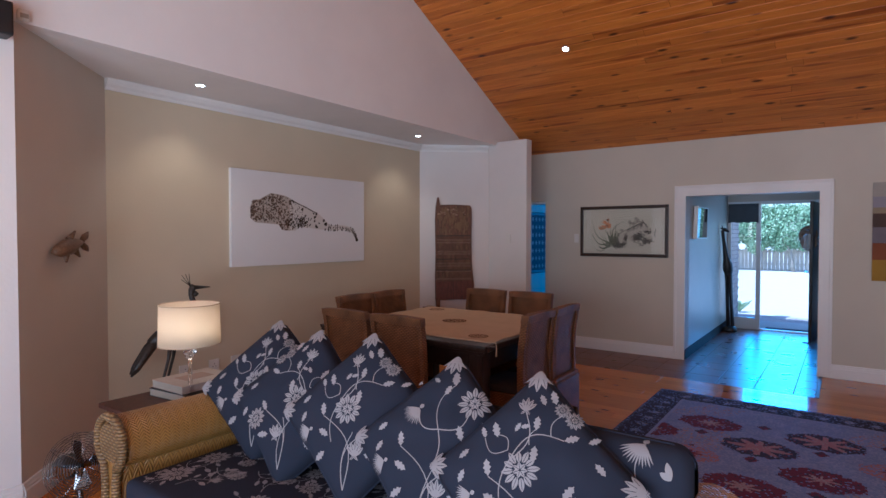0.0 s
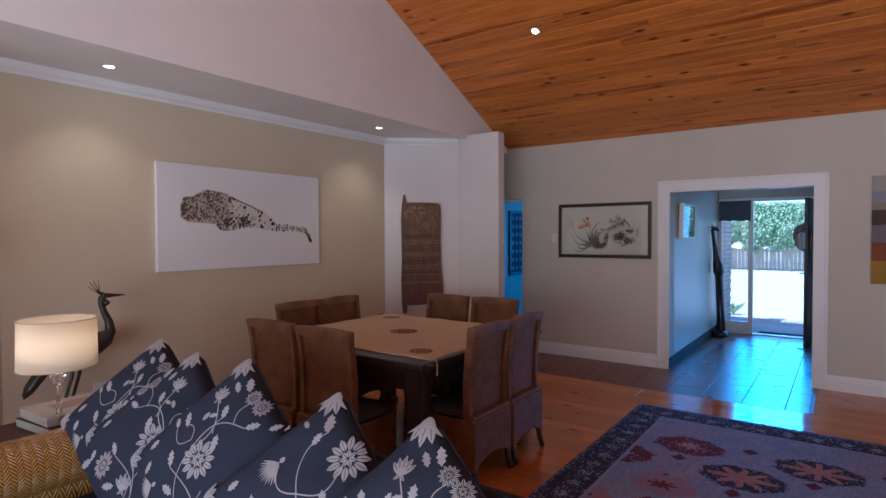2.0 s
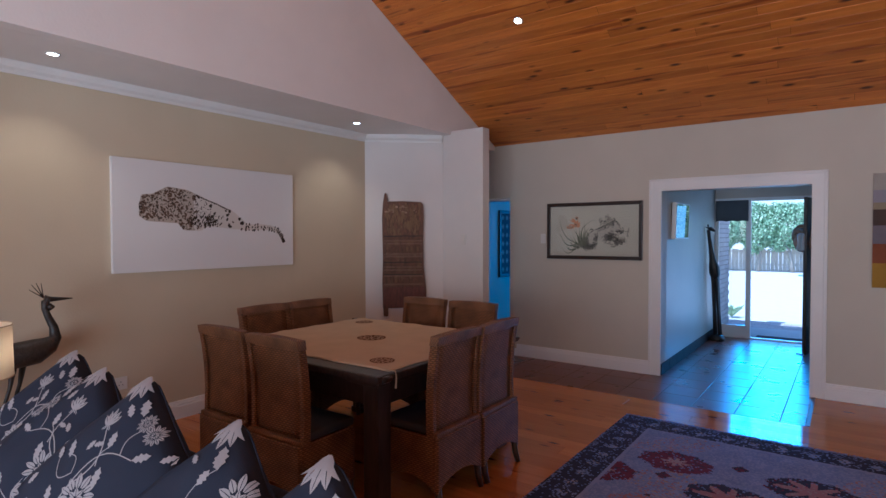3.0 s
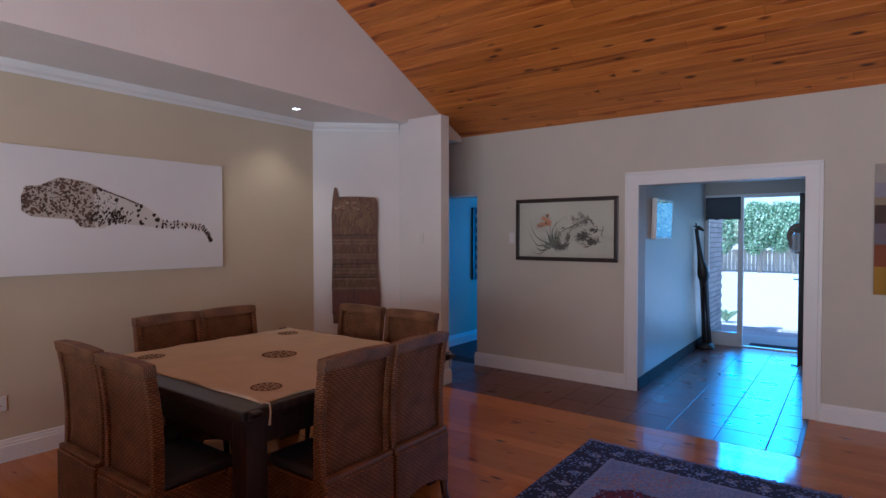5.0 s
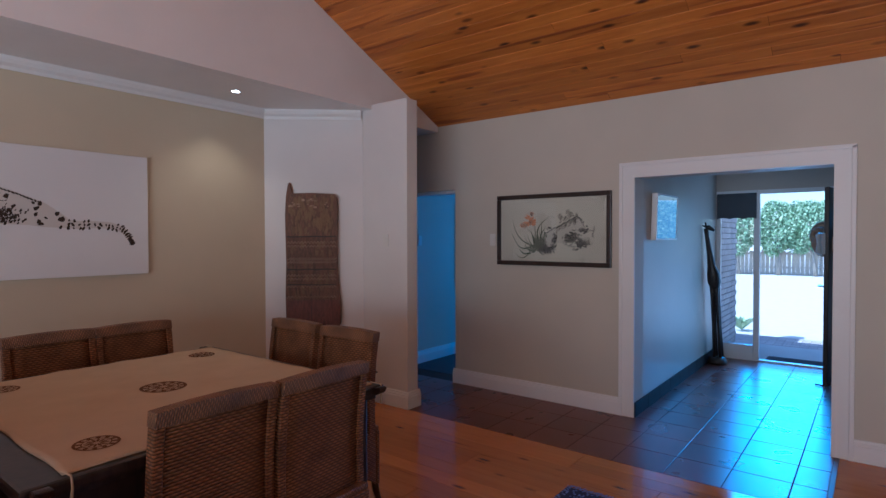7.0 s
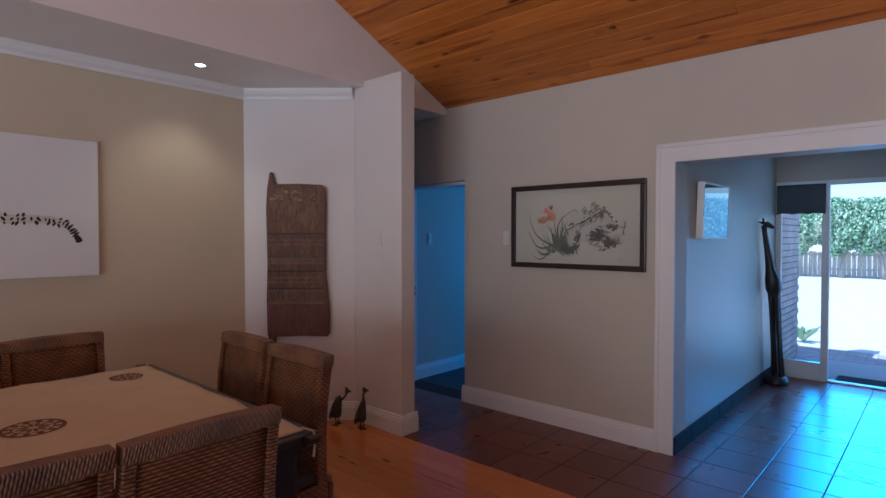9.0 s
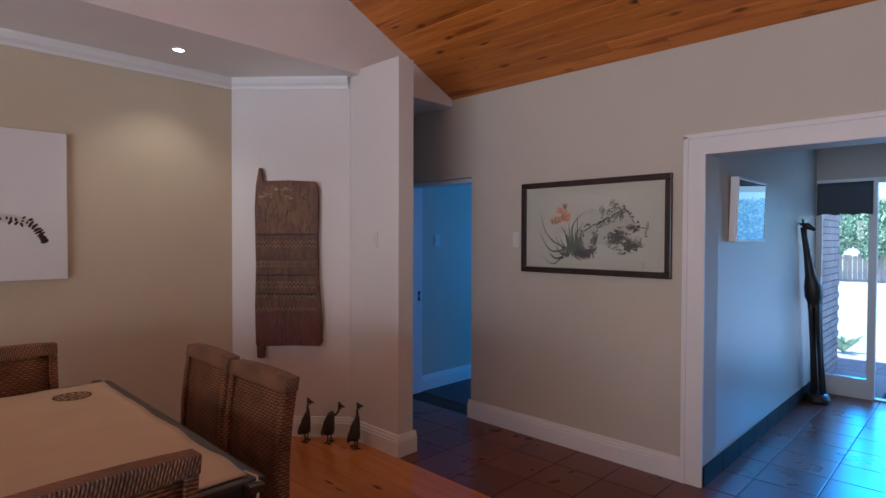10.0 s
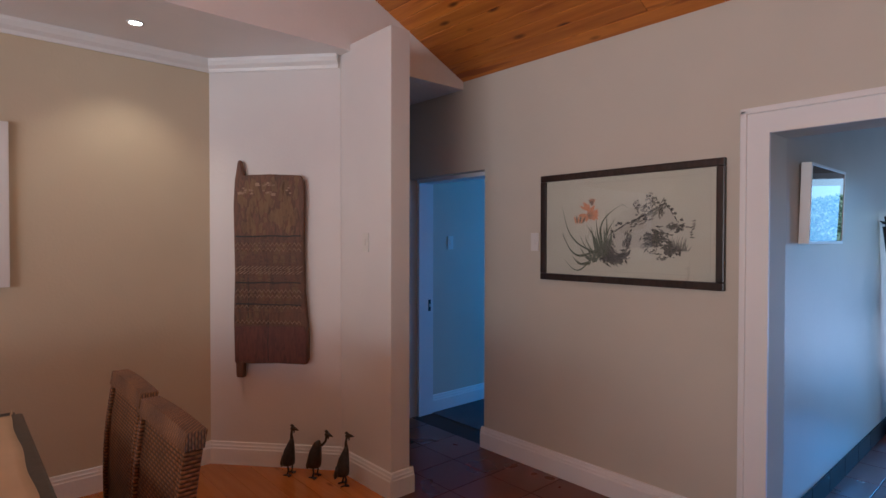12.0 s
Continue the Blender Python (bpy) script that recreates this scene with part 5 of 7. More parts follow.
    for _ in range(260):
        u = 0.12 + 0.29 * rng.random()
        v = rng.uniform(lerp_table(low, u) + 0.01, lerp_table(top, u) - 0.01)
        soft.append(blot(u * w, v * h, rng.uniform(0.008, 0.018), rng, 0.6, rng.uniform(0, 3)))
    flat_marks("umber_brush_work", soft, front, UMBER, th, "soft umber brush marks", -0.0014)


def framed_brush_painting():
    x0, x1, z0, z1 = -2.872, -1.706, 1.274, 1.952
    w, h = x1 - x0, z1 - z0
    th = thing("framed_painting", "brush painting of orange flowers and rocks, dark wooden frame", "painting", Matrix.Translation((x0, Y_DOOR, z0)))
    fw = 0.042
    for a, b, c, d in ((0, w, 0, fw), (0, w, h - fw, h), (0, fw, fw, h - fw), (w - fw, w, fw, h - fw)):
        bm = bmesh.new()
        box(bm, a, b, -0.03, 0, c, d, 0.006)
        part("frame_rail", bm, DARK_WOOD, th)
    bm = bmesh.new()
    box(bm, fw, w - fw, -0.012, 0, fw, h - fw)
    mount = part("mount", bm, PAPER, th, "cream paper mount")
    bm = bmesh.new()
    for a, b, c, d in ((fw + 0.03, w - fw - 0.03, fw + 0.028, fw + 0.031), (fw + 0.03, w - fw - 0.03, h - fw - 0.034, h - fw - 0.031), (fw + 0.03, fw + 0.033, fw + 0.031, h - fw - 0.034), (w - fw - 0.033, w - fw - 0.03, fw + 0.031, h - fw - 0.034)):
        box(bm, a, b, -0.0128, -0.012, c, d)
    part("mount_line", bm, PALE_WASH, mount)
    rng = random.Random(5)
    m = Matrix.Translation((0, -0.012, 0))
    g = lambda u, v: (0.02 + u * (w - 0.04), 0.02 + v * (h - 0.04))

    def blade(u0, v0, u1, v1, bow, wd):
        p = curve2d(g(u0, v0), g(u1, v1), bow, 12)
        return strip2d(p[:5], wd * 0.5, wd) + strip2d(p[4:], wd, 0.001)

    ridge = [(0.40, 0.38), (0.436, 0.456), (0.527, 0.54), (0.613, 0.605), (0.696, 0.68), (0.736, 0.71), (0.775, 0.62), (0.821, 0.50)]
    foot = [(0.40, 0.20), (0.45, 0.19), (0.50, 0.24), (0.54, 0.30), (0.59, 0.31), (0.63, 0.28), (0.70, 0.40), (0.76, 0.44), (0.821, 0.46)]
    cols = []
    for i in range(28):
        a, b = 0.40 + 0.42 * i / 28, 0.40 + 0.42 * (i + 1) / 28
        cols.append([g(a, lerp_table(foot, a)), g(b, lerp_table(foot, b)), g(b, lerp_table(ridge, b) - 0.02), g(a, lerp_table(ridge, a) - 0.02)])
    flat_marks("pale_wash", cols, m, PALE_WASH, th, "pale ink wash", -0.0006)
    wash, dark, ink = [], [], []

    def stroke(u, v, a, s):
        return leaf2d(*g(u, v), a + rng.uniform(-0.5, 0.5), 1.35 * s * rng.uniform(0.5, 1.3), 1.3 * s * rng.uniform(0.16, 0.36))

    def shade(n, u0, v0, su, sv, ang, size, share):
        for _ in range(n):
            (dark if rng.random() < share else wash).extend(stroke(rng.gauss(u0, su), rng.gauss(v0, sv), ang, size))

    # soft shading: the left foot, the hollow under the rock, and below its tip
    shade(70, 0.42, 0.31, 0.020, 0.055, -1.1, 0.032, 0.35)
    shade(80, 0.455, 0.22, 0.028, 0.025, -0.7, 0.026, 0.5)
    shade(50, 0.535, 0.33, 0.010, 0.055, 1.4, 0.024, 0.4)
    shade(30, 0.505, 0.245, 0.015, 0.018, 0.6, 0.022, 0.5)
    shade(120, 0.690, 0.40, 0.028, 0.032, -0.4, 0.024, 0.6)
    shade(60, 0.645, 0.35, 0.022, 0.030, 0.6, 0.022, 0.5)
    shade(50, 0.735, 0.31, 0.022, 0.035, 0.2, 0.020, 0.6)
    shade(45, 0.780, 0.475, 0.022, 0.018, 0.4, 0.022, 0.45)
    shade(25, 0.715, 0.62, 0.006, 0.030, 1.3, 0.022, 0.2)
    for _ in range(36):
        u = rng.uniform(0.54, 0.70)
        wash.extend(stroke(u, lerp_table(ridge, u) - 0.03 - rng.random() ** 2 * 0.06, 0.55, 0.026))
    # broken ink rim along the ridge, dots on it
    for k in range(90):
        u = 0.42 + 0.40 * k / 90
        a = math.atan2(lerp_table(ridge, u + 0.008) - lerp_table(ridge, u), 0.014)
        if rng.random() < 0.8:
            ink.extend(leaf2d(*g(u, lerp_table(ridge, u) - 0.02 + rng.uniform(-0.008, 0.006)), a, rng.uniform(0.014, 0.028), rng.uniform(0.004, 0.008)))
    for cx, cy in ((0.445, 0.46), (0.47, 0.51), (0.485, 0.53), (0.497, 0.525), (0.585, 0.60), (0.625, 0.56), (0.635, 0.565), (0.70, 0.70), (0.735, 0.715), (0.755, 0.665), (0.77, 0.64), (0.785, 0.60), (0.818, 0.545), (0.82, 0.50), (0.81, 0.465), (0.80, 0.455)):
        ink.append(blot(*g(cx, cy), rng.uniform(0.007, 0.012), rng, 0.8))
    # low plants and the round stone
    for _ in range(64):
        (dark if rng.random() < 0.6 else ink).append(blot(*g(rng.uniform(0.735, 0.815), rng.gauss(0.275, 0.02)), rng.uniform(0.005, 0.011), rng, 0.6, rng.uniform(0, 3)))
    for k in range(16):
        a = 2 * math.pi * k / 16
        (dark if k % 3 else ink).extend(leaf2d(*g(0.668 + 0.024 * math.cos(a), 0.296 + 0.04 * math.sin(a)), a + 1.57, 0.012, 0.005))
    for _ in range(80):
        (dark if rng.random() < 0.5 else ink).extend(stroke(rng.uniform(0.29, 0.50), rng.gauss(0.185, 0.016), 1.2, 0.018))
    for k in range(34):
        u = rng.uniform(0.77, 0.85)
        wash += strip2d([g(u, 0.28), g(u + rng.uniform(-0.02, 0.025), rng.uniform(0.32, 0.41))], 0.006, 0.001)
    for _ in range(18):
        wash.extend(stroke(rng.uniform(0.69, 0.735), rng.uniform(0.205, 0.225), 0.0, 0.018))
    # twisted bush on the ridge
    for cx, cy, rad in ((0.585, 0.695, 0.022), (0.605, 0.655, 0.026), (0.66, 0.745, 0.030), (0.685, 0.715, 0.022), (0.655, 0.69, 0.024), (0.63, 0.66, 0.02)):
        for k in range(22):
            a, q = rng.uniform(0, 6.28), rng.random()
            (wash if k % 3 else dark).extend(stroke(cx + math.cos(a) * rad * 0.9 * q, cy + math.sin(a) * rad * 1.6 * q, a + 1.5, 0.014))
    grass = []
    for u0, v0, u1, v1, bow in ((0.385, 0.24, 0.13, 0.72, 0.20), (0.40, 0.25, 0.50, 0.70, 0.26), (0.37, 0.30, 0.135, 0.44, 0.34), (0.39, 0.24, 0.41, 0.66, -0.06), (0.38, 0.22, 0.29, 0.52, -0.06), (0.31, 0.17, 0.15, 0.18, 0.34),
                                (0.31, 0.17, 0.20, 0.22, 0.26), (0.41, 0.24, 0.46, 0.56, 0.12), (0.38, 0.22, 0.32, 0.50, 0.06), (0.37, 0.22, 0.25, 0.42, 0.14), (0.32, 0.17, 0.26, 0.30, 0.12), (0.33, 0.17, 0.30, 0.32, 0.05), (0.34, 0.17, 0.36, 0.30, 0.1),
                                (0.40, 0.23, 0.35, 0.58, 0.05), (0.41, 0.24, 0.44, 0.50, -0.1), (0.42, 0.23, 0.42, 0.48, 0.08), (0.38, 0.20, 0.28, 0.42, 0.1), (0.39, 0.21, 0.37, 0.50, -0.05), (0.40, 0.22, 0.43, 0.42, 0.05), (0.32, 0.16, 0.22, 0.19, 0.2), (0.36, 0.19, 0.25, 0.30, 0.18),
                                (0.39, 0.22, 0.345, 0.46, 0.04), (0.40, 0.22, 0.385, 0.44, 0.03), (0.41, 0.22, 0.40, 0.50, 0.02), (0.43, 0.24, 0.45, 0.46, 0.08), (0.38, 0.2, 0.33, 0.40, 0.08), (0.33, 0.16, 0.38, 0.27, -0.1)):
        grass += blade(u0, v0, u1, v1, bow, rng.uniform(0.010, 0.017))
    grass += strip2d([g(0.135, 0.44), g(0.14, 0.40), g(0.155, 0.36)], 0.006, 0.002) + strip2d([g(0.50, 0.70), g(0.52, 0.69), g(0.535, 0.665)], 0.004, 0.001)
    flat_marks("ink_shading", wash, m, WASH, th, "grey ink shading", -0.0011)
    flat_marks("dark_shading", dark, m, DARK_WASH, th, "dark ink shading", -0.0014)
    flat_marks("ink_marks", ink, m, INK, th, "black ink marks", -0.0017)
    flat_marks("leaf_strokes", grass, m, GREEN_INK, th, "dark green leaf strokes", -0.0022)
    fl, core = [], []
    for k in range(15):
        x, y = g(0.31 + rng.uniform(-0.012, 0.012), 0.625 + rng.uniform(-0.03, 0.03))
        fl += leaf2d(x, y, 0.1 + k * 0.43, rng.uniform(0.045, 0.075), rng.uniform(0.016, 0.03))
    for k in range(6):
        x, y = g(0.225 + 0.007 * k, 0.53)
        (core if k % 2 else fl).extend(leaf2d(x, y, 1.9 - 0.18 * k, 0.055, 0.012))
    x, y = g(0.325, 0.70)
    for k in range(6):
        (core if k % 2 else fl).extend(leaf2d(x, y, 1.1 + 0.2 * k, 0.05, 0.010))
    for k in range(9):
        x, y = g(0.31, 0.61)
        core += leaf2d(x, y, k * 0.7, rng.uniform(0.02, 0.04), 0.005)
    flat_marks("flower_strokes", fl, m, ORANGE_INK, th, "orange flower strokes", -0.0027)
    flat_marks("flower_veins", core, m, UMBER, th, "red-brown petal veins", -0.0030)
    callig = []
    for k in range(7):
        x, y = g(0.872 + rng.uniform(-0.008, 0.008), 0.53 - 0.022 * k)
        callig += strip2d([(x - 0.010, y), (x + rng.uniform(0.004, 0.016), y + rng.uniform(-0.004, 0.008))], 0.005, 0.003)
        callig += strip2d([(x, y + 0.008), (x + rng.uniform(-0.005, 0.005), y - 0.008)], 0.004, 0.002)
    flat_marks("writing_strokes", callig, m, INK, th, "small black brush strokes", -0.0017)
    bm = bmesh.new()
    box(bm, fw, w - fw, -0.021, -0.019, fw, h - fw)
    pane = part("pane", bm, GLASS, th, "clear picture glass")
    pane.visible_shadow = False


def abstract_canvas():
    x0, x1, z0, z1 = 0.338, 1.18, 1.082, 2.112
    w, h = x1 - x0, z1 - z0
    th = thing("canvas_painting", "abstract landscape canvas in grey, violet, brown and ochre", "painting", Matrix.Translation((x0, Y_DOOR, z0)))
    bm = bmesh.new()
    box(bm, 0, w, -0.035, 0, 0, h, 0.003)
    part("canvas", bm, CANVAS, th)
    bands = [(0.0, 0.20, (0.42, 0.25, 0.03)), (0.20, 0.37, (0.26, 0.09, 0.04)), (0.37, 0.53, (0.22, 0.20, 0.24)), (0.53, 0.67, (0.10, 0.07, 0.06)), (0.67, 0.73, (0.36, 0.30, 0.20)), (0.73, 0.84, (0.36, 0.35, 0.42)), (0.84, 1.0, (0.46, 0.43, 0.38))]
    for i, (a, b, c) in enumerate(bands):
        bm = bmesh.new()
        rng = random.Random(60 + i)
        low = [(w * k / 16, max(0, a * h + (rng.uniform(-0.02, 0.02) if a > 0 else 0))) for k in range(17)]
        top = [(w * k / 16, min(h, b * h + 0.015)) for k in range(16, -1, -1)]
        mat = cloth("paint_band", c, 0.75, 60, 0.6)
        bm.faces.new([bm.verts.new((x, -0.0362 - 0.0007 * (len(bands) - i), z)) for x, z in low + top])
        part("paint_band", bm, mat, th)


def carved_panel():
    m, n = frame_m((X_BAY, 5.72), (-3.76, 6.33))
    th = thing("carved_panel", "old carved brown wooden door panel hung on the white wall", "wall panel", m)
    s0, s1, z0, z1 = 0.205, 0.712, 0.705, 1.962
    outline = [(s0, z0 + 0.0), (s0 + 0.12, z0 - 0.004), (s0 + 0.3, z0 + 0.004), (s1 - 0.012, z0 + 0.0), (s1 + 0.004, z0 + 0.03), (s1 + 0.006, z0 + 0.2), (s1 - 0.012, z0 + 0.38), (s1 - 0.022, z0 + 0.5), (s1 - 0.028, z0 + 0.8), (s1 - 0.022, z0 + 1.1),
               (s1 - 0.028, z1 - 0.04), (s1 - 0.05, z1 - 0.006), (s0 + 0.25, z1 + 0.004), (s0 + 0.075, z1), (s0 + 0.005, z1 - 0.012), (s0 - 0.006, z1 - 0.2), (s0 + 0.002, z0 + 0.6), (s0 - 0.006, z0 + 0.3)]
    bm = bmesh.new()
    prism(bm, outline, 0.042, Matrix.Translation((0, -0.055, 0)), 0.004)
    part("board", bm, OLD_WOOD, th)
    for za, zb in ((z1 - 0.02, z1 + 0.10), (z0 - 0.10, z0 + 0.02)):
        bm = bmesh.new()
        c = s0 + 0.035
        tip = 0.010
        prism(bm, [(c - 0.03, za), (c + 0.03, za), (c + (tip if zb > 1.5 else 0.026), zb), (c - (tip if zb > 1.5 else 0.026), zb)] if zb > 1.5 else [(c - 0.026, za), (c + 0.026, za), (c + 0.03, zb), (c - 0.03, zb)], 0.04, Matrix.Translation((0, -0.054, 0)), 0.006)
        part("pivot_peg", bm, OLD_WOOD, th)
    bm = bmesh.new()
    box(bm, s0 + 0.1, s0 + 0.4, -0.013, 0.0, 1.2, 1.5)
    part("batten", bm, BROWN_WOOD, th)
    rng = random.Random(14)
    y = -0.0555
    a, b = s0 + 0.012, s1 - 0.04
    for zc, kind in ((1.535, "line"), (1.50, "zig"), (1.465, "zig"), (1.43, "line"), (1.40, "line"), (1.375, "line"), (1.345, "slant"), (1.315, "slant"), (1.285, "line"), (1.26, "line"), (1.225, "line"), (1.19, "zig"), (1.155, "zig"), (1.12, "line"), (1.085, "zig"), (1.05, "line"), (0.985, "zig"), (0.96, "line")):
        bm = bmesh.new()
        if kind == "line":
            f = strip2d([(a + (b - a) * k / 10, zc + rng.uniform(-0.002, 0.002)) for k in range(11)], 0.006, 0.006)
        elif kind == "zig":
            f = strip2d([(a + (b - a) * k / 30, zc + (0.010 if k % 2 else -0.010)) for k in range(31)], 0.006, 0.006)
        else:
            f = []
            for k in range(16):
                x = a + (b - a) * k / 16
                f += strip2d([(x, zc - 0.012), (x + 0.04, zc + 0.012)], 0.005, 0.004)
        for q in f:
            t = bmesh.new()
            face = t.faces.new([t.verts.new((u, y, v)) for u, v in q])
            r = bmesh.ops.extrude_face_region(t, geom=[face])
            for v in r["geom"]:
                if isinstance(v, bmesh.types.BMVert):
                    v.co.y -= 0.007
            bmesh.ops.recalc_face_normals(t, faces=t.faces)
            join(bm, t)
        tagged(part("carved_band", bm, OLD_WOOD_PALE if kind != "line" else OLD_WOOD, th, "carved ridge row"), kind="stuff")
    bm = bmesh.new()
    for k in range(22):
        u, v = rng.uniform(a + 0.02, b - 0.06), rng.uniform(1.83, 1.91)
        t = bmesh.new()
        t.faces.new([t.verts.new((p, y - 0.0012 - 0.00002 * k, q)) for p, q in blot(u, v, rng.uniform(0.008, 0.02), rng, 0.5)])
        join(bm, t)
    tagged(part("worn_patch", bm, OLD_WOOD_PALE, th, "pale worn patches"), kind="stuff")
    rub = []
    for _ in range(150):
        u = rng.uniform(a + 0.03, b - 0.03)
        v = rng.uniform(1.58, 1.93) if rng.random() < 0.75 else rng.uniform(0.97, 1.55)
        rub.append(blot(u, v, rng.uniform(0.006, 0.022), rng, 2.2, rng.uniform(-0.2, 0.2)))
    flat_marks("rubbed_wood", rub, Matrix.Translation((0, -0.0552, 0)), OCHRE_WORN, th, "ochre rubbed wood", -0.0006)
    bm = bmesh.new()
    prism(bm, [(s0 + 0.006, z0 + 0.01), (s1 - 0.004, z0 + 0.012), (s1 - 0.004, z0 + 0.19), (s1 - 0.02, z0 + 0.255), (s0 + 0.004, z0 + 0.245)], 0.006, Matrix.Translation((0, -0.0595, 0)), 0.002)
    part("lower_block", bm, RED_STAIN, th, "smooth red-stained lower block")
    cracks = strip2d([(s0 + 0.24, z0 + 0.02), (s0 + 0.236, z0 + 0.16), (s0 + 0.243, z0 + 0.30), (s0 + 0.238, z0 + 0.42)], 0.005, 0.002)
    cracks += strip2d([(s0 + 0.10, z0 + 0.30), (s0 + 0.104, z0 + 0.5), (s0 + 0.098, z0 + 0.72)], 0.005, 0.002)
    for zc in (1.555, 1.245, 1.10):
        cracks += strip2d([(a + (b - a) * k / 10, zc + rng.uniform(-0.003, 0.003)) for k in range(11)], 0.010, 0.008)
    flat_marks("dark_groove", cracks, Matrix.Translation((0, -0.0592, 0)), INK, th, "dark cracks and grooves", -0.0022)


def guineafowl(x, y, turn, bend):
    """A small upright metal fowl figure with a cloak-like body, one plain shape."""
    bm = bmesh.new()
    if bend:
        body, rad = [(-0.035, 0, 0.070), (-0.034, 0, 0.10), (-0.024, 0, 0.16), (-0.008, 0, 0.215), (0.004, 0, 0.238)], [0.044, 0.047, 0.040, 0.027, 0.008]
        neck, hx, hz = [(0.0, 0, 0.205), (0.028, 0, 0.215), (0.05, 0, 0.24), (0.056, 0, 0.268), (0.062, 0, 0.285)], 0.064, 0.286
    else:
        body, rad = [(-0.024, 0, 0.066), (-0.026, 0, 0.095), (-0.016, 0, 0.16), (-0.004, 0, 0.21), (0.0, 0, 0.24)], [0.040, 0.044, 0.034, 0.020, 0.010]
        neck, hx, hz = [(0.0, 0, 0.23), (-0.004, 0, 0.26), (0.0, 0, 0.285), (0.008, 0, 0.302)], 0.010, 0.304
    tube(bm, body, rad, 12)
    tube(bm, neck, [0.012, 0.009, 0.0075] + [0.009] * (len(neck) - 3), 8)
    tube(bm, [(hx - 0.016, 0, hz - 0.004), (hx, 0, hz), (hx + 0.014, 0, hz - 0.003), (hx + 0.04, 0, hz - 0.012)], [0.010, 0.016, 0.011, 0.002], 8)
    tube(bm, [(hx, 0, hz + 0.008), (hx - 0.012, 0, hz + 0.022), (hx - 0.022, 0, hz + 0.018)], [0.010, 0.008, 0.002], 6)
    tube(bm, [(hx + 0.008, 0, hz - 0.008), (hx + 0.006, 0, hz - 0.03)], [0.006, 0.004], 5)
    tube(bm, [(body[1][0] - 0.02, 0, 0.11), (body[0][0] - 0.045, 0, 0.066), (body[0][0] - 0.05, 0, 0.045)], [0.026, 0.016, 0.004], 8)
    for s in (-1, 1):
        tube(bm, [(body[0][0] + 0.005, s * 0.024, 0.08), (body[0][0] + 0.014, s * 0.027, 0.04), (body[0][0] + 0.006, s * 0.028, 0.003)], [0.007, 0.005, 0.005], 6)
        for a in (-0.6, 0, 0.6, 3.14):
            tube(bm, [(body[0][0] + 0.006, s * 0.028, 0.006), (body[0][0] + 0.006 + 0.028 * math.cos(a), s * 0.028 + 0.028 * math.sin(a), 0.003)], [0.0055, 0.003], 5)
    ob = part("fowl_statue", bm, IRON)
    ob.matrix_basis = pose(x, y, 0, 0, 0, turn)
    tagged(ob, "small dark metal fowl statue standing on the floor", "statue", "three fowl statues")


spotted_canvas()
framed_brush_painting()
abstract_canvas()
carved_panel()
guineafowl(-3.90, 6.045, 35, 0)
guineafowl(-3.745, 6.155, 30, 1)
guineafowl(-3.54, 6.235, 75, 0)


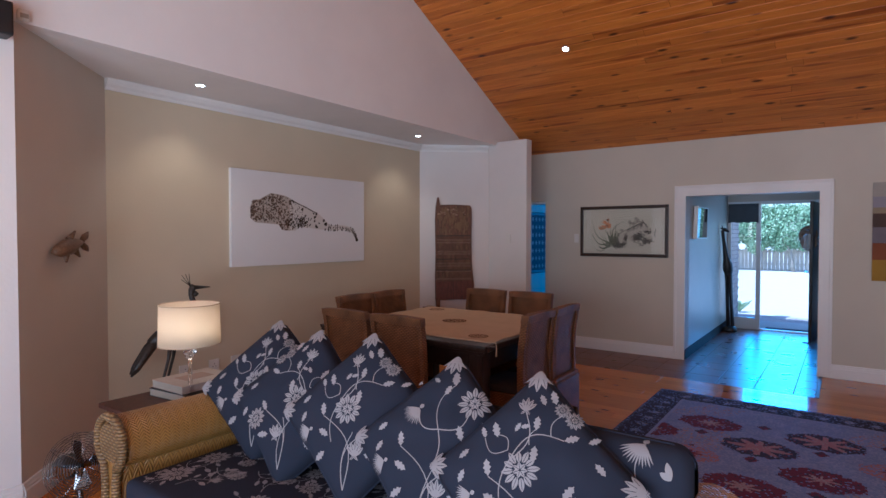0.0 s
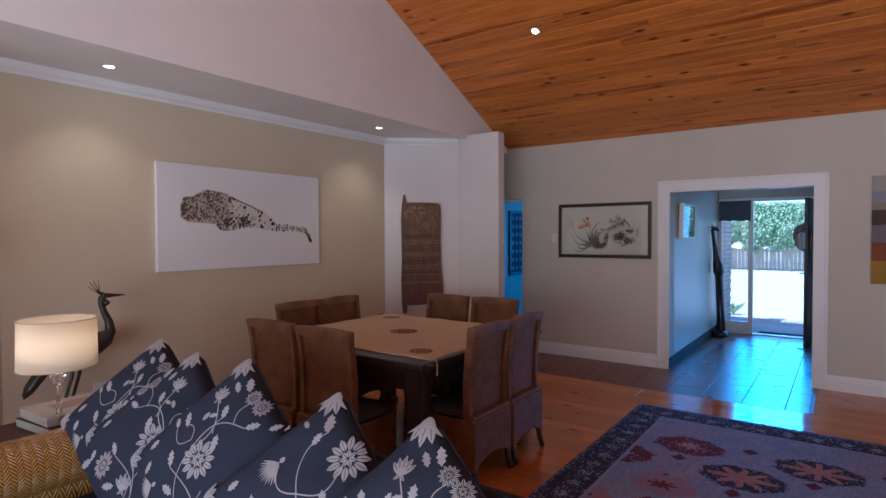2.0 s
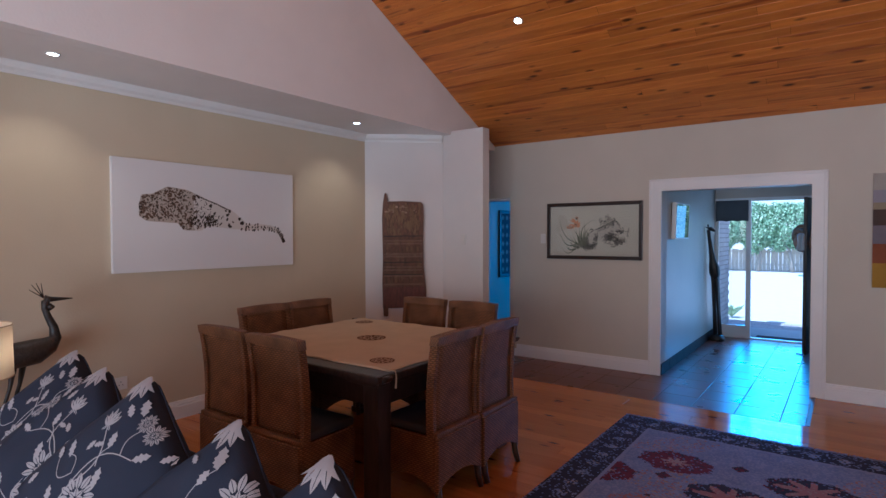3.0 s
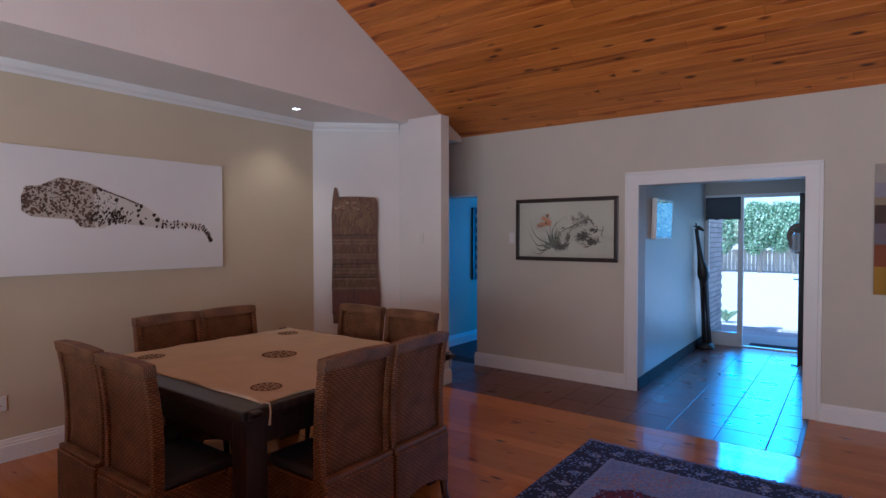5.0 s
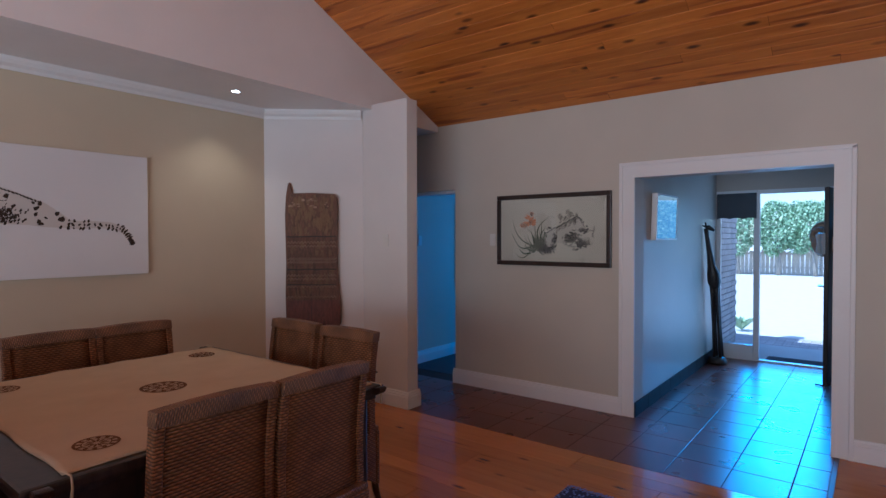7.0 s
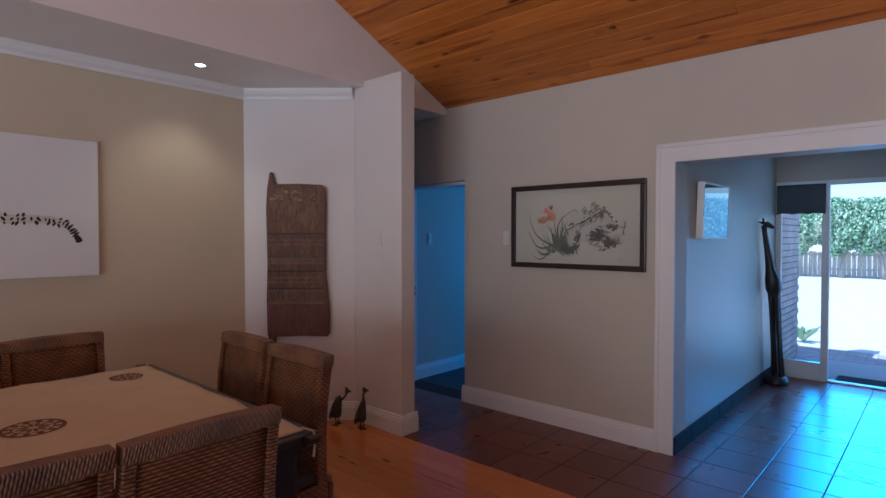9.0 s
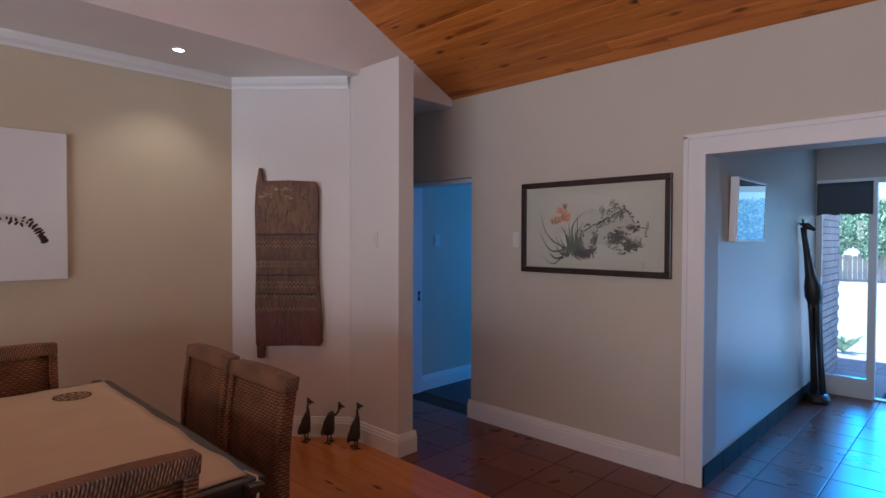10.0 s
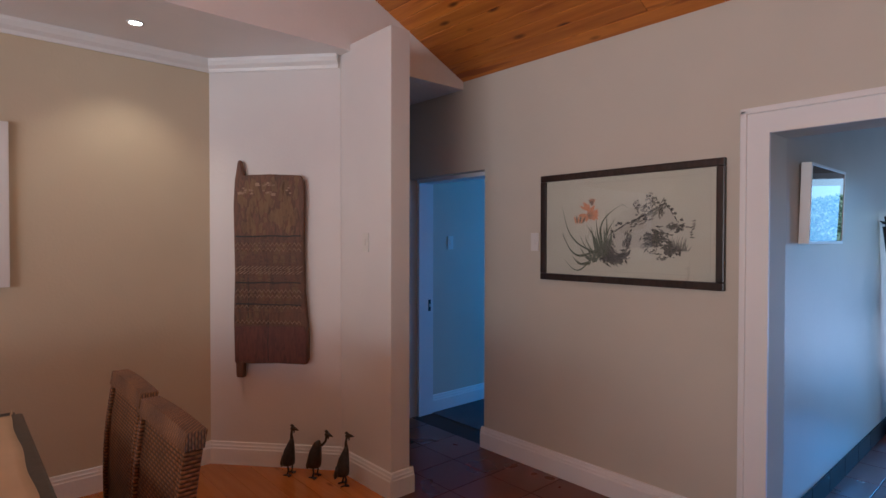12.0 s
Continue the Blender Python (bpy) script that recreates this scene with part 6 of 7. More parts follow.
# ---- rug ----
def rug():
    th = thing("rug", "worn blue wool rug with burgundy and pink medallions", "rug")
    x0, x1, y0, y1 = -1.37, 1.07, 2.15, 5.74
    cell = 0.0125
    nx, ny = int((x1 - x0) / cell), int((y1 - y0) / cell)
    cols = [("navy", (0.038, 0.046, 0.095)), ("blue", (0.21, 0.28, 0.55)), ("pale_blue", (0.29, 0.35, 0.60)), ("burgundy", (0.15, 0.035, 0.075)), ("pink", (0.37, 0.20, 0.24)), ("cream", (0.37, 0.31, 0.33))]
    mats = [cloth("wool_" + n, c, 0.98, 150, 0.7) for n, c in cols]
    rng = random.Random(3)

    def octa(dx, dy):
        return max(abs(dx), abs(dy), (abs(dx) + abs(dy)) * 0.72)

    def colour(i, j):
        x, y = (i + 0.5) * cell, (j + 0.5) * cell
        w, h = nx * cell, ny * cell
        e = min(x, y, w - x, h - y)
        r = rng.random()
        if e < 0.02:
            return 0 if r < 0.6 else 1
        if e < 0.25:
            along = x if min(y, h - y) < min(x, w - x) else y
            k = (along / 0.18) % 1
            if 0.10 < e < 0.19 and abs(k - 0.5) + abs(e - 0.145) * 3 < 0.22 and r < 0.6:
                return 5 if r < 0.14 else (2 if r < 0.4 else 1)
            return 0 if r < 0.86 else (1 if r < 0.97 else 2)
        if e < 0.275:
            return 2
        # staggered rows of medallions
        best = None
        row = 0.62
        for rj in range(-1, 7):
            cy = 0.46 + rj * row * 0.62
            for ri in range(-1, 5):
                cx = 0.60 + ri * 0.78 + (0.39 if rj % 2 else 0)
                dx, dy = (x - cx), (y - cy)
                if abs(dx) < 0.4 and abs(dy) < 0.3:
                    d = octa(dx / 1.3, dy)
                    if best is None or d < best[0]:
                        best = (d, dx, dy, (ri + 2 * rj) % 3)
        if best:
            d, dx, dy, kind = best
            a = math.atan2(dy, dx)
            star = 0.085 + 0.04 * math.cos(8 * a)
            d2 = math.hypot(dx / 1.3, dy)
            d, d2 = d * 0.86, d2 * 0.86
            if kind == 0:
                if d2 < star * 0.55:
                    return 5 if r < 0.6 else 4
                if d < 0.14 + 0.02 * r:
                    return 3 if r < 0.82 else (0 if r < 0.93 else 1)
            elif kind == 1:
                if d2 < star * 1.1:
                    return 4 if r < 0.85 else 5
                if d < 0.15 + 0.02 * r:
                    return 0 if r < 0.85 else (3 if r < 0.92 else 1)
            else:
                if d2 < star * 0.5:
                    return 3
                if d < 0.13:
                    return 4 if r < 0.6 else 1
            fx, fy = abs((x / 0.39) % 1 - 0.5), abs((y / 0.385) % 1 - 0.5)
            if fx + fy * 0.8 < 0.13:
                return 0 if r < 0.5 else 3
        wear = math.sin(x * 5.1 + 1.7 * math.sin(y * 3.3)) * math.sin(y * 4.3 + 0.8)
        if wear > 0.55 and r < 0.22:
            return 4 if r < 0.12 else 5
        return 1 if r < 0.62 else 2

    verts, faces, idx = [], [], []
    for j in range(ny + 1):
        for i in range(nx + 1):
            verts.append((x0 + i * cell + rng.uniform(-0.002, 0.002), y0 + j * cell + rng.uniform(-0.002, 0.002), 0.011 + rng.uniform(0, 0.002)))
    for j in range(ny):
        for i in range(nx):
            k = j * (nx + 1) + i
            faces.append((k, k + 1, k + nx + 2, k + nx + 1))
            idx.append(colour(i, j))
    base = len(verts)
    edge = [(x0, y0), (x0 + nx * cell, y0), (x0 + nx * cell, y0 + ny * cell), (x0, y0 + ny * cell)]
    for ex, ey in edge:
        verts += [(ex, ey, 0.0), (ex, ey, 0.0115)]
    for k in range(4):
        a, b = base + 2 * k, base + 2 * ((k + 1) % 4)
        faces.append((a, b, b + 1, a + 1))
        idx.append(1)
    me = bpy.data.meshes.new("wool_field")
    me.from_pydata(verts, [], faces)
    for mt in mats:
        me.materials.append(mt)
    me.polygons.foreach_set("material_index", idx)
    pile = new("wool_field", me)
    pile.parent = th
    pile["label"] = "knotted wool field with medallions"
    for y, s in ((y0 + ny * cell, 1), (y0, -1)):
        bm = bmesh.new()
        for k in range(330):
            x = x0 + nx * cell * (k + rng.random()) / 330
            tube(bm, [(x, y - 0.004 * s, 0.008), (x + rng.uniform(-0.012, 0.012), y + s * 0.025, 0.006), (x + rng.uniform(-0.025, 0.025), y + s * rng.uniform(0.035, 0.06), 0.003)], 0.0022, 4)
        tagged(part("fringe", bm, mats[2], th, "short pale wool fringe"), kind="stuff")


rug()


# ---- entrance hall ----
def giraffe_statue():
    x, y = -1.395, 9.98
    bm = bmesh.new()
    lathe(bm, [(0.10, 0.0), (0.11, 0.03), (0.09, 0.075), (0.05, 0.09)], Matrix.Translation((x, y, 0)), 14)
    for dx, dy in ((-0.025, -0.03), (0.03, -0.025), (-0.02, 0.035), (0.035, 0.03)):
        tube(bm, [(x + dx * 1.2, y + dy * 1.2, 0.08), (x + dx, y + dy, 0.45), (x + dx * 0.9, y + dy, 0.85), (x + dx * 0.6, y + dy * 0.6, 0.98)], [0.02, 0.017, 0.022, 0.04], 8)
    tube(bm, [(x + 0.005, y, 0.92), (x, y, 1.0), (x - 0.005, y - 0.005, 1.10), (x - 0.02, y - 0.01, 1.2), (x - 0.035, y - 0.02, 1.38), (x - 0.05, y - 0.03, 1.55), (x - 0.055, y - 0.035, 1.64)], [0.05, 0.075, 0.072, 0.045, 0.03, 0.024, 0.026], 12)
    tube(bm, [(x - 0.06, y - 0.03, 1.655), (x - 0.03, y - 0.03, 1.655), (x + 0.035, y - 0.035, 1.615)], [0.018, 0.03, 0.014], 8)
    for s in (-1, 1):
        tube(bm, [(x - 0.055, y - 0.03 + s * 0.012, 1.67), (x - 0.06, y - 0.03 + s * 0.016, 1.715)], [0.007, 0.006], 6)
        tube(bm, [(x - 0.065, y - 0.03 + s * 0.02, 1.665), (x - 0.085, y - 0.03 + s * 0.05, 1.68)], [0.012, 0.003], 6)
    for v in bm.verts:
        up = max(0.0, v.co.z - 0.09) / 1.6
        v.co = Vector((v.co.x - 0.02 * up, v.co.y - 0.28 * up, v.co.z))
    tagged(part("giraffe_statue", bm, IRON), "tall slender dark wooden giraffe statue in the hall corner", "statue")


def hall_fittings():
    # skirting of cut tiles
    run = thing("hall_skirting", "skirting of glazed tiles along the hall wall, shade in their colour", "skirting")
    run["kind"] = "structure"
    y = Y_DOOR + 0.003
    k = 0
    while y < Y_FRONT - 0.02:
        bm = bmesh.new()
        box(bm, OPEN_L, OPEN_L + 0.012, y + 0.003, min(y + 0.342, Y_FRONT - 0.01), 0.0, 0.125, 0.002)
        part("tile", bm, SHADED_SKIRT, run)
        y += 0.345
    # sidelight and door frame
    fr = thing("window_1", "white framed sidelight window beside the front door", "window")
    fr["kind"] = "structure"
    y0, y1 = Y_FRONT + 0.0, Y_FRONT + 0.07
    for x0, x1, z0, z1 in ((OPEN_L, OPEN_L + 0.05, 0, 2.12), (-1.085, -1.02, 0, 2.12), (OPEN_L + 0.05, -1.085, 0, 0.19), (OPEN_L + 0.05, -1.085, 2.06, 2.12)):
        bm = bmesh.new()
        box(bm, x0, x1, y0, y1, z0, z1, 0.004)
        part("window_frame", bm, WHITE, fr)
    bm = bmesh.new()
    box(bm, OPEN_L + 0.05, -1.085, y0 + 0.03, y0 + 0.036, 0.19, 2.06)
    pane = part("pane", bm, GLASS, fr)
    pane.visible_shadow = False
    df = thing("door_frame", "white painted front door frame", "door frame")
    df["kind"] = "structure"
    for x0, x1, z0, z1 in ((-1.02, -0.08, 2.07, 2.12), (-0.125, -0.08, 0.0, 2.07), (-1.02, -0.125, 0.0, 0.02)):
        bm = bmesh.new()
        box(bm, x0, x1, y0, y1, z0, z1, 0.003)
        part("jamb", bm, WHITE if z0 > 0.01 or z1 > 1 else STEEL, df)
    # leaf, swung fully open into the hall
    d = thing("door_1", "dark wooden front door standing open into the hall", "door", Matrix.Translation((-0.17, Y_FRONT - 0.01, 0)) @ pose(0, 0, 0, 0, 0, -96))
    d["kind"] = "structure"
    bm = bmesh.new()
    box(bm, 0, 0.92, -0.042, 0, 0.012, 2.05, 0.004)
    part("leaf", bm, DARK_WOOD, d)
    for z0, z1 in ((0.2, 0.9), (1.1, 1.9)):
        bm = bmesh.new()
        box(bm, 0.12, 0.8, -0.05, -0.042, z0, z1, 0.006)
        part("raised_panel", bm, DARK_WOOD, d)
    bm = bmesh.new()
    tube(bm, [(0.86, -0.042, 1.03), (0.86, -0.09, 1.03), (0.84, -0.10, 1.03), (0.75, -0.10, 1.03)], 0.009, 8)
    box(bm, 0.84, 0.88, -0.048, -0.042, 0.93, 1.12, 0.003)
    part("handle", bm, STEEL, d, "steel lever handle")
    bm = bmesh.new()
    tube(bm, [(0.9, -0.03, 0.0), (0.9, -0.07, 0.012), (0.9, -0.11, 0.01)], 0.008, 7)
    part("door_stop", bm, BLACK, d)
    # hats and the handset on the leaf
    for k, (s, z, mat, rr, lab) in enumerate(((0.60, 1.56, STRAW, 0.15, "brown woven straw hat hanging on the open door"), (0.50, 1.46, FELT, 0.13, "dark brown felt hat hanging on the open door"))):
        hat = thing("hat", lab, "hat", Matrix.Translation((-0.345 + 0.02 * k, 9.80 - 0.1 * k, z)) @ Vector((-0.55, -0.83, 0.1)).to_track_quat("Z", "Y").to_matrix().to_4x4())
        bm = bmesh.new()
        lathe(bm, [(0.075, 0.012), (0.10, 0.004), (rr * 0.9, 0.0), (rr, -0.006), (rr * 0.9, 0.004), (0.09, 0.012)], None, 28)
        part("brim", bm, mat, hat)
        bm = bmesh.new()
        lathe(bm, [(0.088, 0.006), (0.082, 0.05), (0.072, 0.085), (0.045, 0.10), (0.005, 0.095)], None, 24)
        part("crown", bm, mat, hat)
        bm = bmesh.new()
        lathe(bm, [(0.0885, 0.01), (0.090, 0.012), (0.087, 0.03), (0.0855, 0.03)], None, 24)
        part("band", bm, BLACK, hat)
        bm = bmesh.new()
        tube(bm, [(0, 0, 0.05), (0.0, 0.0, -0.05), (0.10, -0.02, -0.12)], 0.006, 6)
        part("hook", bm, STEEL, hat)
    ph = thing("intercom_handset", "white plastic intercom handset with a coiled cord", "intercom", d.matrix_basis @ Matrix.Translation((0.88, -0.046, 1.47)) @ pose(0, 0, 0, 0, 0, 25))
    bm = bmesh.new()
    box(bm, -0.045, 0.045, -0.03, 0.0, -0.11, 0.11, 0.01)
    part("base", bm, PLASTIC, ph)
    bm = bmesh.new()
    tube(bm, [(0, -0.032, -0.10), (0, -0.055, -0.085), (0, -0.05, 0.0), (0, -0.055, 0.085), (0, -0.032, 0.10)], [0.022, 0.024, 0.017, 0.024, 0.022], 10)
    part("handset", bm, PLASTIC, ph)
    bm = bmesh.new()
    tube(bm, [(0.012 * math.cos(k * 0.9), -0.03 + 0.012 * math.sin(k * 0.9), -0.11 - 0.0035 * k) for k in range(44)], 0.0025, 5)
    part("cord", bm, PLASTIC, ph)
    # blind
    b = thing("roman_blind", "dark slate fabric blind drawn up above the sidelight", "blind", Matrix.Translation((0, Y_FRONT - 0.03, 0)))
    bm = bmesh.new()
    n = 24
    xs = [OPEN_L + 0.015 + (0.445) * k / n for k in range(n + 1)]
    rows = []
    for i, z in enumerate((2.09, 2.02, 1.96, 1.90, 1.84, None)):
        rows.append([bm.verts.new((x, -0.012 * (i % 2) + 0.004 * math.sin(x * 40), (1.765 + 0.014 * abs(math.sin((x - xs[0]) / 0.445 * math.pi * 3))) if z is None else z)) for x in xs])
    for a, c in zip(rows, rows[1:]):
        for k in range(n):
            bm.faces.new((a[k], a[k + 1], c[k + 1], c[k])).smooth = True
    fab = part("fabric", bm, SLATE_CLOTH, b)
    md = fab.modifiers.new("thick", "SOLIDIFY")
    md.thickness = 0.006
    bm = bmesh.new()
    box(bm, OPEN_L + 0.01, OPEN_L + 0.465, -0.02, 0.03, 2.085, 2.11, 0.003)
    part("head_rail", bm, WHITE, b)
    # framed print on the hall wall, its top hanging a little forward
    th = thing("framed_print", "dark print behind shiny glass in a deep white frame", "picture", Matrix.Translation((OPEN_L + 0.001, 7.76, 1.515)) @ pose(0, 0, 0, 0, 0, 90) @ pose(0, 0, 0, 1.5))
    w, h, d2 = 0.66, 0.43, 0.05
    for a, c, e, f in ((0, w, 0, 0.016), (0, w, h - 0.016, h), (0, 0.016, 0.016, h - 0.016), (w - 0.016, w, 0.016, h - 0.016)):
        bm = bmesh.new()
        box(bm, a, c, -d2, 0, e, f, 0.003)
        part("frame_rail", bm, WHITE, th)
    bm = bmesh.new()
    box(bm, 0.016, w - 0.016, -d2 + 0.004, -d2 + 0.008, 0.016, h - 0.016)
    part("print", bm, PRINT_GLASS, th, "dark glazed print")
    bm = bmesh.new()
    box(bm, 0.016, w - 0.016, -d2 + 0.009, -0.001, 0.016, h - 0.016)
    part("backing", bm, BROWN_WOOD, th)
    # mat outside
    mt = thing("door_mat", "black ribbed door mat on the porch by the door", "door mat", Matrix.Translation((-0.60, 10.80, -0.05)))
    bm = bmesh.new()
    box(bm, -0.40, 0.36, -0.2, 0.2, 0, 0.018, 0.004)
    part("rubber_base", bm, BLACK, mt)
    bm = bmesh.new()
    for k in range(18):
        box(bm, -0.38, 0.34, -0.19 + k * 0.0215, -0.178 + k * 0.0215, 0.018, 0.024)
    tagged(part("ribs", bm, SLATE_CLOTH, mt), kind="stuff")


giraffe_statue()
hall_fittings()


# ---- room past the corridor ----
def bedroom_art():
    th = thing("framed_picture", "tall dark carved picture in a black frame", "picture", Matrix.Translation((DW_L, 8.55, 0.90)) @ pose(0, 0, 0, 0, 0, 90))
    w, h = 0.75, 1.06
    for a, c, e, f in ((0, w, 0, 0.05), (0, w, h - 0.05, h), (0, 0.05, 0.05, h - 0.05), (w - 0.05, w, 0.05, h - 0.05)):
        bm = bmesh.new()
        box(bm, a, c, -0.03, 0, e, f, 0.005)
        part("frame_rail", bm, BLACK, th)
    bm = bmesh.new()
    box(bm, 0.05, w - 0.05, -0.015, 0, 0.05, h - 0.05)
    part("panel", bm, SLATE_CLOTH, th)
    rng = random.Random(2)
    faces = []
    for k in range(5):
        for j in range(7):
            x, z = 0.12 + 0.127 * k, 0.12 + 0.137 * j
            for q in range(6):
                faces += leaf2d(x, z, q * math.pi / 3, 0.045, 0.018)
    flat_marks("pale_motifs", faces, Matrix.Translation((0, -0.015, 0)), SEPIA_WASH, th, "pale grey leaf motifs", -0.0012)
    bm = bmesh.new()
    box(bm, DW_L, -1.65, Y_DOOR2, 11.2, -0.1, 0.004)
    structure(part("floor_carpet", bm, CARPET), "dark grey carpet")
    th = thing("door_latch", "small dark door latch plate on the white jamb", "latch", Matrix.Translation((DW_L + 0.03, 7.53, 0.96)) @ pose(0, 0, 0, 0, 0, 90))
    bm = bmesh.new()
    box(bm, -0.014, 0.014, -0.004, 0.0, -0.05, 0.05, 0.002)
    part("plate", bm, BLACK, th)
    bm = bmesh.new()
    box(bm, -0.006, 0.006, -0.010, -0.004, -0.012, 0.012, 0.002)
    part("bolt", bm, STEEL, th)
    bm = bmesh.new()
    th = thing("window_2", "white framed window of the room past the corridor", "window")
    th["kind"] = "structure"
    for x0, x1, z0, z1 in ((-3.3, -1.9, 0.7, 0.75), (-3.3, -1.9, 2.05, 2.1), (-3.3, -3.25, 0.75, 2.05), (-1.95, -1.9, 0.75, 2.05), (-2.625, -2.575, 0.75, 2.05)):
        b2 = bmesh.new()
        box(b2, x0, x1, 11.22, 11.28, z0, z1, 0.004)
        part("window_frame", b2, WHITE, th)


bedroom_art()
th = thing("window_3", "wide white framed glazed doors behind the sofa", "window")
th["kind"] = "structure"
for x0, x1, z0, z1 in ((-2.4, 2.8, 2.24, 2.3), (-2.4, 2.8, 0.0, 0.05), (-2.4, -2.34, 0.05, 2.24), (2.74, 2.8, 0.05, 2.24), (-0.7, -0.64, 0.05, 2.24), (1.03, 1.09, 0.05, 2.24)):
    bm = bmesh.new()
    box(bm, x0, x1, Y_BACK - 0.12, Y_BACK - 0.06, z0, z1, 0.004)
    part("window_frame", bm, WHITE, th)


# ---- outside ----
def outside():
    bm = bmesh.new()
    box(bm, -300, 300, -300, 300, -0.4, -0.12)
    structure(part("ground", bm, PAVING), "pale sunlit gravel yard")
    bm = bmesh.new()
    box(bm, -1.6, 3.0, Y_FRONT + 0.1, 12.0, -0.3, -0.05, 0.01)
    structure(part("pavement", bm, PORCH), "smooth concrete porch slab")
    bm = bmesh.new()
    box(bm, -5.0, 3.5, Y_FRONT + 0.1, 10.95, 2.6, 2.75)
    structure(part("roof_eave", bm, SOFFIT), "white roof eave above the front door")
    # paved brick edging between the porch and the yard
    edge = thing("brick_edging", "row of grey paving bricks along the porch", "paving")
    edge["kind"] = "structure"
    bm = bmesh.new()
    box(bm, 0, 0.215, 0, 0.105, -0.06, 0.0, 0.004)
    me = part("brick", bm, BRICK, edge)
    me.matrix_basis = Matrix.Translation((-2.4, 12.02, -0.062))
    for r in range(8):
        for k in range(22):
            if r or k:
                o = new("brick", me.data)
                o.parent = edge
                o.matrix_basis = Matrix.Translation((-2.4 + 0.22 * k + (0.11 if r % 2 else 0), 12.02 + 0.11 * r, -0.062))
    # brick wall that runs out beside the sidelight
    wall = thing("brick_wall", "grey-brown weathered brick side wall of the porch", "brick wall")
    wall["kind"] = "structure"
    bm = bmesh.new()
    box(bm, -1.80, -1.575, Y_FRONT + 0.11, 12.05, -0.12, 2.45)
    part("mortar", bm, MORTAR, wall)
    bm = bmesh.new()
    box(bm, 0, 0.012, 0.004, 0.216, 0.004, 0.071, 0.003)
    first_b = part("brick", bm, BRICK, wall)
    first_b.matrix_basis = Matrix.Translation((-1.575, Y_FRONT + 0.12, -0.12))
    for r in range(33):
        for k in range(7):
            if r or k:
                y = Y_FRONT + 0.12 + 0.22 * k - (0.11 if r % 2 and k else 0)
                if y + 0.22 < 12.1:
                    o = new("brick", first_b.data)
                    o.parent = wall
                    o.matrix_basis = Matrix.Translation((-1.575, y, -0.12 + 0.078 * r))
    # fence
    fence = thing("fence", "weathered grey-brown wooden slat fence along the yard", "fence")
    rng = random.Random(9)
    shapes = []
    for k in range(4):
        bm = bmesh.new()
        hgt = rng.uniform(0.98, 1.1)
        prism(bm, [(0, 0), (0.15, 0), (0.15, hgt - 0.02), (0.075, hgt + 0.01), (0, hgt - 0.02)], 0.02)
        shapes.append(bm)
    meshes = []
    for bm in shapes:
        o = part("slat", bm, FENCE, fence)
        meshes.append(o)
    xs = [-13 + 0.165 * k for k in range(150)]
    for i, x in enumerate(xs):
        o = meshes[i] if i < 4 else new("slat", meshes[i % 4].data)
        o.parent = fence
        o.matrix_basis = Matrix.Translation((x, 31 + rng.uniform(-0.01, 0.01), -0.12)) @ pose(0, 0, 0, 0, rng.uniform(-1, 1), 0)
    for z in (0.15, 0.75):
        bm = bmesh.new()
        box(bm, -13, 11.8, 31.03, 31.08, z, z + 0.08)
        part("rail", bm, FENCE, fence)
    # row of clipped trees before the fence
    for i in range(14):
        tree(-10.5 + 1.45 * i + rng.uniform(-0.2, 0.2), 30.2 + rng.uniform(-0.15, 0.15), rng)
    # low plant by the brick wall
    p = thing("plant", "small green leafy plant at the foot of the brick wall", "plant", Matrix.Translation((-1.75, 13.6, -0.12)))
    for k in range(26):
        a, r = rng.uniform(0, 6.28), rng.uniform(0.12, 0.3)
        bm = bmesh.new()
        tip = Vector((r * math.cos(a), r * math.sin(a), rng.uniform(0.1, 0.3)))
        mid = tip * 0.5 + Vector((0, 0, 0.07))
        side = Vector((-math.sin(a), math.cos(a), 0)) * 0.035
        v = [bm.verts.new(q) for q in ((0, 0, 0.01), mid + side, tip, mid - side)]
        bm.faces.new((v[0], v[1], v[2]))
        bm.faces.new((v[0], v[2], v[3]))
        part("leaf", bm, LEAF, p)


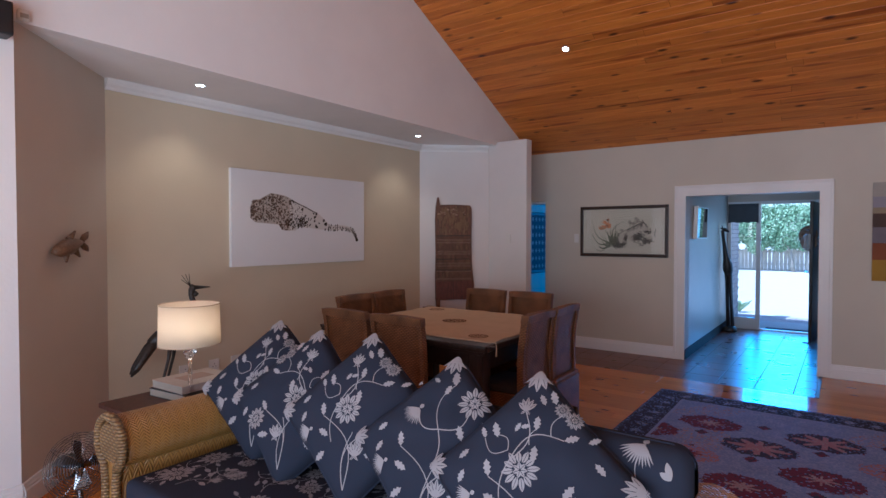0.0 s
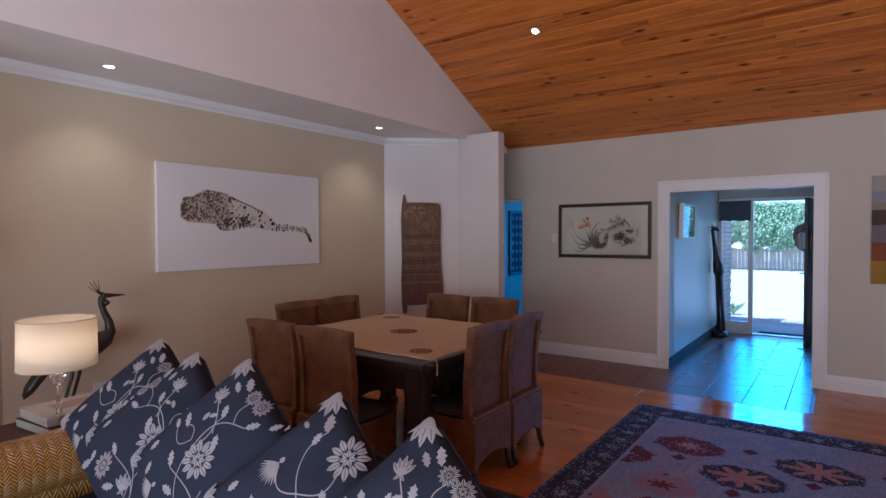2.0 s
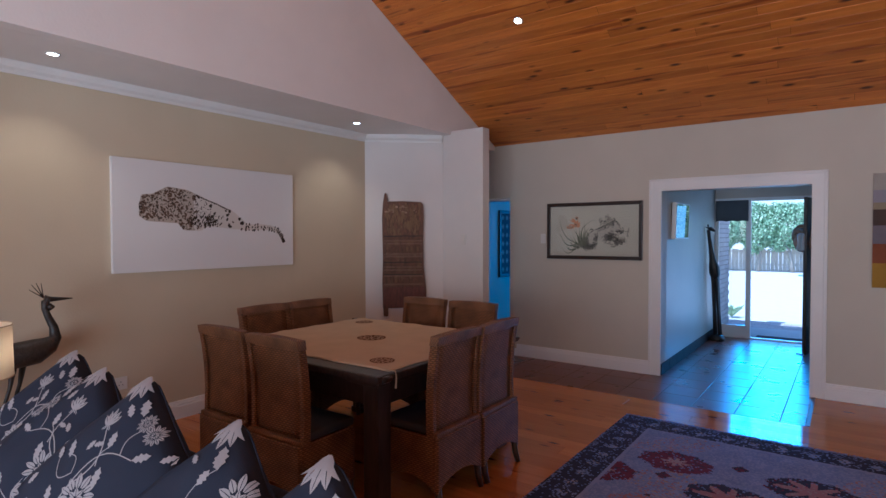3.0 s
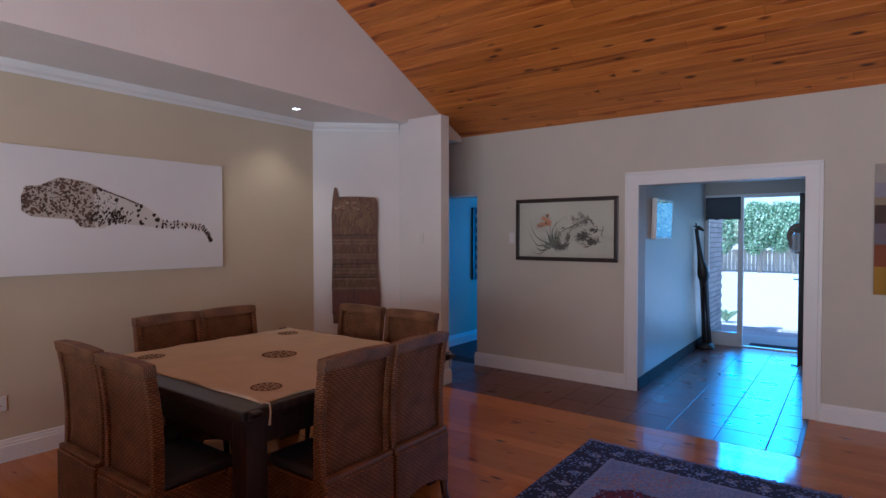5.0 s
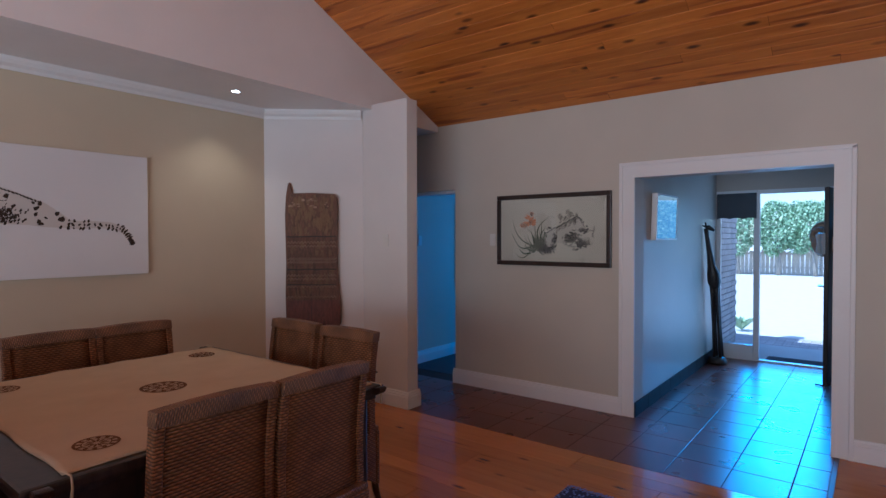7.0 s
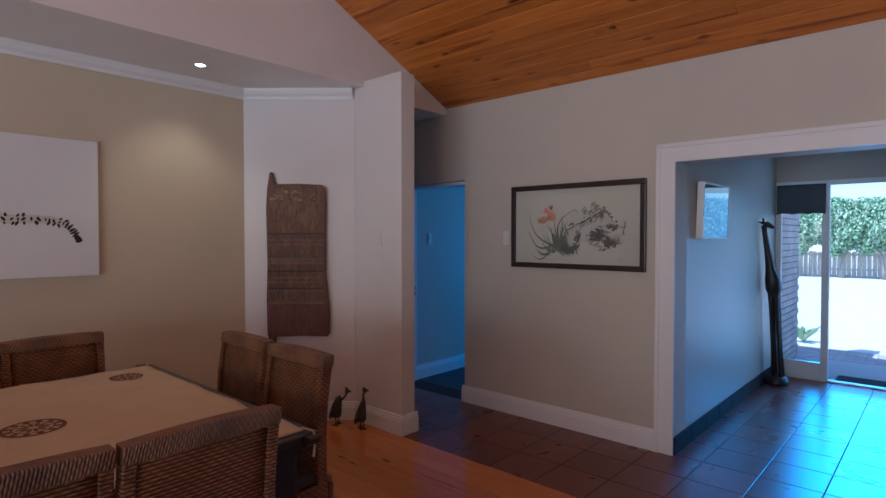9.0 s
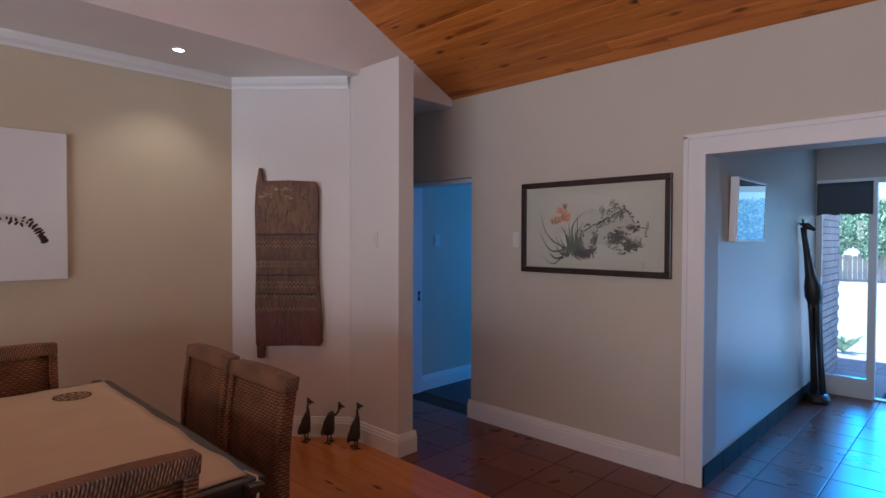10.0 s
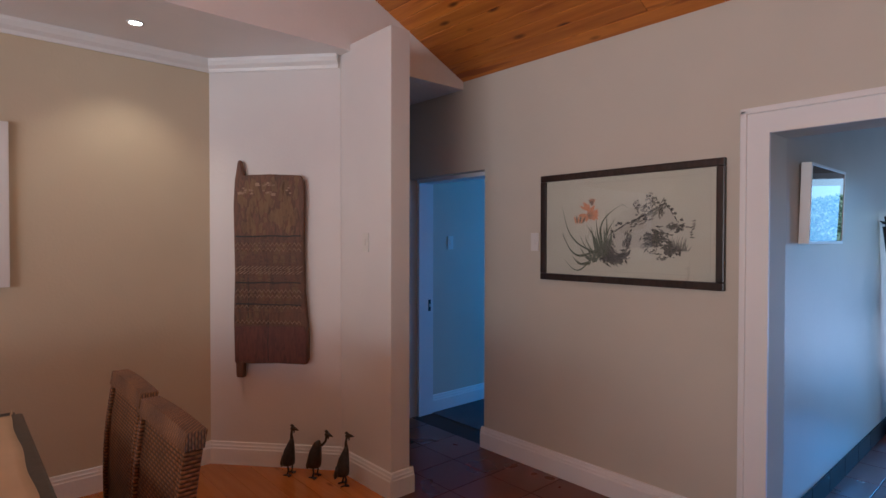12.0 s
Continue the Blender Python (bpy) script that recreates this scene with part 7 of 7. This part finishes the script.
def tree(x, y, rng):
    th = thing("tree", "clipped leafy tree with a pale bare trunk before the fence", "tree", Matrix.Translation((x, y, -0.12)), "row of clipped trees")
    bm = bmesh.new()
    lean = rng.uniform(-0.15, 0.15)
    tube(bm, [(0, 0, 0), (lean * 0.4, 0, 0.5), (lean, 0, 1.1), (lean * 1.2, 0, 1.9)], [0.085, 0.07, 0.06, 0.035], 8)
    for k in range(5):
        a = rng.uniform(0, 6.28)
        tube(bm, [(lean, 0, 0.9 + 0.12 * k), (lean + 0.35 * math.cos(a), 0.35 * math.sin(a), 1.35 + 0.15 * k), (lean + 0.7 * math.cos(a), 0.6 * math.sin(a), 1.7 + 0.2 * k)], [0.035, 0.025, 0.01], 6)
    part("trunk", bm, BARK, th)
    verts, faces = [], []
    for _ in range(6000):
        u, v, w = rng.gauss(0, 1), rng.gauss(0, 1), rng.gauss(0, 1)
        n = math.sqrt(u * u + v * v + w * w) or 1
        r = rng.uniform(0.55, 1.0) ** 0.5
        bumpy = 1 + 0.16 * math.sin(5 * u / n + x) * math.sin(4 * w / n + y) + rng.uniform(-0.06, 0.06)
        c = Vector((u / n * 1.08 * r * bumpy + lean, v / n * 0.75 * r * bumpy, 2.05 + w / n * 1.12 * r * bumpy))
        s = rng.uniform(0.05, 0.095)
        e = Euler((rng.uniform(0, 6.3), rng.uniform(0, 6.3), rng.uniform(0, 6.3))).to_matrix()
        k = len(verts)
        for q in ((-s, 0, 0), (0, -s * 0.5, 0.01), (s, 0, 0), (0, s * 0.5, 0.01)):
            verts.append(c + e @ Vector(q))
        faces.append((k, k + 1, k + 2, k + 3))
    me = bpy.data.meshes.new("crown")
    me.from_pydata(verts, [], faces)
    me.materials.append(LEAF)
    o = new("crown", me)
    o.parent = th


outside()


# ---- floor pieces, last ----
def floors():
    fl = thing("floor", "glossy knotty orange pine plank floor", "floor")
    fl["kind"] = "structure"
    bm = bmesh.new()
    box(bm, -4.5, X_EAST, Y_BACK - 0.2, 6.318, -0.12, -0.006)
    part("subfloor", bm, GAP, fl)
    rng = random.Random(12)
    w = 0.142
    y = 6.318
    meshes = {}
    while y > Y_BACK:
        y0 = max(y - w, Y_BACK)
        x = -4.5 if y0 > 1.0 else X_GABLE - 0.1
        x -= rng.uniform(0, 0.0)
        while x < X_EAST - 0.05:
            L = rng.choice((1.8, 2.4, 3.0, 3.6))
            x1 = min(x + L, X_EAST)
            key = (round(x1 - x, 2), round(y - y0, 3))
            if key not in meshes:
                b = bmesh.new()
                box(b, 0.0006, x1 - x - 0.0006, 0.0006, y - y0 - 0.0006, -0.006, 0.0, 0.0008, seg=1)
                meshes[key] = part("plank", b, FLOOR_PINE, fl)
                o = meshes[key]
            else:
                o = new("plank", meshes[key].data)
                o.parent = fl
            o.matrix_basis = Matrix.Translation((x, y0, 0))
            x = x1
        y = y0
    tl = thing("floor_tiles", "dark glazed clay tiles of the hall and corridor", "tiled floor")
    tl["kind"] = "structure"
    bm = bmesh.new()
    box(bm, -6.2, -0.075, 6.318, Y_DOOR2, -0.12, -0.003)
    box(bm, OPEN_L, 0.0, Y_DOOR2, Y_FRONT + 0.1, -0.12, -0.003)
    part("grout", bm, GAP, tl)
    p = 0.345
    base = None
    for r in range(13):
        for c in range(-17, 2):
            x0, x1 = -0.283 + p * (c - 1), -0.283 + p * c
            y0, y1 = 6.318 + p * r, 6.318 + p * (r + 1)
            if y0 >= Y_DOOR2 - 0.3 and x1 < OPEN_L + 0.02:
                continue
            right = -0.10 if y0 < Y_DOOR - 0.05 else 0.0
            cx0, cx1, cy1 = x0, min(x1, right), min(y1, Y_FRONT + 0.05)
            if y0 >= Y_DOOR - 0.05:
                cx0 = max(cx0, OPEN_L) if x1 > OPEN_L and y0 > Y_DOOR2 - 0.3 else cx0
            if cx1 - cx0 < 0.03 or cy1 - y0 < 0.03:
                continue
            full = abs(cx1 - cx0 - p) < 1e-6 and abs(cy1 - y0 - p) < 1e-6
            if full and base is not None:
                o = new("tile", base.data)
                o.parent = tl
            else:
                b = bmesh.new()
                box(b, 0.003, cx1 - cx0 - 0.003, 0.003, cy1 - y0 - 0.003, -0.006, 0.0, 0.0022)
                o = part("tile", b, TILE, tl)
                if full:
                    base = o
            o.matrix_basis = Matrix.Translation((cx0, y0, 0))
    for c in range(-16, 1):
        for k in range(1, 12):
            x, y = -0.283 + p * c, 6.318 + p * k
            if (k - (1 if c % 2 == 0 else 4)) % 6 or (y > Y_DOOR - 0.05 and x < OPEN_L + 0.1) or y > Y_FRONT or y < Y_DOOR - 0.3:
                continue
            b = bmesh.new()
            q = [b.verts.new((dx * 0.022, dy * 0.022, 0.0015)) for dx, dy in ((-1, 0), (0, -1), (1, 0), (0, 1))]
            f = bmesh.ops.extrude_face_region(b, geom=[b.faces.new(q)])
            for v in f["geom"]:
                if isinstance(v, bmesh.types.BMVert):
                    v.co.z -= 0.006
            bmesh.ops.recalc_face_normals(b, faces=b.faces)
            part("corner_inset", b, INSET, tl, "small dark diamond inset").location = (x, y, 0)
    bm = bmesh.new()
    box(bm, -0.10, -0.072, 6.318, Y_DOOR - 0.03, -0.006, 0.006, 0.002)
    part("edge_strip", bm, DULL_STEEL, tl, "metal edge strip")
    fl2 = bmesh.new()
    box(fl2, -0.072, X_EAST, 6.318, Y_DOOR, -0.12, 0.0)
    structure(part("floor_east", fl2, FLOOR_PINE), "pine floor beside the tiles")


floors()
